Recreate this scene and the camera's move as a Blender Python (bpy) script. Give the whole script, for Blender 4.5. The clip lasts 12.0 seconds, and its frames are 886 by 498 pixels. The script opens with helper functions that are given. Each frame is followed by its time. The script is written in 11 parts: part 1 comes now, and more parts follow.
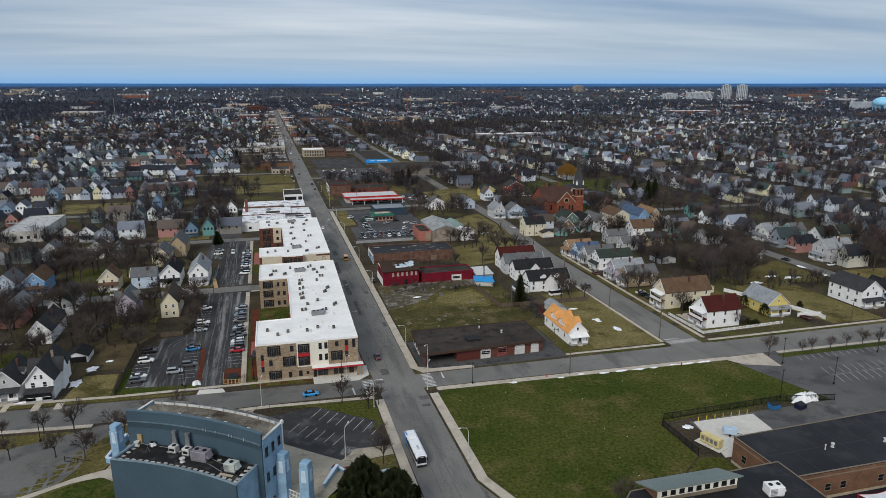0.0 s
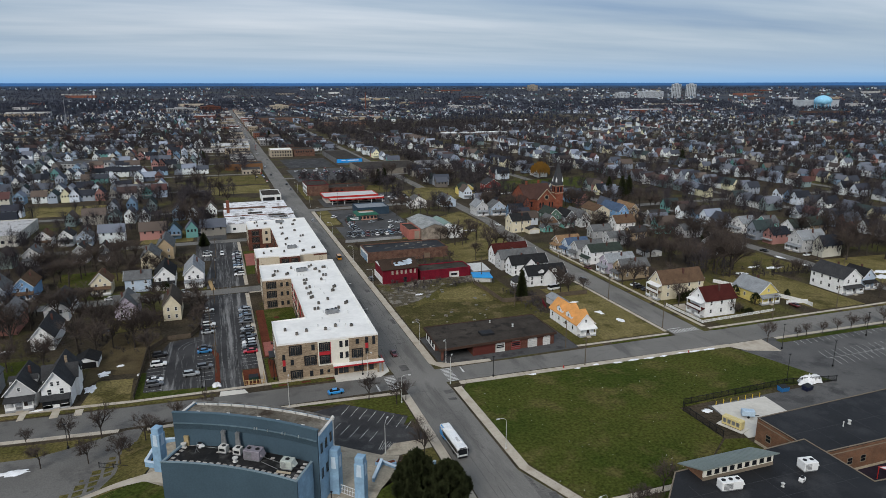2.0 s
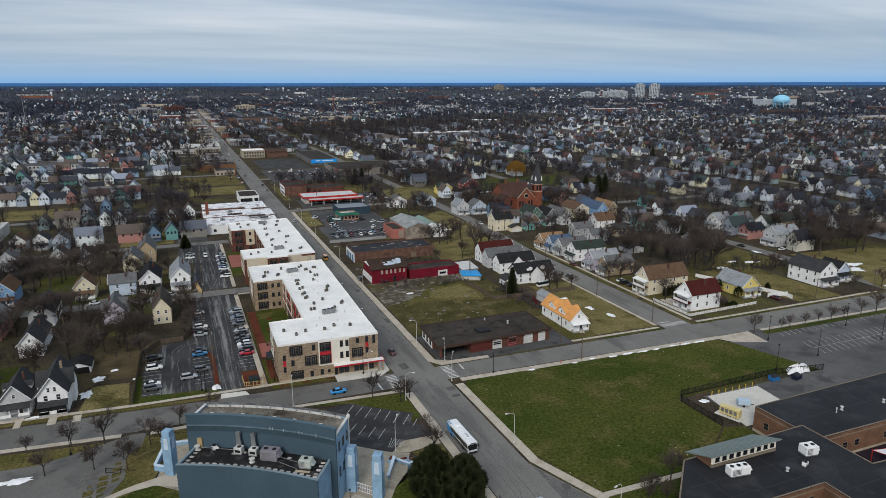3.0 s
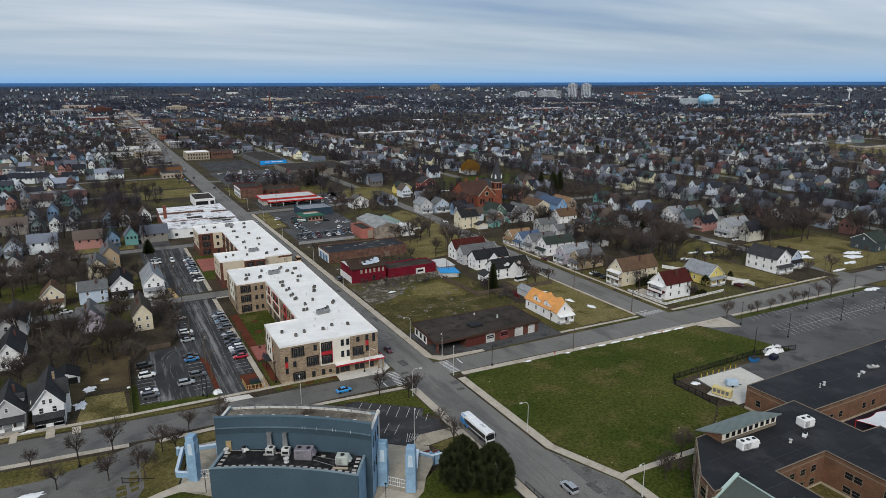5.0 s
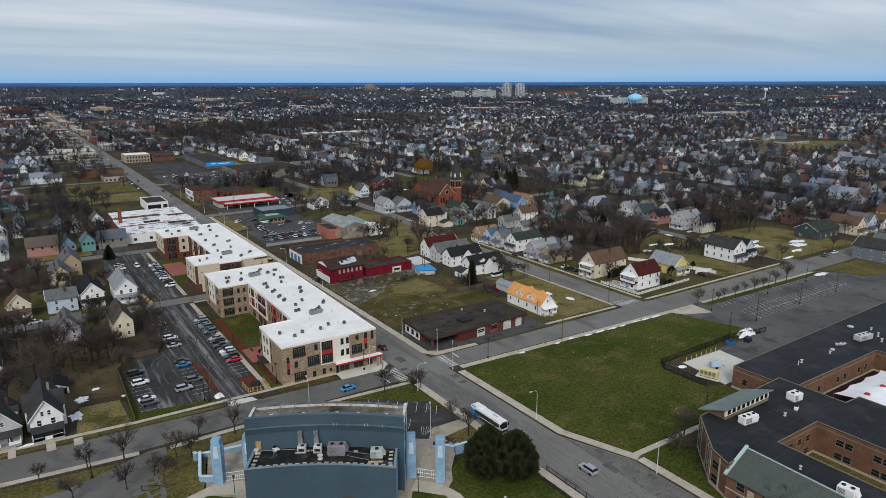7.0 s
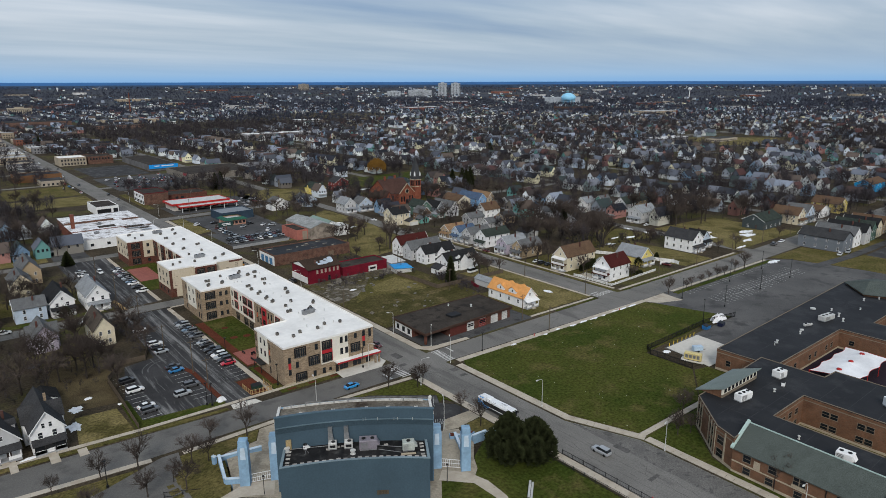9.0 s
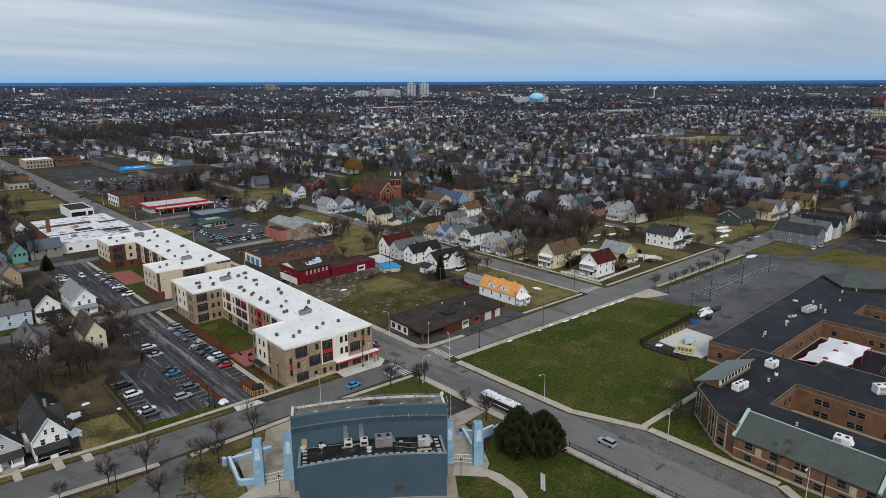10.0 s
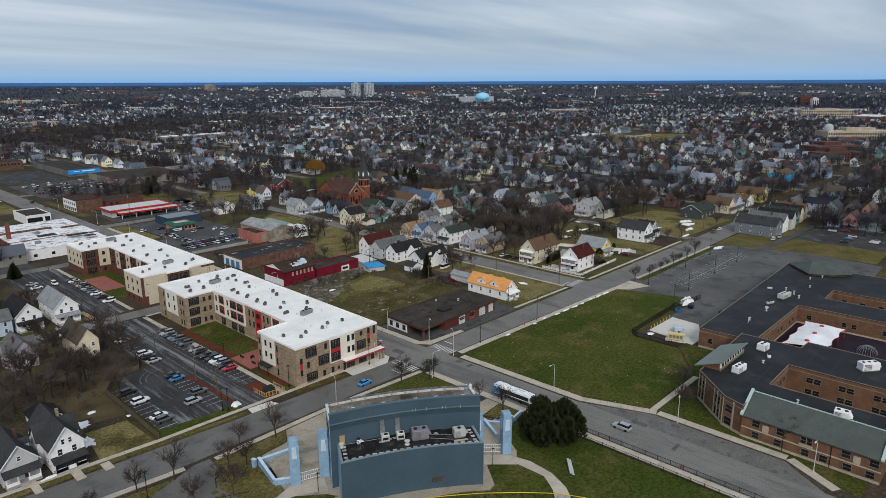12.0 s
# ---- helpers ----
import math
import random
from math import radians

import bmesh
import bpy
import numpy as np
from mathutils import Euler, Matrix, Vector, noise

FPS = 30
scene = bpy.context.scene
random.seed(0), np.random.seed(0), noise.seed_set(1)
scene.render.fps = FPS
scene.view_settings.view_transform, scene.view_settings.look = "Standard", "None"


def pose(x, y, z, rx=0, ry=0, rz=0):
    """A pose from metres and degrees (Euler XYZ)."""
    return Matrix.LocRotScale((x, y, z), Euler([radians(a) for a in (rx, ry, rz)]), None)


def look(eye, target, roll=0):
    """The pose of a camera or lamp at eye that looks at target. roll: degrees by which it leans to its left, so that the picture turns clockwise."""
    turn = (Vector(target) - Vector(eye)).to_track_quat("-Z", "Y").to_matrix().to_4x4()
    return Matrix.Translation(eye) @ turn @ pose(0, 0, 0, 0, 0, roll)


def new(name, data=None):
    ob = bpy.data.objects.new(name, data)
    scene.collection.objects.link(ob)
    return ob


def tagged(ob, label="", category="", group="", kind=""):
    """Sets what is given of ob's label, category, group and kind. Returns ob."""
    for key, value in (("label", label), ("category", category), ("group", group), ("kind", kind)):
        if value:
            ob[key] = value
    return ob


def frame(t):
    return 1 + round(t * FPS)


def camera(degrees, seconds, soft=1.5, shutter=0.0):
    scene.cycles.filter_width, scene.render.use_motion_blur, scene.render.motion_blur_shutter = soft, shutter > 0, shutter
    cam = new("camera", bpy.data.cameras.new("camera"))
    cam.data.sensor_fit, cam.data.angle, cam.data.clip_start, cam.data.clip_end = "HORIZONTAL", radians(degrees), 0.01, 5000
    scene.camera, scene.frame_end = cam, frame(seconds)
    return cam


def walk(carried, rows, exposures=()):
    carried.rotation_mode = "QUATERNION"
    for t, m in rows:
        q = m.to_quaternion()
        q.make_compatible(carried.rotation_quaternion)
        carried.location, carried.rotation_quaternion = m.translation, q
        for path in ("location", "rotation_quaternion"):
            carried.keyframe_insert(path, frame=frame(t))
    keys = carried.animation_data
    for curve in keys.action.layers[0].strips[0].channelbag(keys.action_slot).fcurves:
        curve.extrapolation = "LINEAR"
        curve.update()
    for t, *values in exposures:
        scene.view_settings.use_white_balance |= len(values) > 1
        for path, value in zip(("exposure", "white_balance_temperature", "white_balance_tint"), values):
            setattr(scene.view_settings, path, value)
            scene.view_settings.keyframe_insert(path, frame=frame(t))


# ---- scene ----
cam = camera(68.3, 12.0, soft=0.6)
METRES, EYE, TILT, LEAN, TURN = 112.0, 85.5, -14.1, 0.0, -14.9
ROWS = [
    (0.0, 0.0, 0.0, 0.0, -0.0, 0.0, -0.0),
    (0.5, -0.0417, -0.0056, -0.002, -0.9, -0.01, 0.25),
    (1.0, -0.0845, -0.0106, -0.0039, -1.81, -0.03, 0.49),
    (1.5, -0.127, -0.015, -0.0056, -2.72, -0.05, 0.74),
    (2.0, -0.1693, -0.0188, -0.0072, -3.89, -0.08, 1.04),
    (2.5, -0.2119, -0.0218, -0.0085, -5.31, -0.12, 1.41),
    (3.0, -0.2545, -0.0241, -0.0095, -6.73, -0.16, 1.77),
    (5.0, -0.4215, -0.0247, -0.0109, -12.27, -0.4, 3.17),
    (5.5, -0.4633, -0.0228, -0.0104, -13.67, -0.49, 3.51),
    (6.0, -0.5047, -0.0201, -0.01, -15.07, -0.58, 3.86),
    (6.5, -0.5462, -0.0169, -0.0099, -16.49, -0.68, 4.22),
    (7.0, -0.5877, -0.0125, -0.0088, -17.9, -0.79, 4.55),
    (9.0, -0.7501, 0.0158, -0.0028, -23.53, -1.33, 5.88),
    (9.5, -0.79, 0.0257, -0.0006, -24.94, -1.48, 6.21),
    (10.0, -0.8295, 0.0363, 0.002, -26.3, -1.63, 6.53),
    (10.5, -0.869, 0.048, 0.0047, -27.59, -1.78, 6.82),
    (11.0, -0.9078, 0.0602, 0.0076, -28.78, -1.93, 7.1),
    (11.5, -0.9461, 0.0735, 0.0108, -29.98, -2.08, 7.37),
    (12.0, -0.9839, 0.0877, 0.0142, -31.18, -2.23, 7.65),
]
walk(cam, [(t, pose(0, 0, EYE, TILT, LEAN, TURN) @ pose(METRES * x, METRES * y, METRES * z, 90 + pitch, roll, yaw)) for t, x, y, z, yaw, pitch, roll in ROWS])

# ---- world, sun, exposure ----
world = bpy.data.worlds.new("overcast")
scene.world = world
world.use_nodes = True
wn, wl = world.node_tree.nodes, world.node_tree.links
wn.clear()
w_out = wn.new("ShaderNodeOutputWorld")
w_bg = wn.new("ShaderNodeBackground")
sky = wn.new("ShaderNodeTexSky")
sky.sky_type = "NISHITA"
sky.sun_disc = False
sky.sun_elevation, sky.sun_rotation = radians(38), radians(218)
sky.dust_density = 2.0
w_sky_gain = wn.new("ShaderNodeVectorMath")
w_sky_gain.operation = "SCALE"
w_sky_gain.inputs["Scale"].default_value = 0.055
wl.new(sky.outputs[0], w_sky_gain.inputs[0])
w_tc = wn.new("ShaderNodeTexCoord")
w_sep = wn.new("ShaderNodeSeparateXYZ")
wl.new(w_tc.outputs["Generated"], w_sep.inputs[0])


def w_math(op, a, b):
    n = wn.new("ShaderNodeMath")
    n.operation = op
    for i, v in enumerate((a, b)):
        if isinstance(v, (int, float)):
            n.inputs[i].default_value = v
        else:
            wl.new(v, n.inputs[i])
    return n.outputs[0]


# a flat cloud deck: the direction laid onto a plane overhead
up = w_math("MAXIMUM", w_sep.outputs[2], 0.0)
den = w_math("ADD", up, 0.07)
w_comb = wn.new("ShaderNodeCombineXYZ")
wl.new(w_math("DIVIDE", w_sep.outputs[0], den), w_comb.inputs[0])
wl.new(w_math("DIVIDE", w_sep.outputs[1], den), w_comb.inputs[1])
w_map = wn.new("ShaderNodeMapping")
w_map.inputs["Rotation"].default_value = (0, 0, radians(28))
w_map.inputs["Scale"].default_value = (0.13, 0.40, 1)
wl.new(w_comb.outputs[0], w_map.inputs[0])
w_noise = wn.new("ShaderNodeTexNoise")
w_noise.inputs["Scale"].default_value = 1.1
w_noise.inputs["Detail"].default_value = 6
w_noise.inputs["Roughness"].default_value = 0.52
wl.new(w_map.outputs[0], w_noise.inputs["Vector"])
w_cloud = wn.new("ShaderNodeValToRGB")
ce = w_cloud.color_ramp.elements
ce[0].position, ce[0].color = 0.36, (0.165, 0.25, 0.395, 1)
ce[1].position, ce[1].color = 0.66, (0.50, 0.545, 0.615, 1)
e = ce.new(0.5)
e.color = (0.30, 0.375, 0.475, 1)
wl.new(w_noise.outputs[0], w_cloud.inputs[0])
# the far gap under the deck is clearer and bluer
w_low = wn.new("ShaderNodeValToRGB")
le = w_low.color_ramp.elements
le[0].position, le[0].color = 0.0, (0.17, 0.37, 0.66, 1)
le[1].position, le[1].color = 0.075, (0.31, 0.39, 0.49, 1)
e = le.new(0.012)
e.color = (0.25, 0.42, 0.64, 1)
e = le.new(0.035)
e.color = (0.30, 0.42, 0.57, 1)
wl.new(up, w_low.inputs[0])
w_fac = wn.new("ShaderNodeMapRange")
w_fac.inputs["From Min"].default_value = 0.008
w_fac.inputs["From Max"].default_value = 0.085
wl.new(up, w_fac.inputs["Value"])
w_mix = wn.new("ShaderNodeMixRGB")
wl.new(w_fac.outputs[0], w_mix.inputs[0])
wl.new(w_low.outputs[0], w_mix.inputs[1])
wl.new(w_cloud.outputs[0], w_mix.inputs[2])
w_add = wn.new("ShaderNodeMixRGB")
w_add.blend_type = "ADD"
w_add.inputs[0].default_value = 0.35
wl.new(w_mix.outputs[0], w_add.inputs[1])
wl.new(w_sky_gain.outputs[0], w_add.inputs[2])
# an overcast deck is brighter overhead than near the horizon
w_zen = wn.new("ShaderNodeMapRange")
w_zen.inputs["From Min"].default_value, w_zen.inputs["From Max"].default_value = 0.14, 0.75
wl.new(up, w_zen.inputs["Value"])
w_tone = wn.new("ShaderNodeMixRGB")
w_tone.inputs[1].default_value = (1, 1, 1, 1)
w_tone.inputs[2].default_value = (1.53, 1.39, 1.22, 1)
wl.new(w_zen.outputs[0], w_tone.inputs[0])
w_gain = wn.new("ShaderNodeMixRGB")
w_gain.blend_type = "MULTIPLY"
w_gain.inputs[0].default_value = 1.0
wl.new(w_add.outputs[0], w_gain.inputs[1])
wl.new(w_tone.outputs[0], w_gain.inputs[2])
wl.new(w_gain.outputs[0], w_bg.inputs[0])
w_bg.inputs[1].default_value = 0.86
wl.new(w_bg.outputs[0], w_out.inputs[0])

sun_data = bpy.data.lights.new("sun", "SUN")
sun_data.energy, sun_data.angle, sun_data.color = 1.5, radians(20), (1.0, 0.96, 0.90)
sun = new("sun", sun_data)
sun.matrix_world = look((-110, -140, 120), (0, 0, 0))
scene.view_settings.exposure = 0.32

# ---- materials ----
MATS = {}


def material(name, colour, rough=0.8, metal=0.0, grain=4.0, amount=0.18, stain=0.25, stain_scale=0.12, dark=0.55, bump=0.0,
             rand=0.0, island=0.0, palette=None, spec=0.35):
    """A surface with grain, broad stains and, where wanted, a change of tone from thing to thing."""
    if name in MATS:
        return MATS[name]
    m = bpy.data.materials.new(name)
    m.use_nodes = True
    n, l = m.node_tree.nodes, m.node_tree.links
    bsdf = n["Principled BSDF"]
    bsdf.inputs["Roughness"].default_value = rough
    bsdf.inputs["Metallic"].default_value = metal
    bsdf.inputs["Specular IOR Level"].default_value = spec if rough < 0.6 or metal > 0 else 0.08 if rough > 0.85 else 0.16
    geo = n.new("ShaderNodeNewGeometry")
    pos = geo.outputs["Position"]
    base = None
    if palette:
        ramp = n.new("ShaderNodeValToRGB")
        ramp.color_ramp.interpolation = "CONSTANT"
        el = ramp.color_ramp.elements
        while len(el) < len(palette):
            el.new(0.5)
        for i, c in enumerate(palette):
            el[i].position = i / len(palette)
            el[i].color = (*c, 1)
        if rand:
            info = n.new("ShaderNodeObjectInfo")
            l.new(info.outputs["Random"], ramp.inputs[0])
        else:
            l.new(geo.outputs["Random Per Island"], ramp.inputs[0])
        base = ramp.outputs[0]
    g1 = n.new("ShaderNodeTexNoise")
    g1.inputs["Scale"].default_value = grain
    g1.inputs["Detail"].default_value = 3
    l.new(pos, g1.inputs["Vector"])
    g2 = n.new("ShaderNodeTexNoise")
    g2.inputs["Scale"].default_value = stain_scale
    g2.inputs["Detail"].default_value = 5
    g2.inputs["Roughness"].default_value = 0.6
    l.new(pos, g2.inputs["Vector"])
    r1 = n.new("ShaderNodeMapRange")
    r1.inputs["From Min"].default_value, r1.inputs["From Max"].default_value = 0.3, 0.7
    r1.inputs["To Min"].default_value, r1.inputs["To Max"].default_value = 1 - amount, 1 + amount * 0.6
    l.new(g1.outputs[0], r1.inputs[0])
    r2 = n.new("ShaderNodeMapRange")
    r2.inputs["From Min"].default_value, r2.inputs["From Max"].default_value = 0.38, 0.66
    r2.inputs["To Min"].default_value, r2.inputs["To Max"].default_value = 1.0, 1 - stain
    l.new(g2.outputs[0], r2.inputs[0])
    mul = n.new("ShaderNodeMath")
    mul.operation = "MULTIPLY"
    l.new(r1.outputs[0], mul.inputs[0])
    l.new(r2.outputs[0], mul.inputs[1])
    tone = mul.outputs[0]
    if rand or island:
        rr = n.new("ShaderNodeMapRange")
        k = rand or island
        rr.inputs["To Min"].default_value, rr.inputs["To Max"].default_value = 1 - k, 1 + k
        if rand:
            info2 = n.new("ShaderNodeObjectInfo")
            wn_ = n.new("ShaderNodeTexWhiteNoise")
            wn_.noise_dimensions = "1D"
            l.new(info2.outputs["Random"], wn_.inputs["W"])
            l.new(wn_.outputs["Value"], rr.inputs[0])
        else:
            wn_ = n.new("ShaderNodeTexWhiteNoise")
            wn_.noise_dimensions = "1D"
            l.new(geo.outputs["Random Per Island"], wn_.inputs["W"])
            l.new(wn_.outputs["Value"], rr.inputs[0])
        mul2 = n.new("ShaderNodeMath")
        mul2.operation = "MULTIPLY"
        l.new(tone, mul2.inputs[0])
        l.new(rr.outputs[0], mul2.inputs[1])
        tone = mul2.outputs[0]
    sc = n.new("ShaderNodeVectorMath")
    sc.operation = "SCALE"
    if base:
        l.new(base, sc.inputs[0])
    else:
        sc.inputs[0].default_value = colour
    l.new(tone, sc.inputs["Scale"])
    l.new(sc.outputs[0], bsdf.inputs["Base Color"])
    if bump:
        b = n.new("ShaderNodeBump")
        b.inputs["Strength"].default_value = bump
        b.inputs["Distance"].default_value = 0.05
        l.new(g1.outputs[0], b.inputs["Height"])
        l.new(b.outputs[0], bsdf.inputs["Normal"])
    MATS[name] = m
    return m


def blend_material(name, low, high, scale, lo=0.42, hi=0.6, rough=0.95, third=None, third_scale=0.02, fine=1.5, bump=0.0, stretch=1.0, amp=0.34):
    """Two or three colours of ground that run into one another in patches, with fine grain over all."""
    m = bpy.data.materials.new(name)
    m.use_nodes = True
    n, l = m.node_tree.nodes, m.node_tree.links
    bsdf = n["Principled BSDF"]
    bsdf.inputs["Roughness"].default_value = rough
    bsdf.inputs["Specular IOR Level"].default_value = 0.085 if rough < 0.8 else 0.06
    geo = n.new("ShaderNodeNewGeometry")

    def noise_mask(s, a, b, detail=6, along=1.0):
        t = n.new("ShaderNodeTexNoise")
        t.inputs["Scale"].default_value = s
        t.inputs["Detail"].default_value = detail
        t.inputs["Roughness"].default_value = 0.62
        mp = n.new("ShaderNodeMapping")
        mp.inputs["Scale"].default_value = (1.0, along, 1.0)
        l.new(geo.outputs["Position"], mp.inputs[0])
        l.new(mp.outputs[0], t.inputs["Vector"])
        r = n.new("ShaderNodeMapRange")
        r.inputs["From Min"].default_value, r.inputs["From Max"].default_value = a, b
        l.new(t.outputs[0], r.inputs[0])
        return r.outputs[0]

    def mixed(f, a, b):
        x = n.new("ShaderNodeMixRGB")
        l.new(f, x.inputs[0])
        for i, c in ((1, a), (2, b)):
            if isinstance(c, tuple):
                x.inputs[i].default_value = (*c, 1)
            else:
                l.new(c, x.inputs[i])
        return x.outputs[0]

    col = mixed(noise_mask(scale, lo, hi), low, high)
    if third:
        col = mixed(noise_mask(third_scale, 0.52, 0.64, 6, stretch), col, third)
    grain = noise_mask(fine, 0.25, 0.75, 8)
    r = n.new("ShaderNodeMapRange")
    r.inputs["To Min"].default_value, r.inputs["To Max"].default_value = 1 - 1.1 * amp, 1 + 0.9 * amp
    l.new(grain, r.inputs[0])
    s = n.new("ShaderNodeVectorMath")
    s.operation = "SCALE"
    l.new(col, s.inputs[0])
    l.new(r.outputs[0], s.inputs["Scale"])
    l.new(s.outputs[0], bsdf.inputs["Base Color"])
    if bump:
        b = n.new("ShaderNodeBump")
        b.inputs["Strength"].default_value = bump
        b.inputs["Distance"].default_value = 0.1
        l.new(grain, b.inputs["Height"])
        l.new(b.outputs[0], bsdf.inputs["Normal"])
    MATS[name] = m
    return m


def brick_material(name, c1, c2, mortar, width=0.42, height=0.14, soot=0.35):
    """Coursed masonry that runs along whichever way the wall faces."""
    m = bpy.data.materials.new(name)
    m.use_nodes = True
    n, l = m.node_tree.nodes, m.node_tree.links
    bsdf = n["Principled BSDF"]
    bsdf.inputs["Roughness"].default_value = 0.9
    bsdf.inputs["Specular IOR Level"].default_value = 0.2
    geo = n.new("ShaderNodeNewGeometry")
    sep = n.new("ShaderNodeSeparateXYZ")
    l.new(geo.outputs["Position"], sep.inputs[0])
    add = n.new("ShaderNodeMath")
    l.new(sep.outputs[0], add.inputs[0])
    l.new(sep.outputs[1], add.inputs[1])
    comb = n.new("ShaderNodeCombineXYZ")
    l.new(add.outputs[0], comb.inputs[0])
    l.new(sep.outputs[2], comb.inputs[1])
    br = n.new("ShaderNodeTexBrick")
    br.inputs["Color1"].default_value, br.inputs["Color2"].default_value = (*c1, 1), (*c2, 1)
    br.inputs["Mortar"].default_value = (*mortar, 1)
    br.inputs["Scale"].default_value = 1.0
    br.inputs["Brick Width"].default_value, br.inputs["Row Height"].default_value = width, height
    br.inputs["Mortar Size"].default_value = height * 0.09
    br.inputs["Bias"].default_value = 0.0
    l.new(comb.outputs[0], br.inputs["Vector"])
    t = n.new("ShaderNodeTexNoise")
    t.inputs["Scale"].default_value = 0.5
    t.inputs["Detail"].default_value = 6
    l.new(geo.outputs["Position"], t.inputs["Vector"])
    r = n.new("ShaderNodeMapRange")
    r.inputs["From Min"].default_value, r.inputs["From Max"].default_value = 0.3, 0.72
    r.inputs["To Min"].default_value, r.inputs["To Max"].default_value = 1.15, 1 - soot
    l.new(t.outputs[0], r.inputs[0])
    s = n.new("ShaderNodeVectorMath")
    s.operation = "SCALE"
    l.new(br.outputs[0], s.inputs[0])
    l.new(r.outputs[0], s.inputs["Scale"])
    l.new(s.outputs[0], bsdf.inputs["Base Color"])
    MATS[name] = m
    return m


def glass_material(name, colour, rough=0.12):
    m = bpy.data.materials.new(name)
    m.use_nodes = True
    b = m.node_tree.nodes["Principled BSDF"]
    b.inputs["Base Color"].default_value = (*colour, 1)
    b.inputs["Roughness"].default_value = rough
    b.inputs["Specular IOR Level"].default_value = 0.35
    MATS[name] = m
    return m


asphalt = blend_material("asphalt", (0.150, 0.146, 0.138), (0.190, 0.184, 0.174), 0.05, 0.36, 0.66, 0.9, (0.118, 0.115, 0.110), 0.16, 3.0, amp=0.3, stretch=0.22)
asphalt_dark = blend_material("asphalt_dark", (0.036, 0.036, 0.038), (0.06, 0.06, 0.062), 0.07, 0.4, 0.66, 0.85, (0.09, 0.09, 0.091), 0.16, 3, amp=0.22)
asphalt_salted = blend_material("asphalt_salted", (0.036, 0.036, 0.038), (0.062, 0.062, 0.064), 0.07, 0.4, 0.66, 0.85, (0.20, 0.20, 0.20), 0.42, 3, 0.0, 0.06)
asphalt_old = blend_material("asphalt_old", (0.062, 0.063, 0.065), (0.098, 0.098, 0.10), 0.05, 0.38, 0.68, 0.9, (0.045, 0.045, 0.047), 0.2, 2, amp=0.22)
asphalt_patch = blend_material("asphalt_patch", (0.082, 0.080, 0.078), (0.112, 0.109, 0.106), 0.4)
asphalt_school = blend_material("asphalt_school", (0.085, 0.085, 0.086), (0.12, 0.119, 0.118), 0.05, 0.38, 0.68, 0.9, (0.064, 0.064, 0.066), 0.12, 3, amp=0.26)
asphalt_broken = blend_material("asphalt_broken", (0.118, 0.115, 0.110), (0.158, 0.153, 0.145), 0.3, 0.4, 0.62, 0.9, (0.088, 0.086, 0.084), 0.6, 3, amp=0.4)
asphalt_cross = blend_material("asphalt_cross", (0.118, 0.115, 0.110), (0.150, 0.146, 0.139), 0.05, 0.36, 0.66, 0.9, (0.095, 0.093, 0.090), 0.16, 3.0, amp=0.2)
concrete = blend_material("concrete", (0.385, 0.345, 0.285), (0.46, 0.415, 0.35), 0.2, 0.36, 0.7, 0.9, (0.33, 0.29, 0.235), 0.3, 1.2, amp=0.13)
concrete_worn = blend_material("concrete_worn", (0.285, 0.252, 0.198), (0.36, 0.322, 0.258), 0.14, 0.36, 0.7, 0.9, (0.22, 0.192, 0.15), 0.22, 2.0, amp=0.24)
concrete_pale = blend_material("concrete_pale", (0.51, 0.495, 0.455), (0.57, 0.55, 0.505), 0.15, 0.36, 0.7, 0.9, (0.46, 0.44, 0.40), 0.2, 1, amp=0.09)
lawn_green = blend_material("lawn_green", (0.036, 0.052, 0.009), (0.067, 0.072, 0.016), 0.035, 0.38, 0.66, 1.0, (0.088, 0.080, 0.026), 0.085, 1.3, 0.8, amp=0.66)
grass_dull = blend_material("grass_dull", (0.047, 0.046, 0.015), (0.088, 0.074, 0.030), 0.11, 0.36, 0.66, 1.0, (0.12, 0.096, 0.046), 0.16, 1.3, 0.8, amp=0.66)
grass_tan = blend_material("grass_tan", (0.12, 0.105, 0.038), (0.19, 0.155, 0.07), 0.09, 0.36, 0.66, 1.0, (0.07, 0.062, 0.022), 0.07, 1.3, 0.8, amp=0.66)
grass_olive = blend_material("grass_olive", (0.072, 0.068, 0.021), (0.125, 0.104, 0.040), 0.09, 0.36, 0.66, 1.0, (0.135, 0.108, 0.046), 0.10, 1.3, 0.8, amp=0.66)
yard_ground = blend_material("yard_ground", (0.037, 0.031, 0.022), (0.070, 0.056, 0.039), 0.07, 0.36, 0.62, 1.0, (0.080, 0.076, 0.027), 0.03, 1.3, 0.6, amp=0.66)
rubble_ground = blend_material("rubble_ground", (0.085, 0.073, 0.052), (0.20, 0.185, 0.16), 0.16, 0.5, 0.62, 1.0, (0.085, 0.074, 0.028), 0.10, 1.3, 0.8, amp=0.66)
mulch_red = material("mulch_red", (0.115, 0.036, 0.021), 1.0, grain=5, amount=0.4, stain=0.3)
paver_red = material("paver_red", (0.30, 0.11, 0.09), 0.85, grain=3, amount=0.25, stain=0.25)
paint_line = material("paint_line", (0.60, 0.60, 0.585), 0.85, grain=6, amount=0.35, stain=0.4, stain_scale=0.5)
snow_mat = material("snow", (0.80, 0.82, 0.85), 0.7, grain=2, amount=0.1, stain=0.2, stain_scale=0.6, bump=0.4)
roof_white = material("roof_membrane_white", (0.80, 0.79, 0.765), 0.55, grain=0.8, amount=0.05, stain=0.14, stain_scale=0.13)
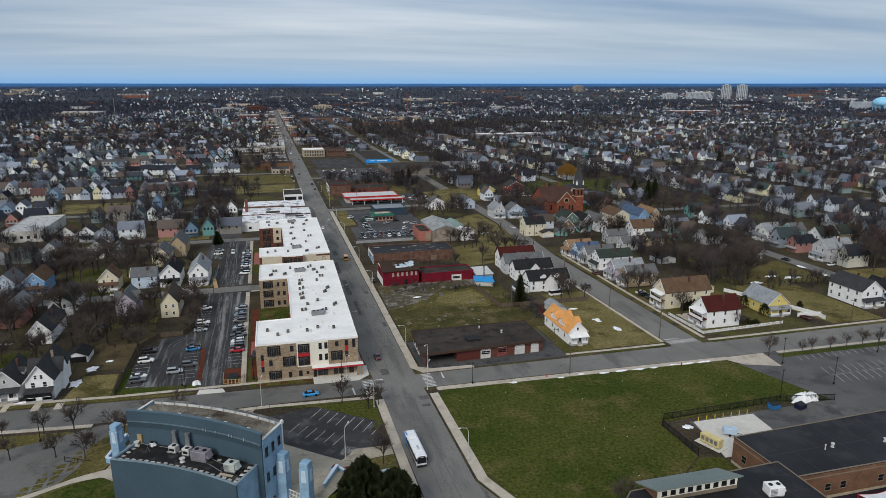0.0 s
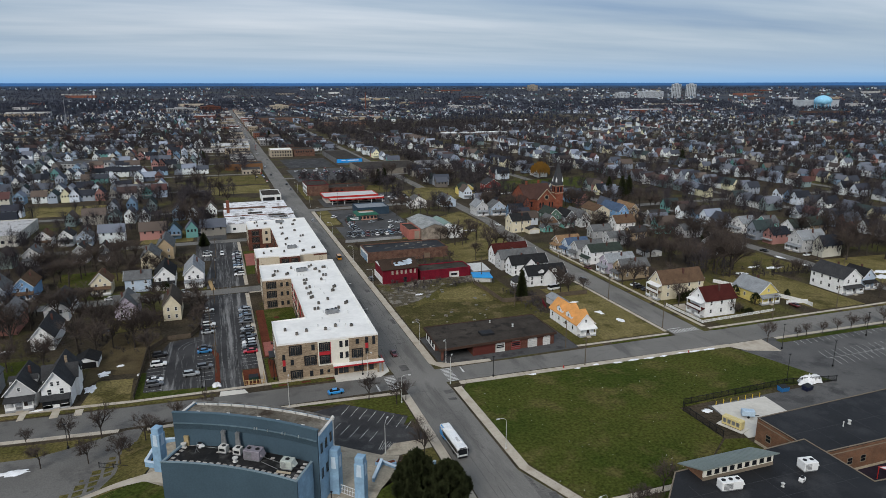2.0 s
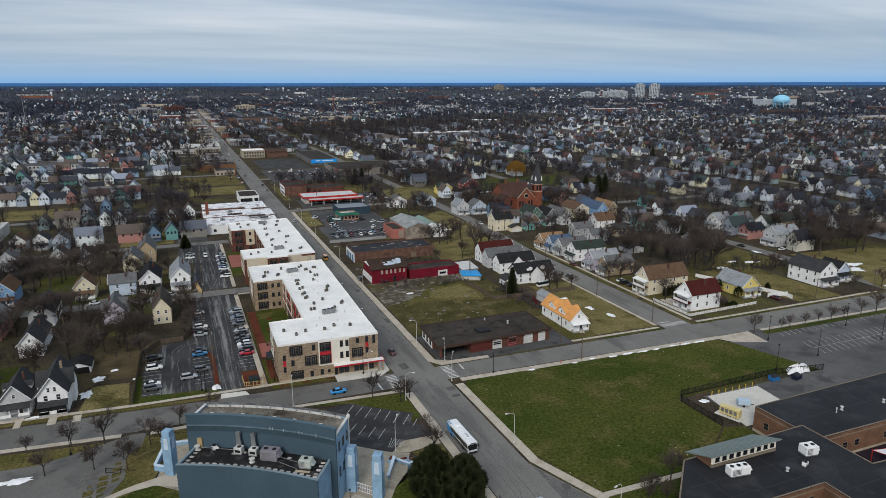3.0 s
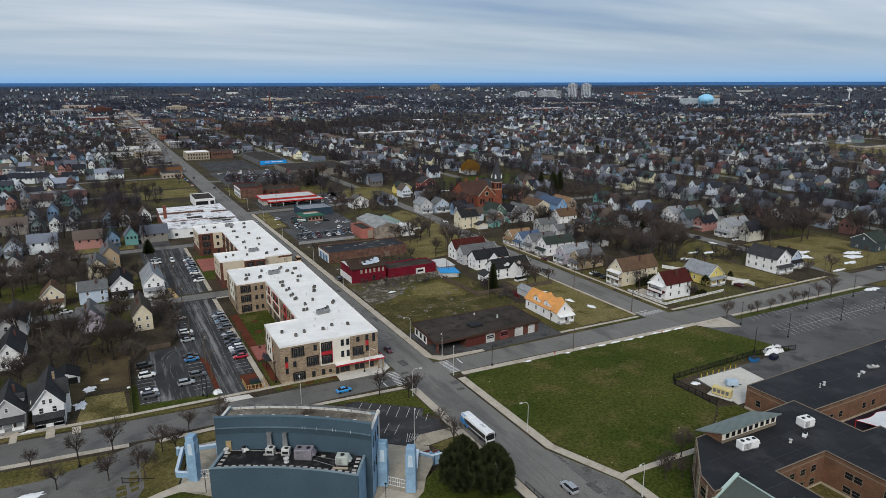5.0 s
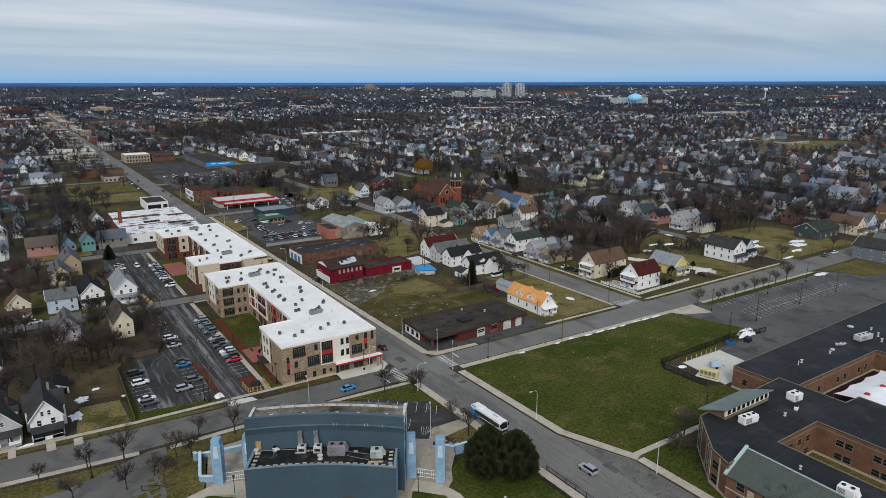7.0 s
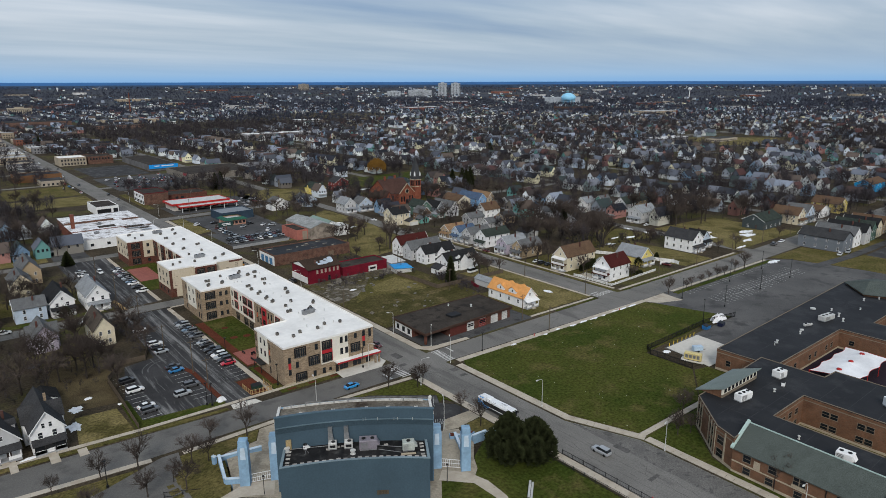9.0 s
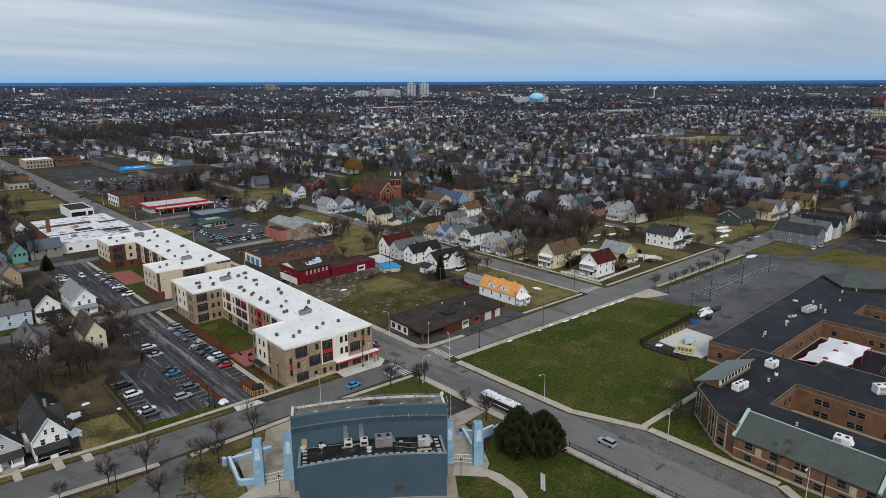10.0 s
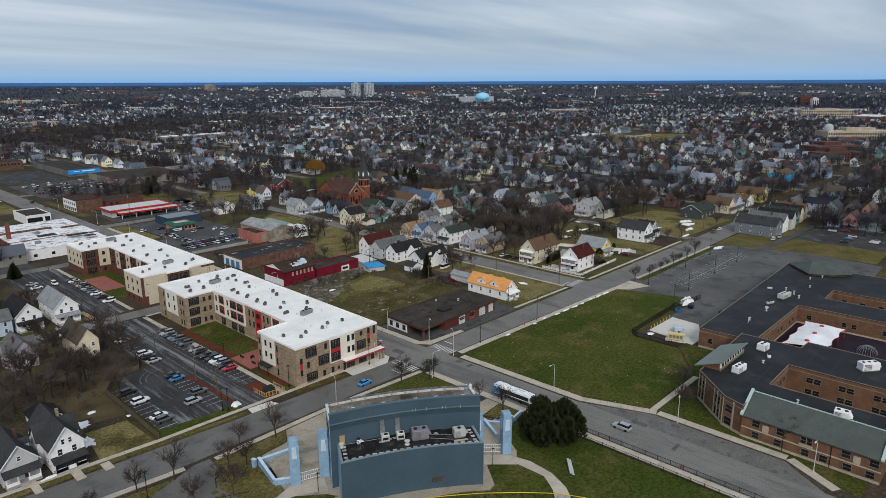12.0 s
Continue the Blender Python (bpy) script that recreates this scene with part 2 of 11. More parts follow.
roof_black = blend_material("roof_membrane_black", (0.0165, 0.0172, 0.0195), (0.025, 0.026, 0.029), 0.1, 0.36, 0.66, 0.6, (0.036, 0.037, 0.04), 0.12, 3, amp=0.28)
roof_tar = blend_material("roof_tar", (0.034, 0.029, 0.025), (0.062, 0.053, 0.045), 0.16, 0.36, 0.7, 0.85, (0.024, 0.021, 0.019), 0.22, 3, amp=0.36)
roof_gravel = blend_material("roof_gravel", (0.10, 0.088, 0.072), (0.22, 0.20, 0.17), 0.22, 0.42, 0.66, 0.95, (0.045, 0.035, 0.027), 0.16, 3, amp=0.45)
brick_tan = brick_material("brick_tan", (0.33, 0.25, 0.17), (0.185, 0.135, 0.09), (0.28, 0.23, 0.17), 0.7, 0.24, 0.2)
brick_dark = brick_material("brick_dark", (0.125, 0.045, 0.03), (0.09, 0.034, 0.024), (0.13, 0.075, 0.06), 0.5, 0.16, 0.3)
brick_red = brick_material("brick_red", (0.19, 0.06, 0.038), (0.145, 0.048, 0.031), (0.2, 0.10, 0.075), 0.42, 0.14, 0.35)
brick_mill = brick_material("brick_mill", (0.10, 0.042, 0.034), (0.075, 0.034, 0.028), (0.10, 0.065, 0.055), 0.5, 0.16, 0.3)
brick_orange = brick_material("brick_orange", (0.170, 0.087, 0.050), (0.132, 0.066, 0.038), (0.160, 0.105, 0.075), 0.42, 0.14, 0.3)
brick_worn = brick_material("brick_worn", (0.155, 0.078, 0.056), (0.11, 0.056, 0.042), (0.155, 0.11, 0.085), 0.42, 0.14, 0.5)
panel_cream = material("panel_cream", (0.70, 0.67, 0.585), 0.7, grain=1.5, amount=0.06, stain=0.1)
panel_tan = material("panel_tan", (0.55, 0.48, 0.37), 0.7, grain=1.5, amount=0.08, stain=0.12)
panel_red = material("panel_red", (0.40, 0.022, 0.03), 0.5, grain=2, amount=0.08, stain=0.1)
paint_maroon = material("paint_maroon", (0.16, 0.009, 0.022), 0.75, grain=2, amount=0.15, stain=0.3, stain_scale=0.3)
blue_wall = material("blue_stucco", (0.055, 0.091, 0.121), 0.8, grain=3, amount=0.10, stain=0.2, stain_scale=0.1)
blue_pale = material("blue_concrete_pale", (0.235, 0.375, 0.52), 0.8, grain=2, amount=0.1, stain=0.22, stain_scale=0.4)
blue_white = material("blue_white", (0.52, 0.63, 0.73), 0.8, grain=2, amount=0.1, stain=0.2, stain_scale=0.5)
stone_band = material("stone_band", (0.42, 0.36, 0.27), 0.85, grain=3, amount=0.15, stain=0.2, stain_scale=0.5)
metal_grey = material("metal_grey", (0.30, 0.31, 0.32), 0.45, 0.6, grain=3, amount=0.15, stain=0.25, stain_scale=0.8)
metal_pale = material("metal_pale", (0.58, 0.585, 0.57), 0.5, 0.15, grain=3, amount=0.12, stain=0.2, stain_scale=0.8)
metal_dark = material("metal_dark", (0.02, 0.02, 0.022), 0.5, 0.4, grain=4, amount=0.2, stain=0.2)
zinc_green = material("standing_seam_green", (0.21, 0.25, 0.235), 0.55, 0.2, grain=2, amount=0.1, stain=0.15)
slate_green = material("slate_green", (0.082, 0.098, 0.090), 0.8, grain=5, amount=0.4, stain=0.2, stain_scale=0.3)
copper_pale = material("flashing_pale_green", (0.40, 0.52, 0.49), 0.6, 0.1, grain=2, amount=0.1, stain=0.15)
tan_trim = material("trim_tan", (0.20, 0.165, 0.125), 0.7, amount=0.1)
white_paint = material("white_paint", (0.74, 0.75, 0.75), 0.7, grain=4, amount=0.06, stain=0.1, stain_scale=0.6)
grey_paint = material("grey_paint", (0.33, 0.34, 0.35), 0.7, amount=0.1)
timber = material("timber_weathered", (0.125, 0.10, 0.075), 0.9, grain=6, amount=0.3, stain=0.3, stain_scale=0.7)
timber_new = material("timber_new", (0.42, 0.29, 0.14), 0.85, grain=4, amount=0.2)
bark = material("bark", (0.060, 0.050, 0.043), 0.95, grain=3, amount=0.3, rand=0.25)
twig = material("twigs", (0.082, 0.066, 0.058), 1.0, grain=0.5, amount=0.25, rand=0.3)
twig_far = material("twigs_far", (0.062, 0.055, 0.060), 1.0, grain=0.02, amount=0.3, stain=0.3, stain_scale=0.008, island=0.35)
# far crowns: the blue of distance haze is mixed into the twig colour
twig_haze = material("woods_far_hazed", (0.052, 0.058, 0.082), 1.0, grain=0.02, amount=0.3, stain=0.3, stain_scale=0.006, island=0.3)
needle = material("needles", (0.034, 0.042, 0.018), 0.95, grain=1.2, amount=0.5, stain=0.3, stain_scale=0.8)
black_glass = glass_material("black_glass", (0.012, 0.014, 0.017))
pane_glass = glass_material("pane_glass", (0.022, 0.026, 0.031), 0.1)
# shade inside recesses and open fronts, put into one near-black colour
recess_shade = material("recess_shade", (0.018, 0.017, 0.018), 0.8)
rubber = material("rubber", (0.015, 0.015, 0.015), 0.9)
red_lamp = material("red_lamp", (0.35, 0.012, 0.01), 0.3)
lamp_clear = material("lamp_clear", (0.6, 0.6, 0.58), 0.2)
red_paint = material("red_paint", (0.42, 0.02, 0.018), 0.5)
yellow_paint = material("yellow_paint", (0.62, 0.45, 0.05), 0.6)
tarp_blue = material("tarp_blue", (0.02, 0.29, 0.66), 0.5, amount=0.15)
bus_blue = material("bus_blue", (0.02, 0.25, 0.62), 0.4)
tent_white = material("tent_fabric_white", (0.78, 0.80, 0.83), 0.7, amount=0.05)
play_floor = material("play_floor_purple", (0.03, 0.022, 0.032), 0.95, amount=0.2)
sheathing = material("sheathing_orange", (0.62, 0.30, 0.10), 0.85, grain=1.2, amount=0.12, stain=0.15, stain_scale=0.5)

# ---- mesh helpers ----


class Geo:
    """Collects points and faces; obj() links them as one mesh object."""

    def __init__(self):
        self.v, self.f = [], []

    def add(self, pts, faces):
        o = len(self.v)
        self.v += [tuple(p) for p in pts]
        self.f += [tuple(o + i for i in q) for q in faces]
        return self

    def box(self, x0, x1, y0, y1, z0, z1, bottom=True):
        p = [(x, y, z) for z in (z0, z1) for x, y in ((x0, y0), (x1, y0), (x1, y1), (x0, y1))]
        f = [(4, 5, 6, 7), (0, 1, 5, 4), (1, 2, 6, 5), (2, 3, 7, 6), (3, 0, 4, 7)]
        if bottom:
            f.append((3, 2, 1, 0))
        return self.add(p, f)

    def bevel_box(self, x0, x1, y0, y1, z0, z1, b=0.05):
        """A box with its upper and upright edges taken off."""
        def ring(d, z):
            return [(x0 + d, y0, z), (x1 - d, y0, z), (x1, y0 + d, z), (x1, y1 - d, z), (x1 - d, y1, z), (x0 + d, y1, z), (x0, y1 - d, z), (x0, y0 + d, z)]
        low, mid = ring(b, z0), ring(b, z1 - b)
        cx, cy = (x0 + x1) / 2, (y0 + y1) / 2
        sx, sy = (x1 - x0 - 2 * b) / (x1 - x0), (y1 - y0 - 2 * b) / (y1 - y0)
        top = [(cx + (x - cx) * sx, cy + (y - cy) * sy, z1) for x, y, _ in mid]
        f = [(i, (i + 1) % 8, 8 + (i + 1) % 8, 8 + i) for i in range(8)] + [(8 + i, 8 + (i + 1) % 8, 16 + (i + 1) % 8, 16 + i) for i in range(8)]
        return self.add(low + mid + top, f + [tuple(range(16, 24)), tuple(range(7, -1, -1))])

    def prism(self, poly, z0, z1):
        """A solid over a plan that runs counter-clockwise; z1 may be one height or one for each corner."""
        n = len(poly)
        tops = z1 if isinstance(z1, (list, tuple)) else [z1] * n
        p = [(x, y, z0) for x, y in poly] + [(x, y, t) for (x, y), t in zip(poly, tops)]
        f = [tuple(range(n, 2 * n)), tuple(range(n - 1, -1, -1))]
        f += [(i, (i + 1) % n, n + (i + 1) % n, n + i) for i in range(n)]
        return self.add(p, f)

    def sheet(self, poly, z):
        return self.add([(x, y, z) for x, y in poly], [tuple(range(len(poly)))])

    def tube(self, a, b, r0, r1=None, n=8, cap=True):
        a, b = Vector(a), Vector(b)
        r1 = r0 if r1 is None else r1
        d = (b - a).normalized()
        u = d.orthogonal().normalized()
        w = d.cross(u)
        p = [a + (u * math.cos(k) + w * math.sin(k)) * r0 for k in (2 * math.pi * i / n for i in range(n))]
        p += [b + (u * math.cos(k) + w * math.sin(k)) * r1 for k in (2 * math.pi * i / n for i in range(n))]
        f = [(i, (i + 1) % n, n + (i + 1) % n, n + i) for i in range(n)]
        if cap:
            f += [tuple(range(n, 2 * n)), tuple(range(n - 1, -1, -1))]
        return self.add(p, f)

    def lathe(self, profile, cx=0, cy=0, n=12):
        p, f = [], []
        for r, z in profile:
            p += [(cx + r * math.cos(2 * math.pi * i / n), cy + r * math.sin(2 * math.pi * i / n), z) for i in range(n)]
        for k in range(len(profile) - 1):
            f += [(k * n + i, k * n + (i + 1) % n, (k + 1) * n + (i + 1) % n, (k + 1) * n + i) for i in range(n)]
        f.append(tuple(range((len(profile) - 1) * n, len(profile) * n)))
        return self.add(p, f)

    def moved(self, m):
        self.v = [tuple(m @ Vector(p)) for p in self.v]
        return self

    def mesh(self, name, mat):
        me = bpy.data.meshes.new(name)
        me.from_pydata(self.v, [], self.f)
        me.materials.append(mat)
        me.update()
        return me

    def obj(self, name, mat, parent=None, label="", smooth=False):
        me = self.mesh(name, mat)
        if smooth:
            me.polygons.foreach_set("use_smooth", [True] * len(me.polygons))
        ob = new(name, me)
        if parent:
            ob.parent = parent
        if label:
            ob["label"] = label
        return ob


def part(name, g, mat, parent, label="", smooth=False):
    return g.obj(name, mat, parent, label, smooth)


def thing(name, label, category, at=(0, 0, 0), turn=0.0, group=""):
    ob = new(name)
    ob.matrix_basis = pose(*at, 0, 0, turn)
    ob.empty_display_size = 0.5
    return tagged(ob, label, category, group)


def shared(name, me, parent, m):
    """One more object on a mesh that others use too."""
    ob = new(name, me)
    ob.parent = parent
    ob.matrix_basis = m
    return ob


def rect(x0, x1, y0, y1):
    return [(x0, y0), (x1, y0), (x1, y1), (x0, y1)]

# ---- ground, roads, lots ----
CX, CY = -45.0, 15.0  # the middle of the camera's line


def rise(x, y):
    """The plain climbs gently towards the horizon."""
    r = math.hypot(x - CX, y - CY)
    t = max(0.0, (r - 2400) / 2500)
    return 91 * t ** 1.55


SO = Vector((-18.55, 128.53))  # middle of the stage tower's street-park front
S_TURN = -32.2


def mound(x, y):
    """The low rise on which the stage and its forecourt stand."""
    dx, dy = x - SO.x, y - SO.y
    u, v = dx * 0.8462 - dy * 0.5329, dx * 0.5329 + dy * 0.8462
    a, b, c = max(0.0, abs(u) - 27) / 13, max(0.0, v - 14) / 12, max(0.0, -9 - v) / 16
    t = min(1.0, max(0.0, 1 - math.hypot(a, max(b, c))))
    return 2.45 * t * t * (3 - 2 * t)


def draped(name, poly, mat, label, lift, step=2.6, pull=True):
    """A sheet over a plan that follows the rise of the ground."""
    if pull:
        out = []
        for x, y in poly:
            h = 0.0
            for i in range(6):
                k = 1 - h / 85
                h = mound(CX + (x - CX) * k, CY + (y - CY) * k)
            out.append((CX + (x - CX) * k, CY + (y - CY) * k))
        poly = out
    bm = bmesh.new()
    bm.faces.new([bm.verts.new((x, y, 0)) for x, y in poly])
    xs, ys = [p[0] for p in poly], [p[1] for p in poly]
    for lo, hi, ax in ((min(xs), max(xs), 0), (min(ys), max(ys), 1)):
        v = math.floor(lo / step) * step + step
        while v < hi:
            bmesh.ops.bisect_plane(bm, geom=bm.verts[:] + bm.edges[:] + bm.faces[:], plane_co=(v, v, 0), plane_no=(1, 0, 0) if ax == 0 else (0, 1, 0))
            v += step
    for v in bm.verts:
        v.co.z = mound(v.co.x, v.co.y) + lift
    me = bpy.data.meshes.new(name)
    bmesh.ops.recalc_face_normals(bm, faces=bm.faces[:])
    if sum(f.normal.z for f in bm.faces) < 0:
        bmesh.ops.reverse_faces(bm, faces=bm.faces[:])
    bm.to_mesh(me)
    bm.free()
    me.polygons.foreach_set("use_smooth", [True] * len(me.polygons))
    me.materials.append(mat)
    return tagged(new(name, me), label, "", "", "structure")


def ground_sheet():
    g = Geo()
    rings = [0.5, 150, 400, 800, 1400, 2000, 2400] + [2400 + 100 * i for i in range(1, 26)] + [4940]
    n = 120
    for r in rings:
        for i in range(n):
            a = 2 * math.pi * i / n
            x, y = CX + r * math.cos(a), CY + r * math.sin(a)
            g.v.append((x, y, rise(x, y)))
    for k in range(len(rings) - 1):
        for i in range(n):
            j = (i + 1) % n
            g.f.append((k * n + i, (k + 1) * n + i, (k + 1) * n + j, k * n + j))
    g.f.append(tuple(range(n)))
    return g


def structure(name, g, mat, label, smooth=False):
    return tagged(g.obj(name, mat, None, "", smooth), label, "", "", "structure")


ground = structure("ground", ground_sheet(), yard_ground, "dull brown winter ground, hazed blue-grey far off, reaching to the horizon")
# past 2050 m the base colour itself carries the blue-grey of distance haze
ground.data.materials.append(blend_material("far_ground_hazed", (0.042, 0.048, 0.064), (0.060, 0.066, 0.082), 0.006, 0.4, 0.6, 1.0, (0.078, 0.080, 0.076), 0.004, 0.05))
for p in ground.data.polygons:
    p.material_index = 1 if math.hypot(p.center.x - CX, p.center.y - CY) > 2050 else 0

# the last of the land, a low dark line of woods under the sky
g = Geo()
n = 240
# aerial haze over the last land is painted in as blue and slate base colours
haze_blue = material("haze_blue", (0.045, 0.15, 0.36), 1.0, grain=0.004, amount=0.3, stain=0.3, stain_scale=0.002)
haze_slate = material("haze_slate", (0.040, 0.070, 0.125), 1.0, grain=0.006, amount=0.35, stain=0.3, stain_scale=0.003)
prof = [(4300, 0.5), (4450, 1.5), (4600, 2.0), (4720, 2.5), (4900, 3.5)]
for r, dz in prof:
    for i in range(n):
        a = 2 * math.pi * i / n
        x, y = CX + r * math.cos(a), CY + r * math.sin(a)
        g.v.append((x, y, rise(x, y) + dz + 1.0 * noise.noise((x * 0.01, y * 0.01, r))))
for nm, ks, mat, lab in (("backdrop", (2, 3), haze_blue, "thin line of far land coloured blue with haze under the sky"), ("backdrop_woods", (0, 1), haze_slate, "distant woods along the horizon coloured slate blue with haze")):
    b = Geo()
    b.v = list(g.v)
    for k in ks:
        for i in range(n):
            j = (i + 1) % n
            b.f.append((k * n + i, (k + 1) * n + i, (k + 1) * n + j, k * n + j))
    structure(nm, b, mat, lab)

# avenue: straight to the north, with a slight bend at the crossing
AV_W, AV_E = 25.0, 38.4
avenue = [(27.6, -60), (39.8, -60), (39.8, 62), (47.0, 72), (47.0, 104), (40.0, 122), (39.6, 166), (39.0, 179), (38.4, 200), (38.3, 700), (37.4, 2390), (17, 2390), (23.8, 700), (25.0, 200), (26.2, 179), (26.8, 166), (27.6, 120)]
structure("road_bay", Geo().sheet([(39.9, 64), (46.9, 72.6), (46.9, 103.6), (40.3, 120.6)], 0.0352), asphalt_broken, "dark broken asphalt of a parking bay")
structure("road_avenue", Geo().sheet(avenue, 0.034), asphalt, "worn grey asphalt avenue with cracks and patches")
cross_e = [(38.0, 170.2), (70, 169.4), (140, 166.6), (240, 165.4), (1900, 166.0), (1900, 178.0), (240, 178.3), (70, 179.2), (38.0, 179.6)]
cross_w = [(-400, 178.5), (-64, 172.0), (-25, 171.4), (28, 170.4), (28, 180.0), (-26.7, 182.4), (-77, 185.6), (-400, 193.0)]
structure("road_cross_east", Geo().sheet(cross_e, 0.028), asphalt, "grey asphalt cross street with patched seams")
structure("road_cross_west", Geo().sheet(cross_w, 0.026), asphalt_cross, "grey asphalt cross street past houses")
structure("road_side", Geo().sheet([(127.6, 177.5), (139.6, 177.5), (139.8, 300), (146.5, 384), (146.5, 2200), (138.5, 2200), (138.5, 384), (128.2, 300)], 0.022), asphalt, "narrow grey residential side street")
structure("road_second", Geo().sheet([(-700, 279.5), (26, 279.5), (26, 287.2), (-700, 289.0)], 0.022), asphalt, "grey residential street behind the apartment block")
structure("road_third", Geo().sheet([(-900, 376.0), (26, 376.0), (26, 383.5), (-900, 383.5)], 0.023), asphalt, "grey residential street by the second apartment block")
structure("road_fourth", Geo().sheet([(37.5, 453), (132, 459), (140, 459), (140, 467), (132, 467), (37.5, 462)], 0.024), asphalt, "short grey street between shops")


def slabs(name, ax, ay, bx, by, width, step=1.9, z=0.15, mat=None, label="pale concrete pavement of separate slabs"):
    """A pavement whose slabs are parted by narrow open joints, laid along a line."""
    length = math.hypot(bx - ax, by - ay)
    n = max(1, round(length / step))
    base = structure(name, Geo().add([], []).prism(
        [(ax, ay), (bx, by), (bx - (by - ay) / length * width, by + (bx - ax) / length * width), (ax - (by - ay) / length * width, ay + (bx - ax) / length * width)], -0.05, z - 0.03),
        joint_mat, label)
    s = length / n
    me = Geo().bevel_box(0.02, s - 0.02, 0.02, width - 0.02, -0.03, 0.03, 0.015).mesh("slab", mat or concrete)
    ang = math.degrees(math.atan2(by - ay, bx - ax))
    m0 = pose(ax, ay, z - 0.03, 0, 0, ang)
    rng = random.Random(int(ax * 7 + ay * 13))
    for i in range(n):
        shared("slab", me, base, m0 @ pose(i * s, 0, rng.uniform(-0.008, 0.008), rng.uniform(-0.15, 0.15), 0, 0))
    return base


joint_mat = material("pavement_joint", (0.15, 0.13, 0.105), 1.0, amount=0.2)

# grass, lots and yards
def ragged(poly, amp, seed=0.0, step=0.7):
    """The outline with its edges cut into short uneven lengths."""
    out = []
    for (ax, ay), (bx, by) in zip(poly, poly[1:] + poly[:1]):
        k = max(1, int(math.hypot(bx - ax, by - ay) / step))
        for i in range(k):
            x, y = ax + (bx - ax) * i / k, ay + (by - ay) * i / k
            out.append((x + amp * noise.noise((x * 0.35, y * 0.35, seed)) + 0.4 * amp * noise.noise((x * 1.3, y * 1.3, seed)), y + amp * noise.noise((x * 0.35, y * 0.35, seed + 9)) + 0.4 * amp * noise.noise((x * 1.3, y * 1.3, seed + 9))))
    return out


def plot(name, poly, mat, label, z=0.10):
    return structure(name, Geo().prism(poly, -0.05, z), mat, label)


plot("lawn_field", [(43.0, 125), (49.6, 106.4), (77.4, 106.2), (94, 118), (94, 134.5), (131, 136), (148, 134), (139.5, 160), (136, 165.6), (70, 166.8), (44.5, 167.2), (42.5, 164)], lawn_green, "wide mown green lawn with thin brown patches", 0.12)
plot("lawn_school", [(50.1, 56), (51.6, 84), (53.2, 89), (64, 100), (62, 104.0), (50.0, 104.0), (50.0, 84)], lawn_green, "green grass strip in front of the school", 0.12)
plot("lawn_school_side", [(53.5, 89.2), (64.3, 100.2), (99.5, 101), (99.5, 116), (94.2, 117.5), (77.2, 105.8), (77.0, 104.0), (60, 104.0), (53.4, 92)], lawn_green, "green grass beside the school wall", 0.11)
draped("lawn_stage", [(-90, 60), (24.4, 60), (24.5, 128.4), (18.5, 129), (9.5, 124.5), (6.9, 120.5), (2.8, 117.4), (-2.4, 122.0), (-7.2, 115.8), (-9.4, 115.4), (-31, 134.6), (-34, 140), (-40, 145), (-60, 135), (-90, 118)], lawn_green, "green park lawn behind the stage building", 0.08)
plot("lawn_triangle", [(-4, 169.0), (24.2, 166.4), (24.4, 148.4), (23.2, 151.5), (21.3, 150.6), (23.2, 154.4), (8.4, 166.2)], lawn_green, "grass triangle with young trees beside a car park", 0.13)
draped("lawn_corner_small", [(16.6, 136.4), (18.6, 130.2), (24.5, 128.6), (24.5, 137.4), (20, 137.0)], grass_olive, "small grass bed by the pavement", 0.09)
draped("grass_west", [(-98, 104), (-60, 128), (-40.4, 145.6), (-38.6, 150.6), (-35, 163), (-26, 163.6), (-23.2, 168.2), (-47, 168.4), (-64, 169.8), (-96, 174.8)], grass_olive, "winter grass round a car park", 0.07)
plot("vacant_lot", [(41.6, 206.5), (95, 208), (95, 262), (42.0, 266)], grass_dull, "vacant lot of thin olive grass and rubble", 0.06)
plot("vacant_corner", [(101.5, 183.2), (126, 182.6), (126.4, 242), (107, 242), (107, 216), (101.5, 214)], grass_tan, "dry tan grass on an open corner lot", 0.07)
plot("vacant_north", [(88, 292), (126, 300), (137, 372), (136, 420), (70, 372), (70, 352), (112, 350), (112, 338), (90, 330)], grass_tan, "dry grass field between shops and houses", 0.05)
plot("vacant_far", [(110, 470), (160, 470), (160, 520), (112, 520)], grass_tan, "dry grass field before far houses", 0.05)
plot("meadow", [(124, 499), (129, 523), (143, 532), (166, 518), (162, 495), (141, 476), (128, 485)], grass_tan, "open dry meadow between back gardens", 0.062)
plot("field_shop", [(90, 517), (103, 559), (128, 555), (114, 520)], grass_olive, "patch of rough grass behind a shop", 0.058)
plot("back_lawn", [(-91.5, 334), (-76, 334), (-74.6, 308), (-90, 312)], lawn_green, "green back lawn between houses", 0.055)
plot("field_church", [(205, 490), (300, 480), (306, 548), (212, 540)], lawn_green, "open green field beyond the church", 0.05)
plot("grass_yellow_house", [(198, 183), (221, 182.4), (221, 232), (192, 232), (192, 212)], grass_tan, "rough tan grass beside a white fence", 0.05)
plot("field_east", [(246, 182.5), (316, 182.5), (316, 236), (258, 240), (255, 205)], grass_tan, "open grass lot with melting snow", 0.05)
plot("field_mid", [(196, 236), (243, 226), (243, 262), (198, 258)], grass_olive, "green back yards behind houses", 0.04)
plot("grass_side_east", [(140.6, 231), (143.8, 231), (143.8, 305), (141.8, 305)], grass_olive, "narrow grass verge of a side street", 0.09)
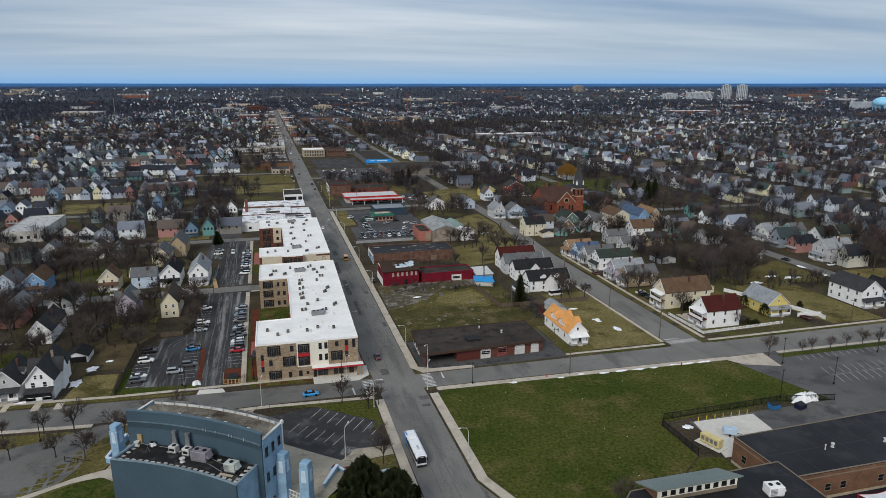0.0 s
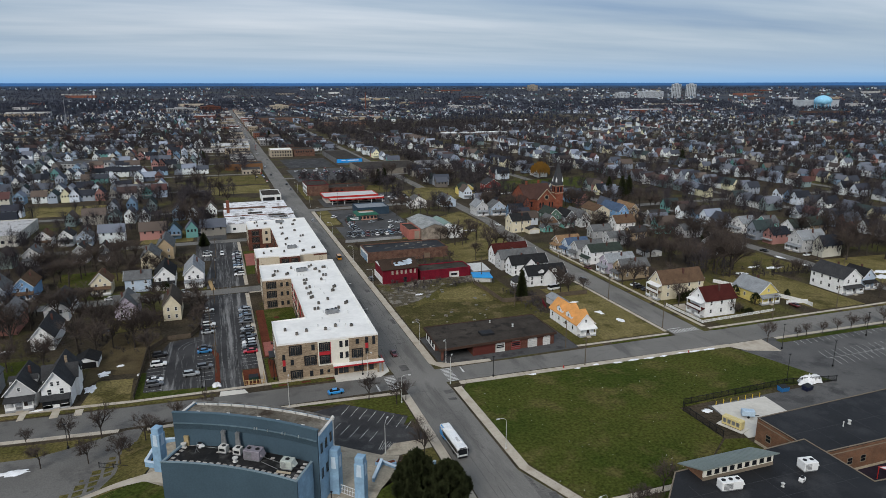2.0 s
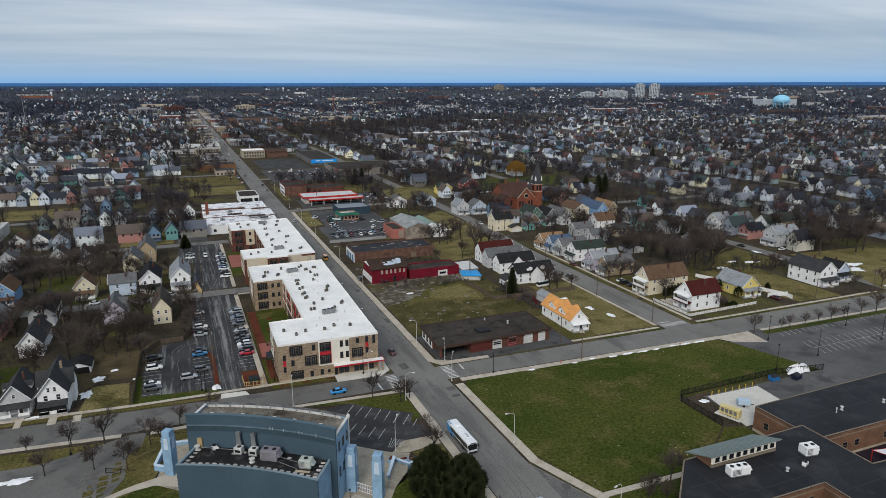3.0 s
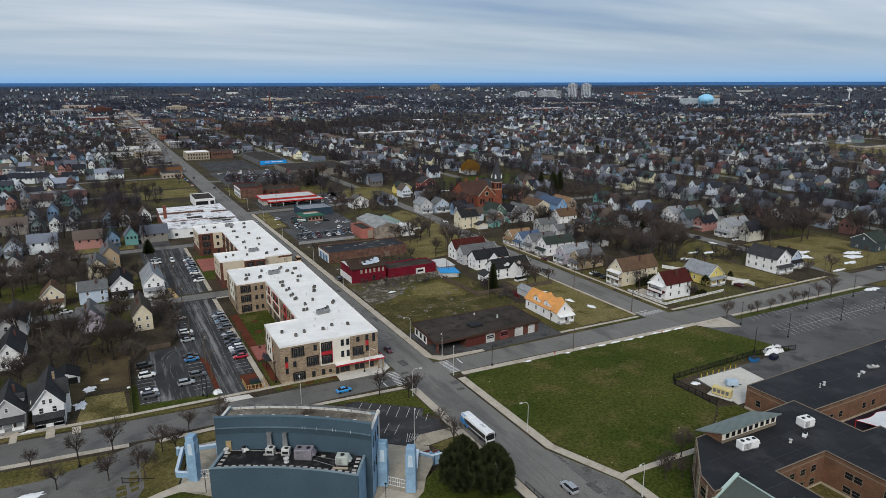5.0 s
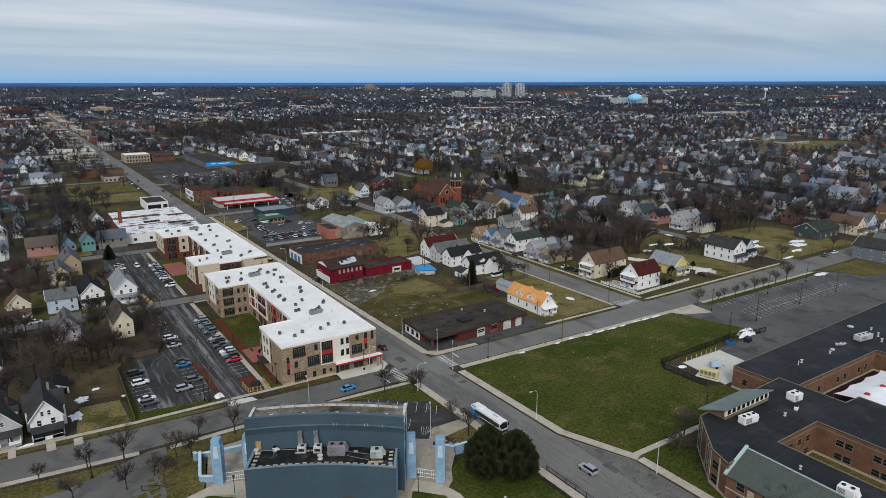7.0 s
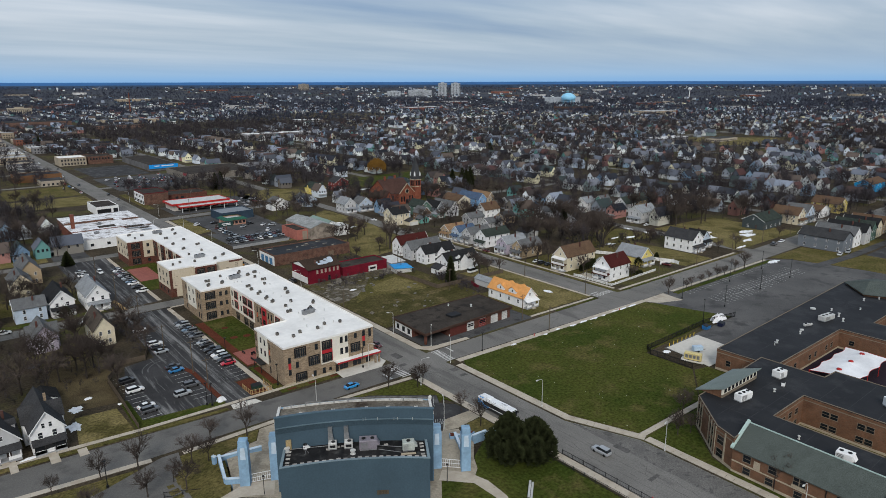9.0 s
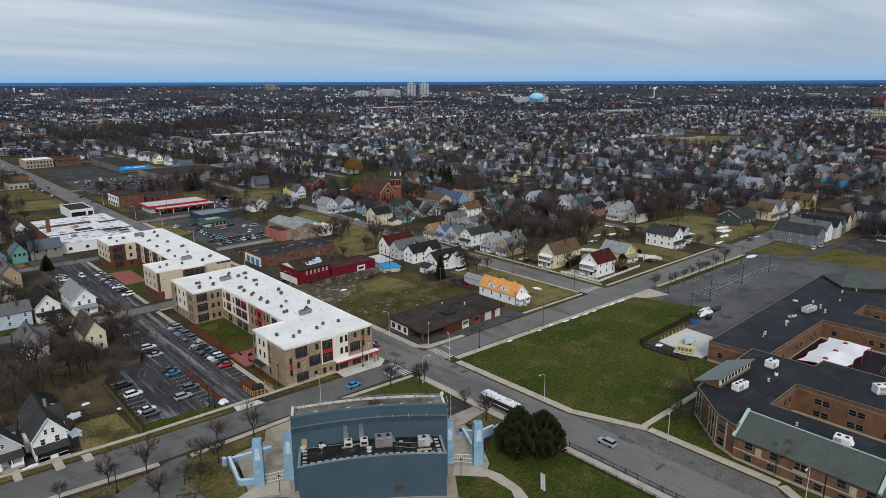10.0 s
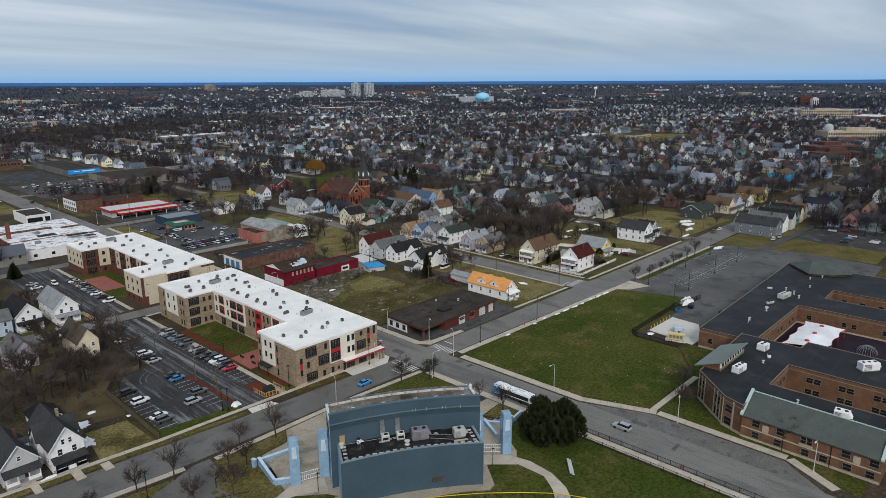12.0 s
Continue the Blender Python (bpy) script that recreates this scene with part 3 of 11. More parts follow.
plot("grass_nw_lot", [(-60, 188.8), (-47.6, 187.8), (-48.2, 203), (-58, 204)], grass_tan, "dry yellow grass lot beside a fence", 0.07)
plot("verge_nw", [(-110, 189.0), (-47, 184.3), (-25, 183.0), (-25, 184.3), (-47, 186.0), (-110, 191.0)], grass_olive, "narrow grass verge of a street", 0.11)
plot("grass_w_field", [(-64, 386), (-36, 386), (-36, 416), (-60, 416)], grass_tan, "dry grass lot by a street", 0.05)
plot("grass_w_field_far", [(-150, 490), (-100, 490), (-96, 528), (-146, 528)], grass_tan, "dry grass field among houses", 0.05)
plot("grass_avenue", [(-30, 548), (20, 548), (21, 592), (-32, 592)], grass_tan, "dry grass lot beside the avenue", 0.05)
plot("grass_avenue_north", [(-30, 600), (20, 600), (20, 660), (-30, 660)], grass_olive, "olive grass lot beside the avenue", 0.05)
plot("grass_se_corner_shop", [(41.8, 400), (52, 404), (50, 452), (42, 450)], grass_tan, "strip of dry grass by a car park", 0.06)
plot("grass_shop_north", [(42, 500), (47, 500), (47, 580), (42, 580)], grass_olive, "strip of grass beside the avenue", 0.06)
plot("yard_apartment", [(-10.2, 207), (4.4, 207), (4.4, 253.6), (-10.2, 253.6)], lawn_green, "green courtyard lawn of the apartment block", 0.10)
plot("bed_courtyard", [(-10.0, 206.4), (-7.2, 206.4), (-7.0, 253.4), (-10.0, 253.4)], mulch_red, "red bark bed along a path", 0.13)
plot("terrace_red", rect(-9.6, 2.6, 207.2, 219.2), paver_red, "red paved terrace in the courtyard", 0.14)
plot("bed_south", [(-10.2, 185.4), (-7.6, 186.2), (-7.4, 205), (-10.2, 205)], lawn_green, "grass strip along the apartment wall", 0.11)
plot("bed_south_mulch", rect(-9.2, -7.4, 190, 204), mulch_red, "red bark bed by the apartment wall", 0.13)
plot("verge_apartment", [(-9.5, 183.0), (9.6, 182.2), (9.6, 184.4), (-7.2, 185.6), (-9.5, 185.6)], lawn_green, "grass verge by the apartment block", 0.14)
for bx in (-7.6, -1.0, 6.2):
    plot("bed_mulch", rect(bx, bx + 2.6, 183.2, 184.2), mulch_red, "red bark bed in a verge", 0.16)
plot("bed_fence", [(-25.0, 189.6), (-23.5, 189.3), (-23.9, 214), (-25.2, 218), (-29, 220.5), (-29.2, 219), (-26.2, 216.6), (-25.2, 212)], mulch_red, "red bark bed between two car parks", 0.12)
plot("bed_enclosure", rect(-17.0, -10.9, 187.2, 198.0), mulch_red, "red bark bed round a bin enclosure", 0.12)
plot("lot_grass_sw", [(-47.0, 188.2), (-24.2, 185.8), (-24.2, 189.4), (-44.6, 191.6), (-44.8, 206), (-46.8, 206)], lawn_green, "grass edge of a car park", 0.10)
plot("court_second", [(-10.6, 306.6), (4.0, 306.6), (4.0, 352), (-10.6, 352)], lawn_green, "courtyard lawn of the second apartment block", 0.09)
plot("court_second_terrace", rect(-10.2, -1.0, 322, 346), paver_red, "red paved terrace of the second apartment block", 0.13)

structure("parking_apartment", Geo().sheet([(-45.2, 190.8), (-24.0, 187.0), (-23.8, 183.0), (-16.6, 182.4), (-17.4, 199), (-11.0, 199), (-11.4, 278.5), (-28.6, 278.5), (-30.4, 232), (-39.6, 230), (-45.4, 206)], 0.045), asphalt_salted, "dark wet asphalt car park with salt streaks")
structure("parking_second", Geo().sheet([(-30, 289.5), (-11.0, 289.5), (-11.4, 375.5), (-34, 375.5), (-34, 340), (-26, 338)], 0.04), asphalt_salted, "dark asphalt car park of the second block")
draped("parking_stage", [(8.4, 166.2), (23.3, 154.2), (20.8, 150.2), (24.0, 147), (24.6, 141), (16.0, 141.6), (12.0, 138.2), (-2.0, 150), (-10, 163)], asphalt_dark, "dark asphalt car park with white bays", 0.044)
draped("plaza_stage", [(-40, 145.2), (-34, 140), (-31, 134.6), (-9.4, 115.4), (-7.2, 115.8), (-2.4, 122.0), (2.8, 117.4), (6.9, 120.5), (9.4, 124.6), (13.4, 129), (16, 136.5), (12.0, 138.2), (-2.0, 150), (-10, 163), (-8, 168.7), (-23, 168.2), (-25.8, 163.4), (-34.6, 162.8), (-38.2, 150.8)], concrete_worn, "worn concrete forecourt round the stage building", 0.105)
structure("parking_school", Geo().sheet([(139.5, 160), (141, 166.2), (240, 165.2), (248.5, 156), (252, 141), (255, 125), (255.6, 110), (253, 89), (215, 88), (210, 118), (102, 116.2), (102, 133), (148, 133.5)], 0.04), asphalt_school, "large grey asphalt car park of the school")
draped("parking_west", [(-96, 166), (-66, 163.4), (-59.3, 165.2), (-46.3, 170.4), (-42.4, 170.2), (-43.4, 164), (-45.8, 160.3), (-46.3, 150), (-50, 142), (-96, 126)], asphalt_cross, "grey asphalt car park with melting snow", 0.09)
structure("parking_shops", Geo().sheet([(52, 372), (92, 372), (92, 452), (50, 450)], 0.06), asphalt_old, "asphalt car park beside a small restaurant")
structure("parking_fenced", Geo().sheet([(46, 352), (76, 356), (112, 352), (116, 392), (46, 396)], 0.064), asphalt_old, "fenced asphalt yard full of parked cars")
structure("parking_gas", Geo().sheet([(50, 466), (120, 468), (120, 520), (50, 500)], 0.05), asphalt_old, "asphalt forecourt of a red shop")
structure("parking_mall", Geo().sheet([(48, 600), (112, 600), (112, 690), (46, 690)], 0.05), asphalt_old, "asphalt car park full of cars")
structure("parking_mall_north", Geo().sheet([(50, 700), (100, 700), (100, 790), (48, 790)], 0.05), asphalt_dark, "empty dark asphalt car park")
structure("yard_garage", Geo().sheet([(41.8, 180.2), (90, 180.6), (90, 205), (41.8, 205)], 0.05), asphalt_old, "broken asphalt apron of a garage")
plot("lot_dry_patch", ragged([(48.5, 236.4), (56, 240.6), (63, 239), (72, 236.4), (81, 234), (84, 238), (84.4, 247), (82.6, 257), (79.5, 258.4), (70, 256.8), (61.5, 252), (54, 246)], 1.3, 0.0, 1.6), grass_olive, "dry yellow patch of the vacant lot", 0.068)
plot("lot_dry_patch", ragged([(62, 244), (72, 239), (81, 237), (83, 246), (81, 256), (72, 254), (64, 250)], 1.3, 3.0, 1.6), grass_tan, "dry tan patch of the vacant lot", 0.072)
structure("yard_red_building", Geo().sheet([(42, 240), (46, 240.6), (54, 245), (61, 251.4), (64.6, 255), (70, 262), (83, 262), (92, 264), (92, 272), (42, 272)], 0.075), rubble_ground, "broken concrete and rubble yard")
structure("yard_warehouse", Geo().sheet([(-34, 384), (-18, 384), (-18, 440), (-34, 440)], 0.05), asphalt_old, "asphalt yard beside a white warehouse")
structure("parking_east", Geo().sheet([(286, 92), (336, 92), (336, 136), (286, 136)], 0.05), asphalt_dark, "dark car park beyond the school")
structure("pad_concrete", Geo().prism([(103, 132.5), (121, 132.2), (120, 122), (108, 115.6), (100, 116), (101, 121)], -0.05, 0.14), concrete_pale, "pale concrete service pad")

# pavements
slabs("pavement_east_south", 40.2, 166.0, 40.6, 122.5, 2.5)
slabs("pavement_bay", 40.6, 122.5, 47.6, 103.5, 2.4)
slabs("pavement_school", 47.6, 103.5, 47.6, 72.0, 2.4)
slabs("pavement_school_south", 47.6, 72.0, 41.5, 61.0, 2.4)
slabs("pavement_west_south", 24.6, 166.0, 25.0, 96.0, 2.4)
slabs("pavement_west_park", 25.0, 96.0, 25.0, 40.0, 2.4, 3.4)
slabs("pavement_cross_south", 43.0, 167.3, 139.0, 164.2, 2.3)
slabs("pavement_cross_far", 158, 164.6, 238, 163.4, 1.6, 5)
slabs("pavement_east_north", 38.6, 184.0, 38.7, 376.0, -2.4, 4.6)
slabs("pavement_east_north_far", 38.7, 376.0, 38.6, 452.0, -2.4, 6.0)
slabs("pavement_west_north", 22.9, 190.0, 23.6, 376.0, -1.7, 4.6)
slabs("pavement_cross_nw", -110, 191.4, -47.6, 186.2, 1.5, 3.6)
slabs("pavement_apartment_west", -47.6, 186.2, 9.6, 184.6, 1.4)
slabs("pavement_south_west", -110, 176.0, -48.4, 169.8, 1.7, 3.4)
slabs("pavement_triangle", -4.0, 168.9, 24.6, 167.0, 1.5)
slabs("pavement_stage_north", -41.6, 168.5, -4, 168.9, 1.6, 3.4)
slabs("pavement_side_west", 127.2, 183, 127.6, 300, 1.4, 3.4)
slabs("pavement_side_east", 142.0, 183, 143.4, 300, -1.4, 3.4)
slabs("pavement_garage", 90, 181.0, 126, 180.4, 1.3, 3.4)
slabs("pavement_houses_east", 143, 180.0, 240, 180.0, 1.4, 4.4)
slabs("pavement_path_apartment", -10.6, 186.0, -11.2, 277.5, 1.6, 3.4)
slabs("pavement_path_second", -10.8, 290.0, -11.2, 374.5, 1.6, 3.0)
slabs("pavement_street_second", -11.0, 277.6, 22.0, 277.6, 1.4, 3.0)
slabs("pavement_lawn_path", 49.4, 104.4, 77.0, 104.2, 1.7)
draped("pavement_park_path", [(-3.9, 119.4), (1.2, 113.8), (1.4, 107.2), (-1.1, 103.2), (-2.7, 101.6), (-6.5, 98), (-4.0, 95.8), (0.7, 100.1), (2.2, 102.1), (4.0, 106.8), (4.1, 112.7), (2.9, 117.4), (-1.0, 122.0)], concrete, "pale concrete path curving through the park", 0.125, pull=False)
draped("pavement_park_path_west", [(-33.4, 137.0), (-31.0, 141.6), (-36.4, 144.6), (-41.8, 143.1), (-45.4, 142.6), (-60, 141), (-60, 138.6), (-45.6, 140.1), (-39.8, 140.8), (-36.6, 139.4)], concrete, "pale concrete path into the park", 0.125, pull=False)
draped("apron_stage", [(-36.5, 130), (-9.0, 112.6), (-6.2, 117.0), (-33.8, 134.4)], concrete_worn, "concrete strip at the foot of a curved wall", 0.12, pull=False)
structure("pavement_corner", Geo().prism([(8.8, 180.6), (22.0, 179.9), (25.4, 182.8), (25.6, 190.0), (22.4, 190.2), (22.0, 185.9), (8.8, 185.9)], -0.05, 0.16), concrete_pale, "pale concrete corner pavement before a shopfront")
structure("pavement_corner_garage", Geo().prism([(39.0, 184.0), (41.6, 180.2), (58, 179.9), (58, 181.6), (44.6, 182.4), (41.2, 184.6)], -0.05, 0.15), concrete, "concrete corner pavement with a kerb")
structure("driveway_school", Geo().prism([(136.5, 166.4), (141, 160), (151.4, 156), (153.0, 166.2)], -0.05, 0.06), concrete, "concrete driveway mouth of a car park")
structure("driveway_apartment", Geo().prism([(-24.0, 182.4), (-16.2, 182.0), (-17.0, 184.6), (-23.6, 185.4)], -0.05, 0.06), concrete_pale, "concrete driveway mouth of a car park")

# road marks, patches and cracks
def marks(name, quads, mat, label, z):
    g = Geo()
    for q in quads:
        g.sheet(q, z)
    return tagged(g.obj(name, mat), label, "", "", "structure")


def bar(ax, ay, bx, by, w):
    l = math.hypot(bx - ax, by - ay)
    nx, ny = -(by - ay) / l * w / 2, (bx - ax) / l * w / 2
    return [(ax - nx, ay - ny), (bx - nx, by - ny), (bx + nx, by + ny), (ax + nx, ay + ny)]


marks("crossing_marks_west", [bar(22.6, 169.9 + 0.98 * i, 25.8, 169.9 + 0.98 * i, 0.45) for i in range(10)], paint_line, "worn white zebra crossing bars", 0.042)
marks("crossing_marks_east", [bar(40.6, 170.6 + 0.92 * i, 43.6, 170.6 + 0.92 * i, 0.42) for i in range(10)], paint_line, "worn white zebra crossing bars", 0.042)
marks("crossing_marks_side", [bar(128.6 + 1.0 * i, 180.6, 128.6 + 1.0 * i, 183.4, 0.45) for i in range(11)], paint_line, "white zebra crossing bars on a side street", 0.04)
marks("stop_lines", [bar(19.6, 170.6, 19.4, 175.2, 0.5), bar(46.8, 175.0, 47.0, 179.0, 0.5), bar(128.4, 184.6, 133.6, 184.6, 0.5)], paint_line, "white stop lines", 0.043)
rng = random.Random(5)
q = []
for i in range(12):
    q.append(bar(-44.6 + 0.3 * i * 0, 192.4 + 2.7 * i, -39.6, 192.4 + 2.7 * i, 0.12))
for i in range(9):
    q.append(bar(-30.4, 195 + 2.7 * i, -25.6, 195 + 2.7 * i, 0.12))
for i in range(22):
    q.append(bar(-16.8, 202 + 2.7 * i, -11.8, 202 + 2.7 * i, 0.12))
for i in range(10):
    q.append(bar(-29.2, 234 + 2.7 * i, -25.2, 234 + 2.7 * i, 0.12))
marks("bay_lines_apartment", q, paint_line, "faded white parking bay lines", 0.053)
q = []
for i in range(26):
    for y0 in (158.0, 147.0, 141.8):
        q.append(bar(161 + 2.75 * i, y0, 162.6 + 2.75 * i, y0 + 4.9, 0.12))
q.append(bar(161, 146.6, 234, 146.6, 0.14))
marks("bay_lines_school", q, paint_line, "white parking bay lines on asphalt", 0.05)
q = [bar(9.6 + 2.05 * i, 164.9 - 1.78 * i, 6.4 + 2.05 * i, 160.4 - 1.78 * i, 0.12) for i in range(8)]
q += [bar(0.5 + 2.05 * i, 154.2 - 1.78 * i, 3.6 + 2.05 * i, 158.2 - 1.78 * i, 0.12) for i in range(6)]
q += [bar(11.6 + 0.55 * i, 140.0 + 0.2 * i, 14.0 + 0.55 * i, 144.4 - 0.4 * i, 0.1) for i in range(6)]
marks("bay_lines_stage", q, paint_line, "white parking bay lines and a hatched bay", 0.048)

# tar seams and repair patches
q = []
for i in range(26):
    x, y = rng.uniform(28.5, 38.5), rng.uniform(60, 168)
    for k in range(rng.randint(3, 9)):
        a = rng.gauss(math.pi / 2, 0.35) if i % 3 else rng.gauss(0, 0.3)
        l = rng.uniform(0.8, 2.6)
        x2, y2 = x + math.cos(a) * l, y + math.sin(a) * l
        if not (28.2 < x2 < 39 and 58 < y2 < 169):
            break
        q.append(bar(x, y, x2, y2, rng.uniform(0.05, 0.12)))
        x, y = x2, y2
for i in range(60):
    x, y = rng.uniform(26, 37.6), rng.uniform(186, 480)
    for k in range(rng.randint(2, 8)):
        a = rng.gauss(math.pi / 2, 0.3) if i % 3 else rng.gauss(0, 0.3)
        l = rng.uniform(1.0, 3.6)
        x2, y2 = x + math.cos(a) * l, y + math.sin(a) * l
        if not (25.6 < x2 < 38):
            break
        q.append(bar(x, y, x2, y2, rng.uniform(0.08, 0.22)))
        x, y = x2, y2
for i in range(40):
    x, y = rng.uniform(46, 235), rng.uniform(170.4, 177)
    a = rng.choice((0.0, 0.0, math.pi / 2)) + rng.gauss(0, 0.1)
    for k in range(rng.randint(2, 6)):
        l = rng.uniform(0.8, 2.2)
        x2, y2 = x + math.cos(a) * l, y + math.sin(a) * l
        if not 169.8 < y2 < 178:
            break
        q.append(bar(x, y, x2, y2, rng.uniform(0.06, 0.16)))
        x, y, a = x2, y2, a + rng.gauss(0, 0.3)
marks("tar_seams", q, asphalt_patch, "dark tar seams and cracks in asphalt", 0.0385)
q = []
for x, y, w, h in ((36.8, 163, 2.6, 2.2), (36.6, 159, 2.2, 1.4), (42.5, 110, 1.6, 2.2), (39.4, 102.5, 1.8, 4.2), (44.6, 96, 1.4, 2.2), (34.0, 92.4, 3.6, 1.0), (26.6, 176, 2.4, 1.6), (29.0, 181.5, 2.6, 4.4), (29.6, 236, 1.4, 18), (28.4, 262, 2.0, 22), (28.0, 296, 1.8, 20), (35.6, 262, 1.8, 4), (36.8, 222, 1.2, 5), (29.4, 330, 2.4, 10)):
    q.append([(x + rng.uniform(-.2, .2), y), (x + w, y + rng.uniform(-.3, .3)), (x + w + rng.uniform(-.2, .2), y + h), (x, y + h)])
marks("asphalt_patches", q, asphalt_patch, "dark asphalt repair patches", 0.0365)
q = []
for ax, ay, bx, by in ((31.8, 60, 31.6, 168), (35.4, 60, 35.0, 168), (31.6, 186, 31.4, 600)):
    q.append(bar(ax, ay, bx, by, 0.1))
marks("seams_long", q, asphalt_patch, "long dark seam between two lanes", 0.0375)
salt = material("salt_streak", (0.155, 0.155, 0.157), 0.95, grain=0.7, amount=0.55, stain=0.5, stain_scale=0.25)
q = []
for (ax, ay, bx, by, w, k) in ((-20.6, 184, -21.4, 372, 0.28, 90), (-19.0, 184, -20.0, 372, 0.24, 90), (-20.9, 186, -21.8, 300, 0.12, 60), (-18.7, 186, -19.6, 300, 0.14, 60), (-35.2, 196, -34.6, 222, 0.22, 16), (-36.8, 194, -36.4, 220, 0.26, 16)):
    ph, amp = rng.uniform(0, 6), rng.uniform(0.1, 0.35)
    px, py = ax, ay
    nx, ny = -(by - ay) / math.hypot(bx - ax, by - ay), (bx - ax) / math.hypot(bx - ax, by - ay)
    for i in range(1, k + 1):
        t = i / k
        o = amp * math.sin(ph + t * 17) + 0.4 * amp * math.sin(ph * 2 + t * 41)
        x, y = ax + (bx - ax) * t + nx * o, ay + (by - ay) * t + ny * o
        if noise.noise((x * 0.12, y * 0.12, ph)) > -0.22:
            q.append(bar(px, py, x, y, w * (0.7 + 0.6 * noise.noise((x * 0.3, y * 0.3, 2.0)))))
        px, py = x, y
for i in range(8):
    lane, ph = rng.uniform(-23.2, -17.9), rng.uniform(0, 60)
    w = rng.choice((0.09, 0.12, 0.16, 0.34))
    py, px = 184.0, lane
    while py < 374:
        y = py + 1.6
        x = lane - 0.005 * (y - 184) + 0.5 * noise.noise((y * 0.035, ph, 0.0)) + 0.12 * noise.noise((y * 0.2, ph, 4.0))
        if noise.noise((y * 0.045, ph, 9.0)) > 0.02 and not 279 < y < 288:
            q.append(bar(px, py, x, y, w))
        px, py = x, y
for cx, cy, rr, a0, a1 in ((-28, 221, 7.0, 1.5, 3.1), (-28, 221, 8.6, 1.5, 3.1), (-15, 297, 7, 2.2, 3.6)):
    for k in range(14):
        a, b = a0 + (a1 - a0) * k / 14, a0 + (a1 - a0) * (k + 1) / 14
        if noise.noise((cx + k * 0.7, cy, 1.0)) > -0.25:
            q.append(bar(cx + rr * math.cos(a), cy + rr * math.sin(a), cx + rr * math.cos(b), cy + rr * math.sin(b), 0.3))
marks("salt_streaks", q, salt, "pale salt streaks left by tyres", 0.0505)


# broken slabs and rubble heaps on the vacant lot
rng = random.Random(31)
slab_me = []
rubble_pale = material("rubble_pale", (0.20, 0.185, 0.16), 0.95, grain=3, amount=0.3, stain=0.3, stain_scale=0.8, rand=0.35)
for k in range(5):
    n = rng.choice((4, 5, 5))
    slab_me.append(Geo().prism([((0.6 + 0.5 * rng.random()) * math.cos(2 * math.pi * i / n), (0.6 + 0.5 * rng.random()) * math.sin(2 * math.pi * i / n)) for i in range(n)], -0.05, 0.07).mesh("slab", rubble_pale))
slabs = tagged(new("broken_slabs"), "broken pale concrete slabs lying in rough grass", "slabs")
for i in range(46):
    x, y = (rng.uniform(43, 66), rng.uniform(241, 268)) if i < 36 else (rng.uniform(46, 78), rng.uniform(216, 232))
    if i < 36 and y < 240 + (x - 46) * 0.7:
        continue
    k = rng.uniform(0.4, 1.5) if i < 36 else rng.uniform(0.25, 0.7)
    shared("slab", slab_me[i % 5], slabs, pose(x, y, 0.085, 0, 0, rng.uniform(0, 360)) @ Matrix.Diagonal((k * 1.5, k, 1.0, 1.0)))
for x, y, r in ((58.1, 223.7, 0.9), (46.2, 222.6, 1.0), (44.6, 254.6, 1.3), (77.7, 262.8, 0.7)):
    heap = thing("rubble_heap", "small heap of pale concrete rubble on rough ground", "rubble", (x, y, 0.07), 0, "rubble heaps")
    for i in range(16):
        a, d, q = rng.uniform(0, 6.3), r * math.sqrt(rng.random()), rng.uniform(0.2, 0.42) * r
        shared("chunk", slab_me[i % 5], heap, pose(d * math.cos(a), d * math.sin(a), 0.5 * max(0.0, r - d), rng.uniform(-35, 35), rng.uniform(-35, 35), rng.uniform(0, 360)) @ Matrix.Diagonal((q, q * 0.8, 2.2, 1.0)))


def snow_patch(x, y, rx, ry, h=0.25, seed=0, name="snow_patch", z=0.05):
    """A low, ragged heap of old snow."""
    rng = random.Random(seed)
    n, g = 64, Geo()
    rad = []
    for i in range(n):
        c, d = math.cos(2 * math.pi * i / n), math.sin(2 * math.pi * i / n)
        rad.append(max(0.3, 0.82 + 0.5 * noise.noise((c * 1.3 + seed * 7.1, d * 1.3, 0.0)) + 0.32 * noise.noise((c * 4 + seed * 3.3, d * 4, 5.0)) + 0.08 * noise.noise((c * 10, d * 10, seed * 1.7))))
    for k, (s, zz) in enumerate(((1.0, 0.0), (0.78, 0.6), (0.4, 1.0))):
        for i in range(n):
            a = 2 * math.pi * i / n
            g.v.append((x + rx * s * rad[i] * math.cos(a), y + ry * s * rad[i] * math.sin(a), z + h * zz * rng.uniform(0.6, 1.2)))
    g.v.append((x, y, z + h))
    for k in range(2):
        for i in range(n):
            g.f.append((k * n + i, k * n + (i + 1) % n, (k + 1) * n + (i + 1) % n, (k + 1) * n + i))
    for i in range(n):
        g.f.append((2 * n + i, 2 * n + (i + 1) % n, 3 * n))
    return tagged(g.obj(name, snow_mat, None, "", True), "melting heap of old white snow on the ground", "snow", "patches of snow")


rng = random.Random(11)
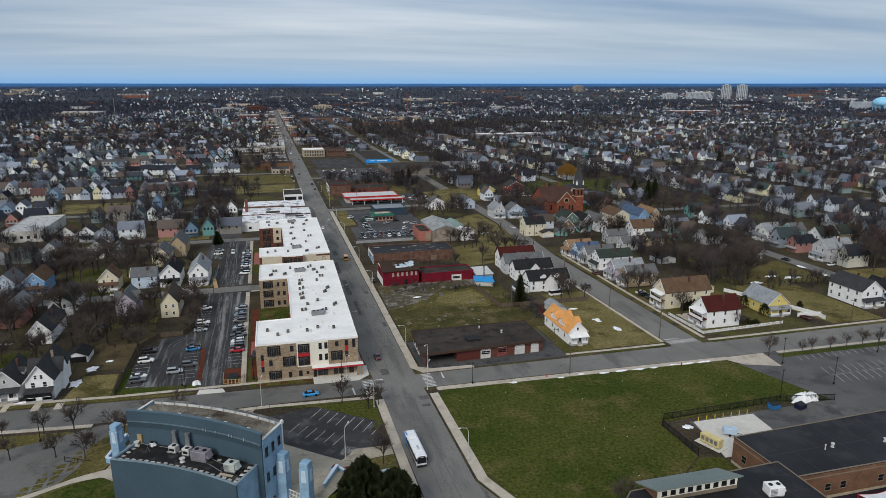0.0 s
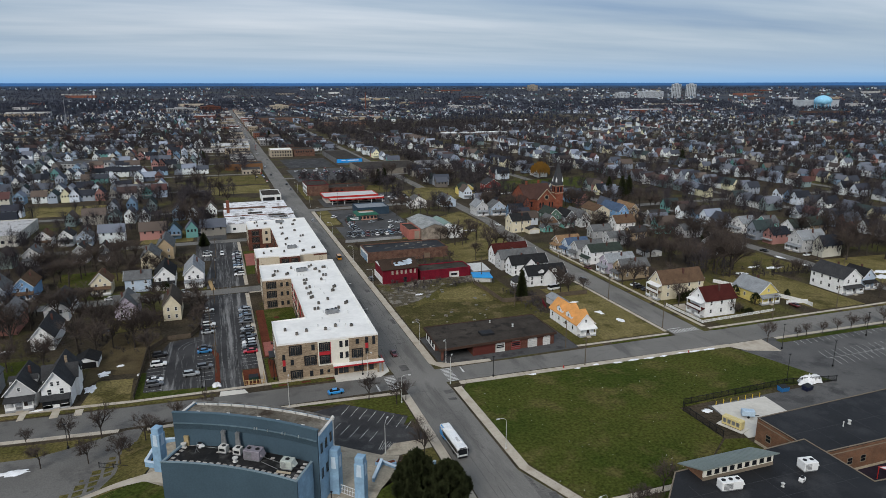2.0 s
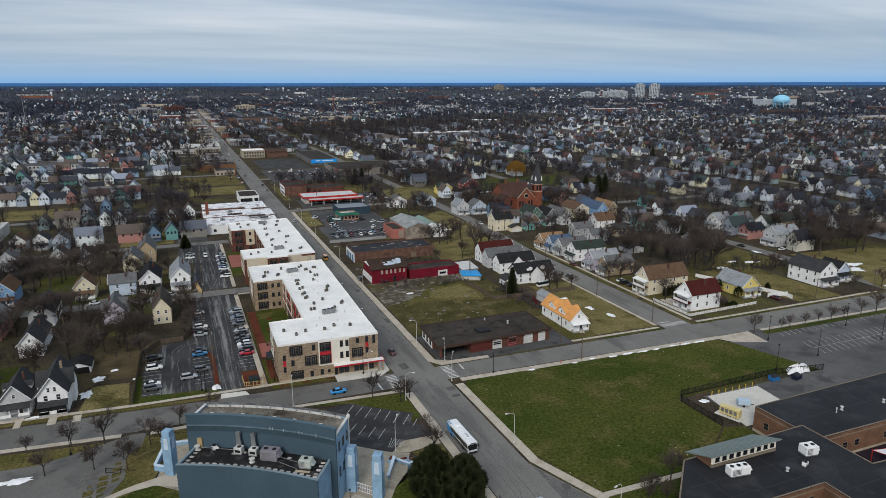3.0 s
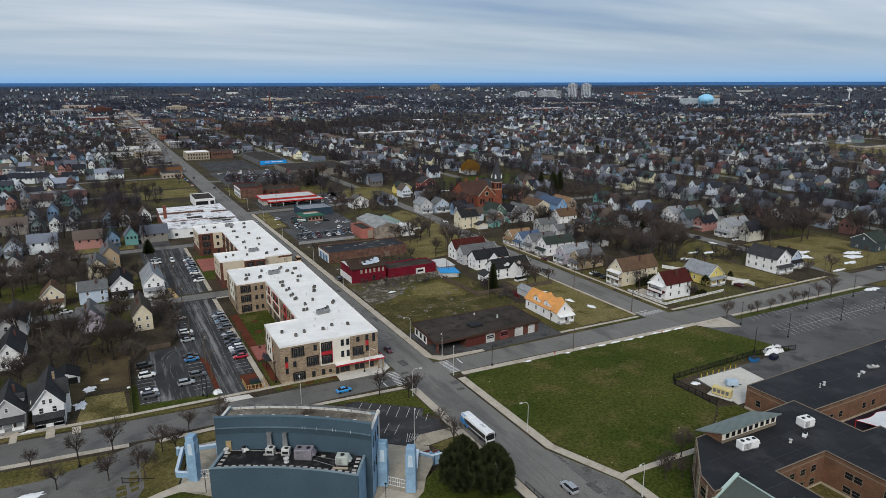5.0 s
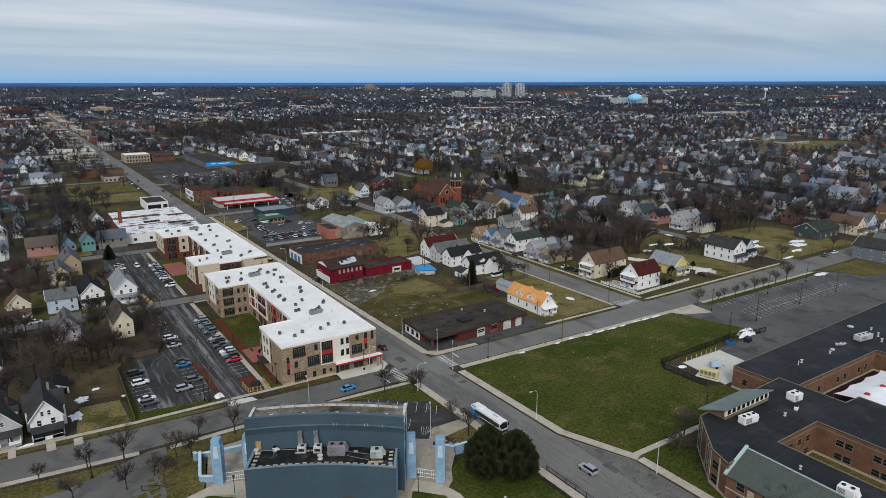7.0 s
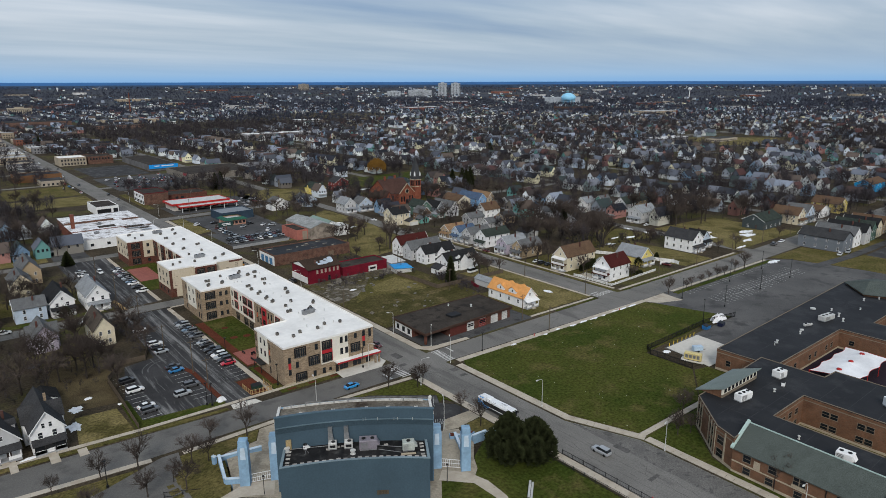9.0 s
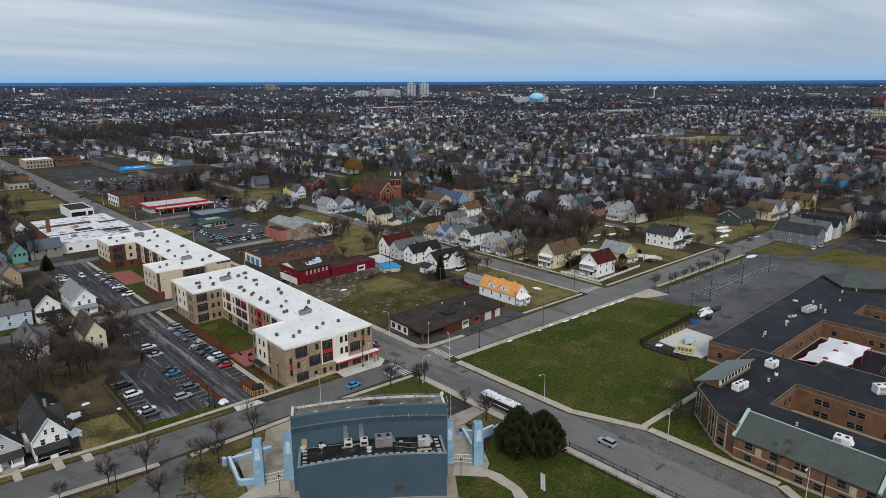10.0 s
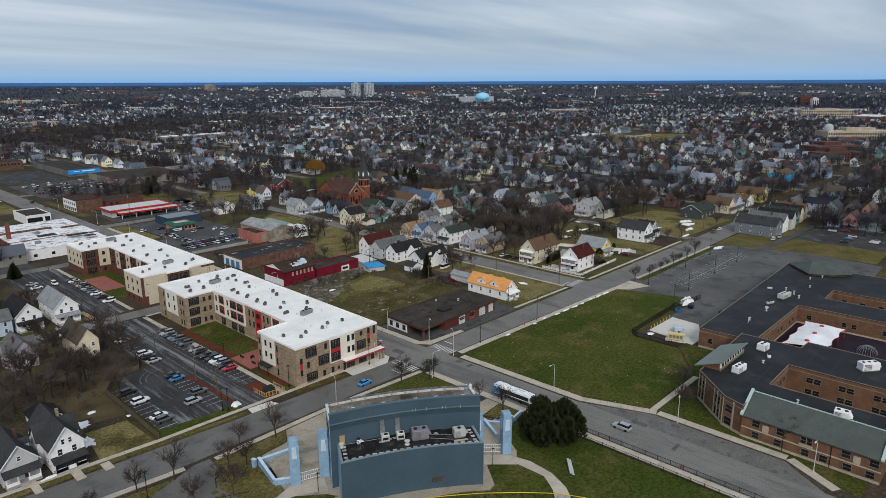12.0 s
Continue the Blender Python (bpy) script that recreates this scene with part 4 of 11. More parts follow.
SNOW_NEAR = [(66, 166.4, 1.6, .5), (81, 165.8, 1.0, .45), (88, 166.4, 1.3, .5), (95, 165.5, 1.8, .55), (101, 165.6, 2.4, .6), (107, 165.2, 2.6, .5), (112, 165.0, 1.6, .5), (119, 165.4, 2.0, .5), (124, 165.0, 3.4, .6), (130, 164.8, 3.0, .6), (-57, 209, 2.0, 2.6), (-59, 199, 1.8, 3.2), (-66, 195.4, 1.4, 2.0), (-70, 189.4, 2.6, .8), (-53, 214, 1.2, 1.0), (-47, 205, .6, .8), (112, 222, 2.0, .8), (115, 208, 1.4, 2.4), (118, 198, 1.4, 3.0), (109, 231, 1.6, .5), (262, 208, 5.2, 4.6), (270, 214, 5.5, 2.4), (285, 196, 6.0, 4.0)]
SNOW_FAR = [(292, 201, 6.5, 3.0), (272, 190, 5, 2), (228, 236, 4.6, 2.0), (220, 240, 4.0, 1.4), (206, 233, 3.2, 2.2), (246, 250, 1.4, 3), (246, 236, 1.2, 3), (254, 184.5, 6, 1.2), (238, 160, 5, 2.0), (-81, 262, 1.6, 4.2), (-92, 238, 4.5, 1.2), (-84, 251, 1.2, 3), (-40, 282, 1.8, 2.0), (-36, 288, .8, 2.4), (121, 360, 4.4, 1.6), (148, 298, 3, .6), (88, 262, 4, .8), (56, 252, 2, 1), (-69, 158, 5, 1.4), (-84, 150, 4, 2.2), (205, 480, 16, 2.2), (106, 494, 3, 1), (100, 130.6, 1.5, 1.3)]
for i, (x, y, rx, ry) in enumerate(SNOW_NEAR + SNOW_FAR):
    snow_patch(x, y, rx, ry, 0.22 + 0.1 * rng.random(), i, z=0.10)
snow_patch(141, 135.4, 5.4, 2.2, 2.0, 91, "snow_mound", 0.05)
snow_patch(-24.6, 189.6, 1.6, 1.2, 1.0, 92, "snow_mound", 0.05)
snow_patch(159, 118.5, 3.0, 1.6, 1.2, 93, "snow_mound", 0.05)
plot("grass_open_field", [(752, 560), (862, 418), (990, 500), (880, 604)], grass_tan, "wide open tan grass field among houses", 0.05)
for x0, x1 in ((143.6, 150), (151.6, 163), (165, 177), (179, 188), (191.6, 203), (205, 221), (224, 246)):
    plot("verge_houses_east", rect(x0, x1, 178.55, 179.9), lawn_green if x0 < 200 else grass_olive, "grass verge between kerb and pavement", 0.11)
for x0, x1, m in ((92.5, 99, grass_olive), (102, 126, lawn_green)):
    plot("verge_vacant", rect(x0, x1, 179.3, 180.3), m, "grass verge between kerb and pavement", 0.11)
for y0, y1 in ((184, 196), (198, 209), (211.5, 226), (228, 240)):
    plot("verge_side", rect(140.1, 141.9, y0, y1), grass_olive, "narrow grass verge of a side street", 0.10)
plot("yard_corner_house", rect(145, 179, 186.4, 206), grass_olive, "thin grass yard round a corner house", 0.05)
plot("yard_cream_house", rect(143.6, 182, 207, 240), grass_olive, "rough back yards of thin grass", 0.04)
plot("driveway_corner_house", rect(147.4, 152.8, 199.2, 206.2), concrete, "concrete drive behind a corner house", 0.09)
plot("yard_orange_house", rect(90.4, 101.4, 182.6, 214), grass_olive, "worn grass round a house under repair", 0.055)
for x0, x1, y0, y1 in ((-66.6, -64.6, 183.6, 188.4), (-60.8, -58.8, 183.0, 186.6), (-74.4, -72.8, 184.8, 190.6)):
    plot("yard_path", rect(x0, x1, y0, y1), concrete, "concrete path across a verge", 0.135)
plot("yard_street_two", [(-76, 289.4), (-28, 289.2), (-28, 293), (-76, 294)], lawn_green, "small front lawns along a street", 0.07)
plot("yard_street_two_back", [(-74, 306), (-34, 306), (-34, 328), (-74, 330)], grass_olive, "green back yards behind houses", 0.05)
plot("yard_west_green", [(-112, 214), (-80, 214), (-80, 228), (-112, 230)], lawn_green, "green back yard", 0.05)
plot("grass_school_east", [(252.4, 141), (332, 141), (332, 146), (280, 150), (279, 164), (244, 164.6), (249, 156.4)], grass_olive, "grass strip beyond a school car park", 0.06)
plot("drive_school_east", [(243.5, 146), (278, 142.5), (332, 141.5), (332, 137), (278, 138), (243.5, 141)], asphalt_old, "narrow drive behind a school car park", 0.075)
plot("lawn_school_south", [(42.6, 56), (50.0, 56), (50.0, 71.6), (44.6, 61.4)], lawn_green, "grass beside a pavement before the school", 0.11)
draped("plaza_stage_east", [(12.2, 138.1), (16.2, 136.7), (20, 137.2), (24.5, 137.6), (24.5, 141.8), (16, 142.2)], concrete_worn, "worn concrete forecourt beside a car park", 0.10)
plot("verge_school_lot", [(157, 161.6), (240, 160.8), (240, 162.9), (157, 164.2)], lawn_green, "grass strip with young trees along a car park", 0.10)
plot("grass_east_lot", [(256, 92), (286, 92), (286, 137), (253, 140), (255.4, 125)], grass_olive, "rough grass beyond a school", 0.05)
plot("grass_nw_back", [(-61.6, 199), (-56.4, 208), (-47.2, 206.6), (-46.6, 208), (-46.4, 222), (-41.4, 231), (-44, 246), (-58, 244), (-62, 226)], blend_material("grass_brown", (0.068, 0.052, 0.030), (0.105, 0.084, 0.046), 0.1, 0.36, 0.66, 1.0, (0.045, 0.035, 0.022), 0.12, 3.0, 0.8, amp=0.5), "rough brown grass behind a fence", 0.055)
plot("yard_brown_west", [(-62, 244), (-44, 248), (-44, 262), (-62, 262)], grass_olive, "worn back yard grass", 0.05)

# ---- large buildings ----
WINDOW_CACHE = {}


def window_meshes(w, h, frame_mat, pane_mat, proud=0.05, mullion=True):
    key = (round(w, 2), round(h, 2), frame_mat.name, pane_mat.name, mullion)
    if key not in WINDOW_CACHE:
        f = Geo()
        t = min(0.1, w * 0.12)
        f.box(-w / 2, -w / 2 + t, -proud, 0.02, 0, h)
        f.box(w / 2 - t, w / 2, -proud, 0.02, 0, h)
        f.box(-w / 2 + t, w / 2 - t, -proud, 0.02, h - t, h)
        f.box(-w / 2 - 0.04, w / 2 + 0.04, -proud - 0.05, 0.02, -0.06, t * 0.8)
        if mullion:
            f.box(-w / 2 + t, w / 2 - t, -proud + 0.01, 0.02, h * 0.48, h * 0.48 + 0.07)
        p = Geo().box(-w / 2 + t, w / 2 - t, -0.02, 0.01, t * 0.8, h - t)
        WINDOW_CACHE[key] = (f.mesh("window", frame_mat), p.mesh("pane", pane_mat))
    return WINDOW_CACHE[key]


def window(parent, x, y, z, turn, w=0.9, h=1.5, frame_mat=None, pane_mat=None, mullion=True, name="window"):
    """A framed window on a wall; its outer side faces -y before the turn."""
    fm, pm = window_meshes(w, h, frame_mat or white_paint, pane_mat or pane_glass, mullion=mullion)
    f = shared(name, fm, parent, pose(x, y, z, 0, 0, turn))
    shared("pane", pm, f, Matrix.Identity(4))
    return f


class Face:
    """A wall's plane in plan: along runs metres from its start, and things stand out by its outer side."""

    def __init__(self, ax, ay, bx, by):
        self.a, self.l = Vector((ax, ay, 0)), math.hypot(bx - ax, by - ay)
        self.d = Vector(((bx - ax) / self.l, (by - ay) / self.l, 0))
        self.turn = math.degrees(math.atan2(by - ay, bx - ax))
        self.m = pose(ax, ay, 0, 0, 0, self.turn)

    def at(self, u):
        return self.a + self.d * u


def panel(parent, face, u0, u1, z0, z1, mat, out=0.03, name="wall_panel", thick=0.2):
    return part(name, Geo().box(u0, u1, -out, thick - out, z0, z1).moved(face.m), mat, parent)


def face_window(parent, face, u, z, w, h, frame_mat=None, pane_mat=None, mullion=True, out=0.0):
    p = face.m @ Vector((u + w / 2, -out, z))
    return window(parent, p.x, p.y, p.z, face.turn, w, h, frame_mat, pane_mat, mullion)


def balcony(parent, face, u0, u1, z0, z1, rail=True, out=0.0, red=False):
    """A loggia on the solid wall: a flat near-black panel for its shaded recess, side and head frame, glazing laid over
    it and a barred rail.
    """
    m = face.m
    w = u1 - u0
    b = part("balcony", Geo().box(u0, u1, -out - 0.035, 0.15, z0, z1).moved(m), recess_shade, parent)
    fr = Geo()
    t = 0.12
    fr.box(u0 - t, u0, -out - 0.1, 0.1, z0 - t, z1 + t).box(u1, u1 + t, -out - 0.1, 0.1, z0 - t, z1 + t).box(u0, u1, -out - 0.1, 0.1, z1, z1 + t).box(u0, u1, -out - 0.1, 0.1, z0 - t, z0)
    part("balcony_frame", fr.moved(m), panel_red if red else metal_dark, b)
    gl = Geo().box(u0 + w * 0.12, u0 + w * 0.47, -out - 0.055, 0, z0 + 0.1, z1 - 0.3).box(u0 + w * 0.52, u0 + w * 0.88, -out - 0.055, 0, z0 + 0.1, z1 - 0.3)
    part("balcony_glazing", gl.moved(m), pane_glass, b)
    bars = Geo()
    for k in (0.12, 0.295, 0.47, 0.52, 0.7, 0.88):
        bars.box(u0 + w * k - 0.03, u0 + w * k + 0.03, -out - 0.07, -out - 0.04, z0 + 0.1, z1 - 0.3)
    bars.box(u0 + w * 0.12, u0 + w * 0.88, -out - 0.07, -out - 0.04, z1 - 0.36, z1 - 0.28)
    part("door_frame", bars.moved(m), tan_trim, b)
    part("slab_edge", Geo().box(u0, u1, -out - 0.12, -out - 0.04, z0, z0 + 0.1).moved(m), metal_grey, b)
    if rail:
        r = Geo().box(u0, u1, -out - 0.16, -out - 0.1, z0 + 1.0, z0 + 1.08).box(u0, u1, -out - 0.16, -out - 0.1, z0 + 0.1, z0 + 0.16)
        k = int(w / 0.3)
        for i in range(k + 1):
            r.box(u0 + w * i / k - 0.02, u0 + w * i / k + 0.02, -out - 0.14, -out - 0.11, z0 + 0.16, z0 + 1.0)
        part("rail", r.moved(m), metal_dark, b)
    return b


def c_block(name, label, corners, z_top, wall_mat, base_mat=None):
    """Walls, roof deck and parapet of a C-shaped block whose plan is given counter-clockwise."""
    ob = thing(name, label, "apartment building")
    part("wall", Geo().prism(corners, 0, z_top - 0.55), wall_mat, ob)
    if base_mat:
        n = len(corners)
        cx, cy = sum(p[0] for p in corners) / n, sum(p[1] for p in corners) / n
    part("roof", Geo().prism(corners, z_top - 0.55, z_top - 0.3), roof_white, ob, "white membrane roof")
    for i in range(len(corners)):
        f = Face(*corners[i], *corners[(i + 1) % len(corners)])
        part("parapet", Geo().box(-0.06, f.l - 0.31, -0.06, 0.25, z_top - 0.56, z_top).moved(f.m), roof_white if base_mat is None else roof_white, ob)
    return ob


def ac_unit(me_body, me_fan, x, y, z, turn, group):
    t = thing("condenser_unit", "small grey air conditioning condenser on a flat roof", "air conditioner", (x, y, z), turn, group)
    shared("casing", me_body, t, Matrix.Identity(4))
    shared("fan_guard", me_fan, t, Matrix.Identity(4))
    return t


AC_BODY = Geo().bevel_box(-0.4, 0.4, -0.4, 0.4, 0.1, 0.85, 0.06).box(-0.45, 0.45, -0.45, -0.3, 0, 0.1).box(-0.45, 0.45, 0.3, 0.45, 0, 0.1).mesh("casing", material("condenser_grey", (0.13, 0.12, 0.105), 0.6, 0.3, rand=0.3))
AC_FAN = Geo().lathe([(0.34, 0.85), (0.34, 0.9), (0.1, 0.93), (0.02, 0.93)], n=12).mesh("fan_guard", metal_dark)


def roof_rows(spots, z, seed):
    rng = random.Random(seed)
    for x, y in spots:
        for k in range(rng.choice((1, 2, 2))):
            ac_unit(AC_BODY, AC_FAN, x + k * 0.9 + rng.uniform(-0.3, 0.3), y + k * 0.7 + rng.uniform(-0.5, 0.5), z, rng.uniform(-8, 8), "condensers on the white roofs")


def vent_pipe(x, y, z, h=0.5, r=0.1, cap=True):
    t = Geo().lathe([(r * 1.6, z), (r * 1.6, z + 0.06), (r, z + 0.08), (r, z + h)] + ([(r * 1.7, z + h), (r * 1.7, z + h + 0.12), (0.02, z + h + 0.2)] if cap else []), x, y, 8)
    return tagged(t.obj("roof_vent", metal_pale), "small pale metal roof vent pipe", "vent", "roof vents")


def rooftop_unit(x, y, z, lx, ly, h, turn=0, mat=None, fans=2, label="large pale metal rooftop air handling unit"):
    t = thing("rooftop_unit", label, "air handler", (x, y, z), turn, "rooftop units")
    part("curb", Geo().box(-lx / 2 + .1, lx / 2 - .1, -ly / 2 + .1, ly / 2 - .1, 0, 0.3), metal_grey, t)
    part("casing", Geo().bevel_box(-lx / 2, lx / 2, -ly / 2, ly / 2, 0.3, h, 0.08), mat or metal_pale, t)
    for i in range(fans):
        part("fan", Geo().lathe([(0.42, h), (0.42, h + 0.12), (0.34, h + 0.12), (0.34, h + 0.05), (0.02, h + 0.05)], -lx / 2 + (i + 0.5) * lx / fans, 0, 14), metal_dark, t)
    g = Geo()
    for i in range(5):
        g.box(-lx * 0.42, lx * 0.0, -ly / 2 - 0.03, -ly / 2, 0.5 + i * (h - 0.7) / 5, 0.5 + (i + 0.6) * (h - 0.7) / 5)
    part("louvre", g, metal_grey, t)
    part("hood", Geo().add([(lx / 2, -ly * .35, h * .9), (lx / 2, ly * .35, h * .9), (lx / 2 + .6, ly * .35, h * .45), (lx / 2 + .6, -ly * .35, h * .45), (lx / 2, -ly * .35, h * .4), (lx / 2, ly * .35, h * .4)], [(0, 3, 2, 1), (3, 4, 5, 2), (0, 4, 3), (1, 2, 5)]), mat or metal_pale, t)
    return t


# first apartment block
ZA = 12.0
a_plan = [(-7.2, 186.0), (22.6, 185.2), (24.2, 276.6), (-6.4, 276.0), (-6.6, 254.0), (4.2, 254.2), (3.8, 206.6), (-7.0, 206.2)]
apt = c_block("apartment_block", "three-storey tan brick and cream panel apartment block with a white roof", a_plan, ZA, brick_tan)
fs = Face(-7.2, 186.0, 22.6, 185.2)
panel(apt, fs, 11.7, 20.9, 3.7, 11.45, panel_cream, 0.05)
panel(apt, fs, -0.02, fs.l, 0, 0.7, stone_band, 0.08, "wall_base")
for u, z, w, h in ((1.3, 6.9, 0.85, 1.65), (1.3, 3.2, 0.85, 1.65), (9.8, 9.0, 1.0, 1.7), (3.6, 5.0, 0.95, 1.7), (9.0, 0.8, 1.0, 1.7), (12.0, 0.9, 1.0, 1.7), (14.2, 1.3, 0.8, 0.9), (23.0, 9.4, 1.0, 1.5), (25.9, 9.4, 0.95, 1.7), (25.9, 5.9, 0.95, 1.7), (28.1, 8.7, 0.9, 2.6)):
    face_window(apt, fs, u, z, w, h, metal_dark, pane_glass)
for u, z in ((18.1, 9.0), (19.8, 9.0), (18.1, 5.4), (19.8, 5.4)):
    face_window(apt, fs, u, z, 0.95, 1.9, metal_dark, pane_glass, out=0.05)
panel(apt, fs, 1.3, 2.15, 4.95, 6.8, panel_red, 0.06, "red_panel")
panel(apt, fs, 25.9, 26.85, 7.65, 9.35, panel_red, 0.06, "red_panel")
balcony(apt, fs, 3.4, 6.9, 8.0, 10.9)
balcony(apt, fs, 3.5, 6.9, 0.5, 3.1)
balcony(apt, fs, 7.7, 11.1, 4.4, 7.3)
balcony(apt, fs, 21.8, 25.0, 5.0, 7.8)
panel(apt, fs, 12.0, 15.35, 6.95, 8.25, panel_red, 0.12, "red_spandrel")
panel(apt, fs, 15.3, 15.5, 4.2, 11.0, panel_red, 0.12, "red_fin")
balcony(apt, fs, 12.15, 15.2, 8.3, 10.9, out=0.08)
balcony(apt, fs, 12.15, 15.2, 4.3, 6.9, out=0.08)
# shopfront and canopy on the corner
panel(apt, fs, 16.0, 28.4, 0.3, 3.3, brick_tan, 0.1, "shopfront")
for i in range(7):
    if i not in (2, 5):
        face_window(apt, fs, 17.6 + i * 1.55, 0.6, 1.4, 2.3, metal_dark, pane_glass, True, 0.12)
panel(apt, fs, 16.3, 17.3, 0.15, 2.5, metal_dark, 0.14, "door")
part("canopy", Geo().box(15.9, fs.l + 1.3, -2.2, 0.1, 3.55, 3.75).moved(fs.m), roof_white, apt)
part("canopy_fascia", Geo().box(15.9, fs.l + 1.3, -2.28, -2.2, 3.3, 3.78).box(fs.l + 1.3, fs.l + 1.38, -2.28, 3.0, 3.3, 3.78).moved(fs.m), panel_red, apt)
for u in (fs.l - 0.4, fs.l + 0.9):
    part("canopy_post", Geo().box(u - 0.25, u + 0.25, -1.9, -1.4, 0.1, 3.55).moved(fs.m), brick_tan, apt)
# west ends of the two wings
fw = Face(-7.0, 206.2, -7.2, 186.0)
panel(apt, fw, 2.2, 9.4, 3.2, 11.45, panel_cream, 0.05)
for u in (4.0, 6.8):
    for z in (8.7, 5.2):
        face_window(apt, fw, u, z, 0.95, 1.7, metal_dark, pane_glass, out=0.05)
for u in (0.6, 10.2):
    for z in (1.0, 4.4, 8.4):
        face_window(apt, fw, u, z, 0.7, 2.0, metal_dark, pane_glass)
panel(apt, fw, 10.2, 10.9, 6.5, 8.3, material("panel_orange", (0.42, 0.10, 0.04), 0.6), 0.06, "orange_panel")
part("entrance_canopy", Geo().box(2.0, 7.5, -1.8, 0, 2.7, 2.9).box(2.1, 2.25, -1.7, -1.55, 0, 2.7).box(7.2, 7.35, -1.7, -1.55, 0, 2.7).moved(fw.m), metal_dark, apt)
fn = Face(-6.4, 276.0, -6.6, 254.0)
panel(apt, fn, 6.0, 15.5, 3.2, 11.45, panel_cream, 0.05)
for u in (8.0, 12.6):
    for z in (8.7, 5.2):
        face_window(apt, fn, u, z, 0.95, 1.7, metal_dark, pane_glass, out=0.05)
for u in (4.2, 17.6, 19.6):
    for z in (1.0, 4.6, 8.4):
        face_window(apt, fn, u, z, 0.8, 1.9, metal_dark, pane_glass)
# courtyard sides
fc = Face(-6.6, 254.0, 4.2, 254.2)
for z in (8.2, 4.5, 0.6):
    balcony(apt, fc, 1.4, 5.0, z, z + 2.6)
    face_window(apt, fc, 6.6, z + 0.5, 1.0, 1.6, metal_dark, pane_glass)
    face_window(apt, fc, 8.8, z + 0.5, 1.0, 1.6, metal_dark, pane_glass)
fy = Face(4.2, 254.2, 3.8, 206.6)
panel(apt, fy, 0.3, 22.0, 3.4, 11.45, panel_cream, 0.04)
panel(apt, fy, 38.5, 47.4, 3.4, 11.45, panel_cream, 0.04)
for z in (8.2, 4.5):
    balcony(apt, fy, 4.2, 7.4, z, z + 2.7, out=0.05, red=True)
    balcony(apt, fy, 12.2, 16.0, z, z + 2.7, out=0.05, red=True)
    balcony(apt, fy, 16.8, 20.6, z, z + 2.7, out=0.05, red=True)
    balcony(apt, fy, 39.5, 43.0, z, z + 2.7, out=0.05, red=True)
    for u in (1.6, 9.6):
        face_window(apt, fy, u, z + 0.3, 0.9, 1.9, metal_dark, pane_glass, out=0.05)
    for u in (24.4, 27.0, 33.6, 36.0):
        face_window(apt, fy, u, z + 0.2, 0.8, 2.1, metal_dark, pane_glass)
panel(apt, fy, 28.4, 32.4, 1.2, 11.2, panel_red, 0.07, "red_panel")
for z in (8.6, 5.4):
    face_window(apt, fy, 29.4, z, 2.0, 1.6, metal_dark, pane_glass, out=0.07)
for u0, u1 in ((5.0, 7.6), (12.4, 15.6), (17.2, 20.4), (40, 43)):
    balcony(apt, fy, u0, u1, 0.4, 2.9)
for u in (24.2, 34.5):
    panel(apt, fy, u, u + 0.8, 6.6, 8.3, MATS["panel_orange"], 0.06, "orange_panel")
panel(apt, fy, -0.02, fy.l, 0, 0.5, stone_band, 0.06, "wall_base")

rng = random.Random(21)
roof_rows([(-3.6, 196.8), (-0.4, 192.6), (2.6, 194.4), (8.0, 194.2), (11.4, 195.6), (16.6, 194.8), (8.0, 213.4), (9.6, 219.0), (14.8, 211.6), (18.6, 216.6), (13.6, 222.4), (8.2, 226.4), (8.0, 231.2), (8.4, 238.2), (16.4, 232.4), (17.8, 236.0), (8.0, 243.6), (8.8, 248.6), (15.2, 247.4), (17.0, 253.0), (16.0, 258.2), (3.0, 259.2), (-2.4, 259.0), (-0.8, 264.2), (5.8, 267.6), (13.2, 268.0), (18.2, 264.8), (14.4, 262.4)], ZA - 0.28, 4)
for k, (x, y) in enumerate(((12.6, 208.4), (9.4, 262.4))):
    rooftop_unit(x, y, ZA - 0.3, 4.2, 1.6, 1.5, 8, metal_grey, 3, "grey metal rooftop unit on a white roof")
    vent_pipe(x - 2.6, y + 1.6, ZA - 0.3)
for i in range(22):
    vent_pipe(rng.uniform(6, 21), rng.uniform(190, 272), ZA - 0.3, rng.uniform(0.3, 0.7), rng.uniform(0.06, 0.12))

# second apartment block
b_plan = [(-6.6, 290.6), (3.0, 290.4), (3.0, 288.6), (12, 288.5), (12, 290.6), (24.2, 290.8), (24.4, 373.4), (-7.4, 371.6), (-7.2, 352.4), (4.4, 352.4), (4.4, 306.4), (-6.8, 306.4)]
apt2 = c_block("apartment_block", "three-storey cream and dark brick apartment block with a white roof", b_plan, ZA, panel_tan)
f2 = Face(-6.6, 290.6, 24.2, 290.8)
panel(apt2, f2, -0.02, 9.5, 0, 3.6, brick_dark, 0.06, "wall_base")
panel(apt2, Face(3.0, 288.6, 12, 288.5), 0, 9, 0, 11.5, brick_dark, 0.06)
panel(apt2, f2, 21.0, 30.8, 0, 3.8, brick_dark, 0.08, "wall_base")
panel(apt2, f2, 21.0, 21.7, 3.8, 11.5, brick_dark, 0.06, "brick_pier")
panel(apt2, f2, 21.0, 30.8, 10.6, 11.5, brick_dark, 0.06, "brick_band")
f2b = Face(3.0, 288.6, 12, 288.5)
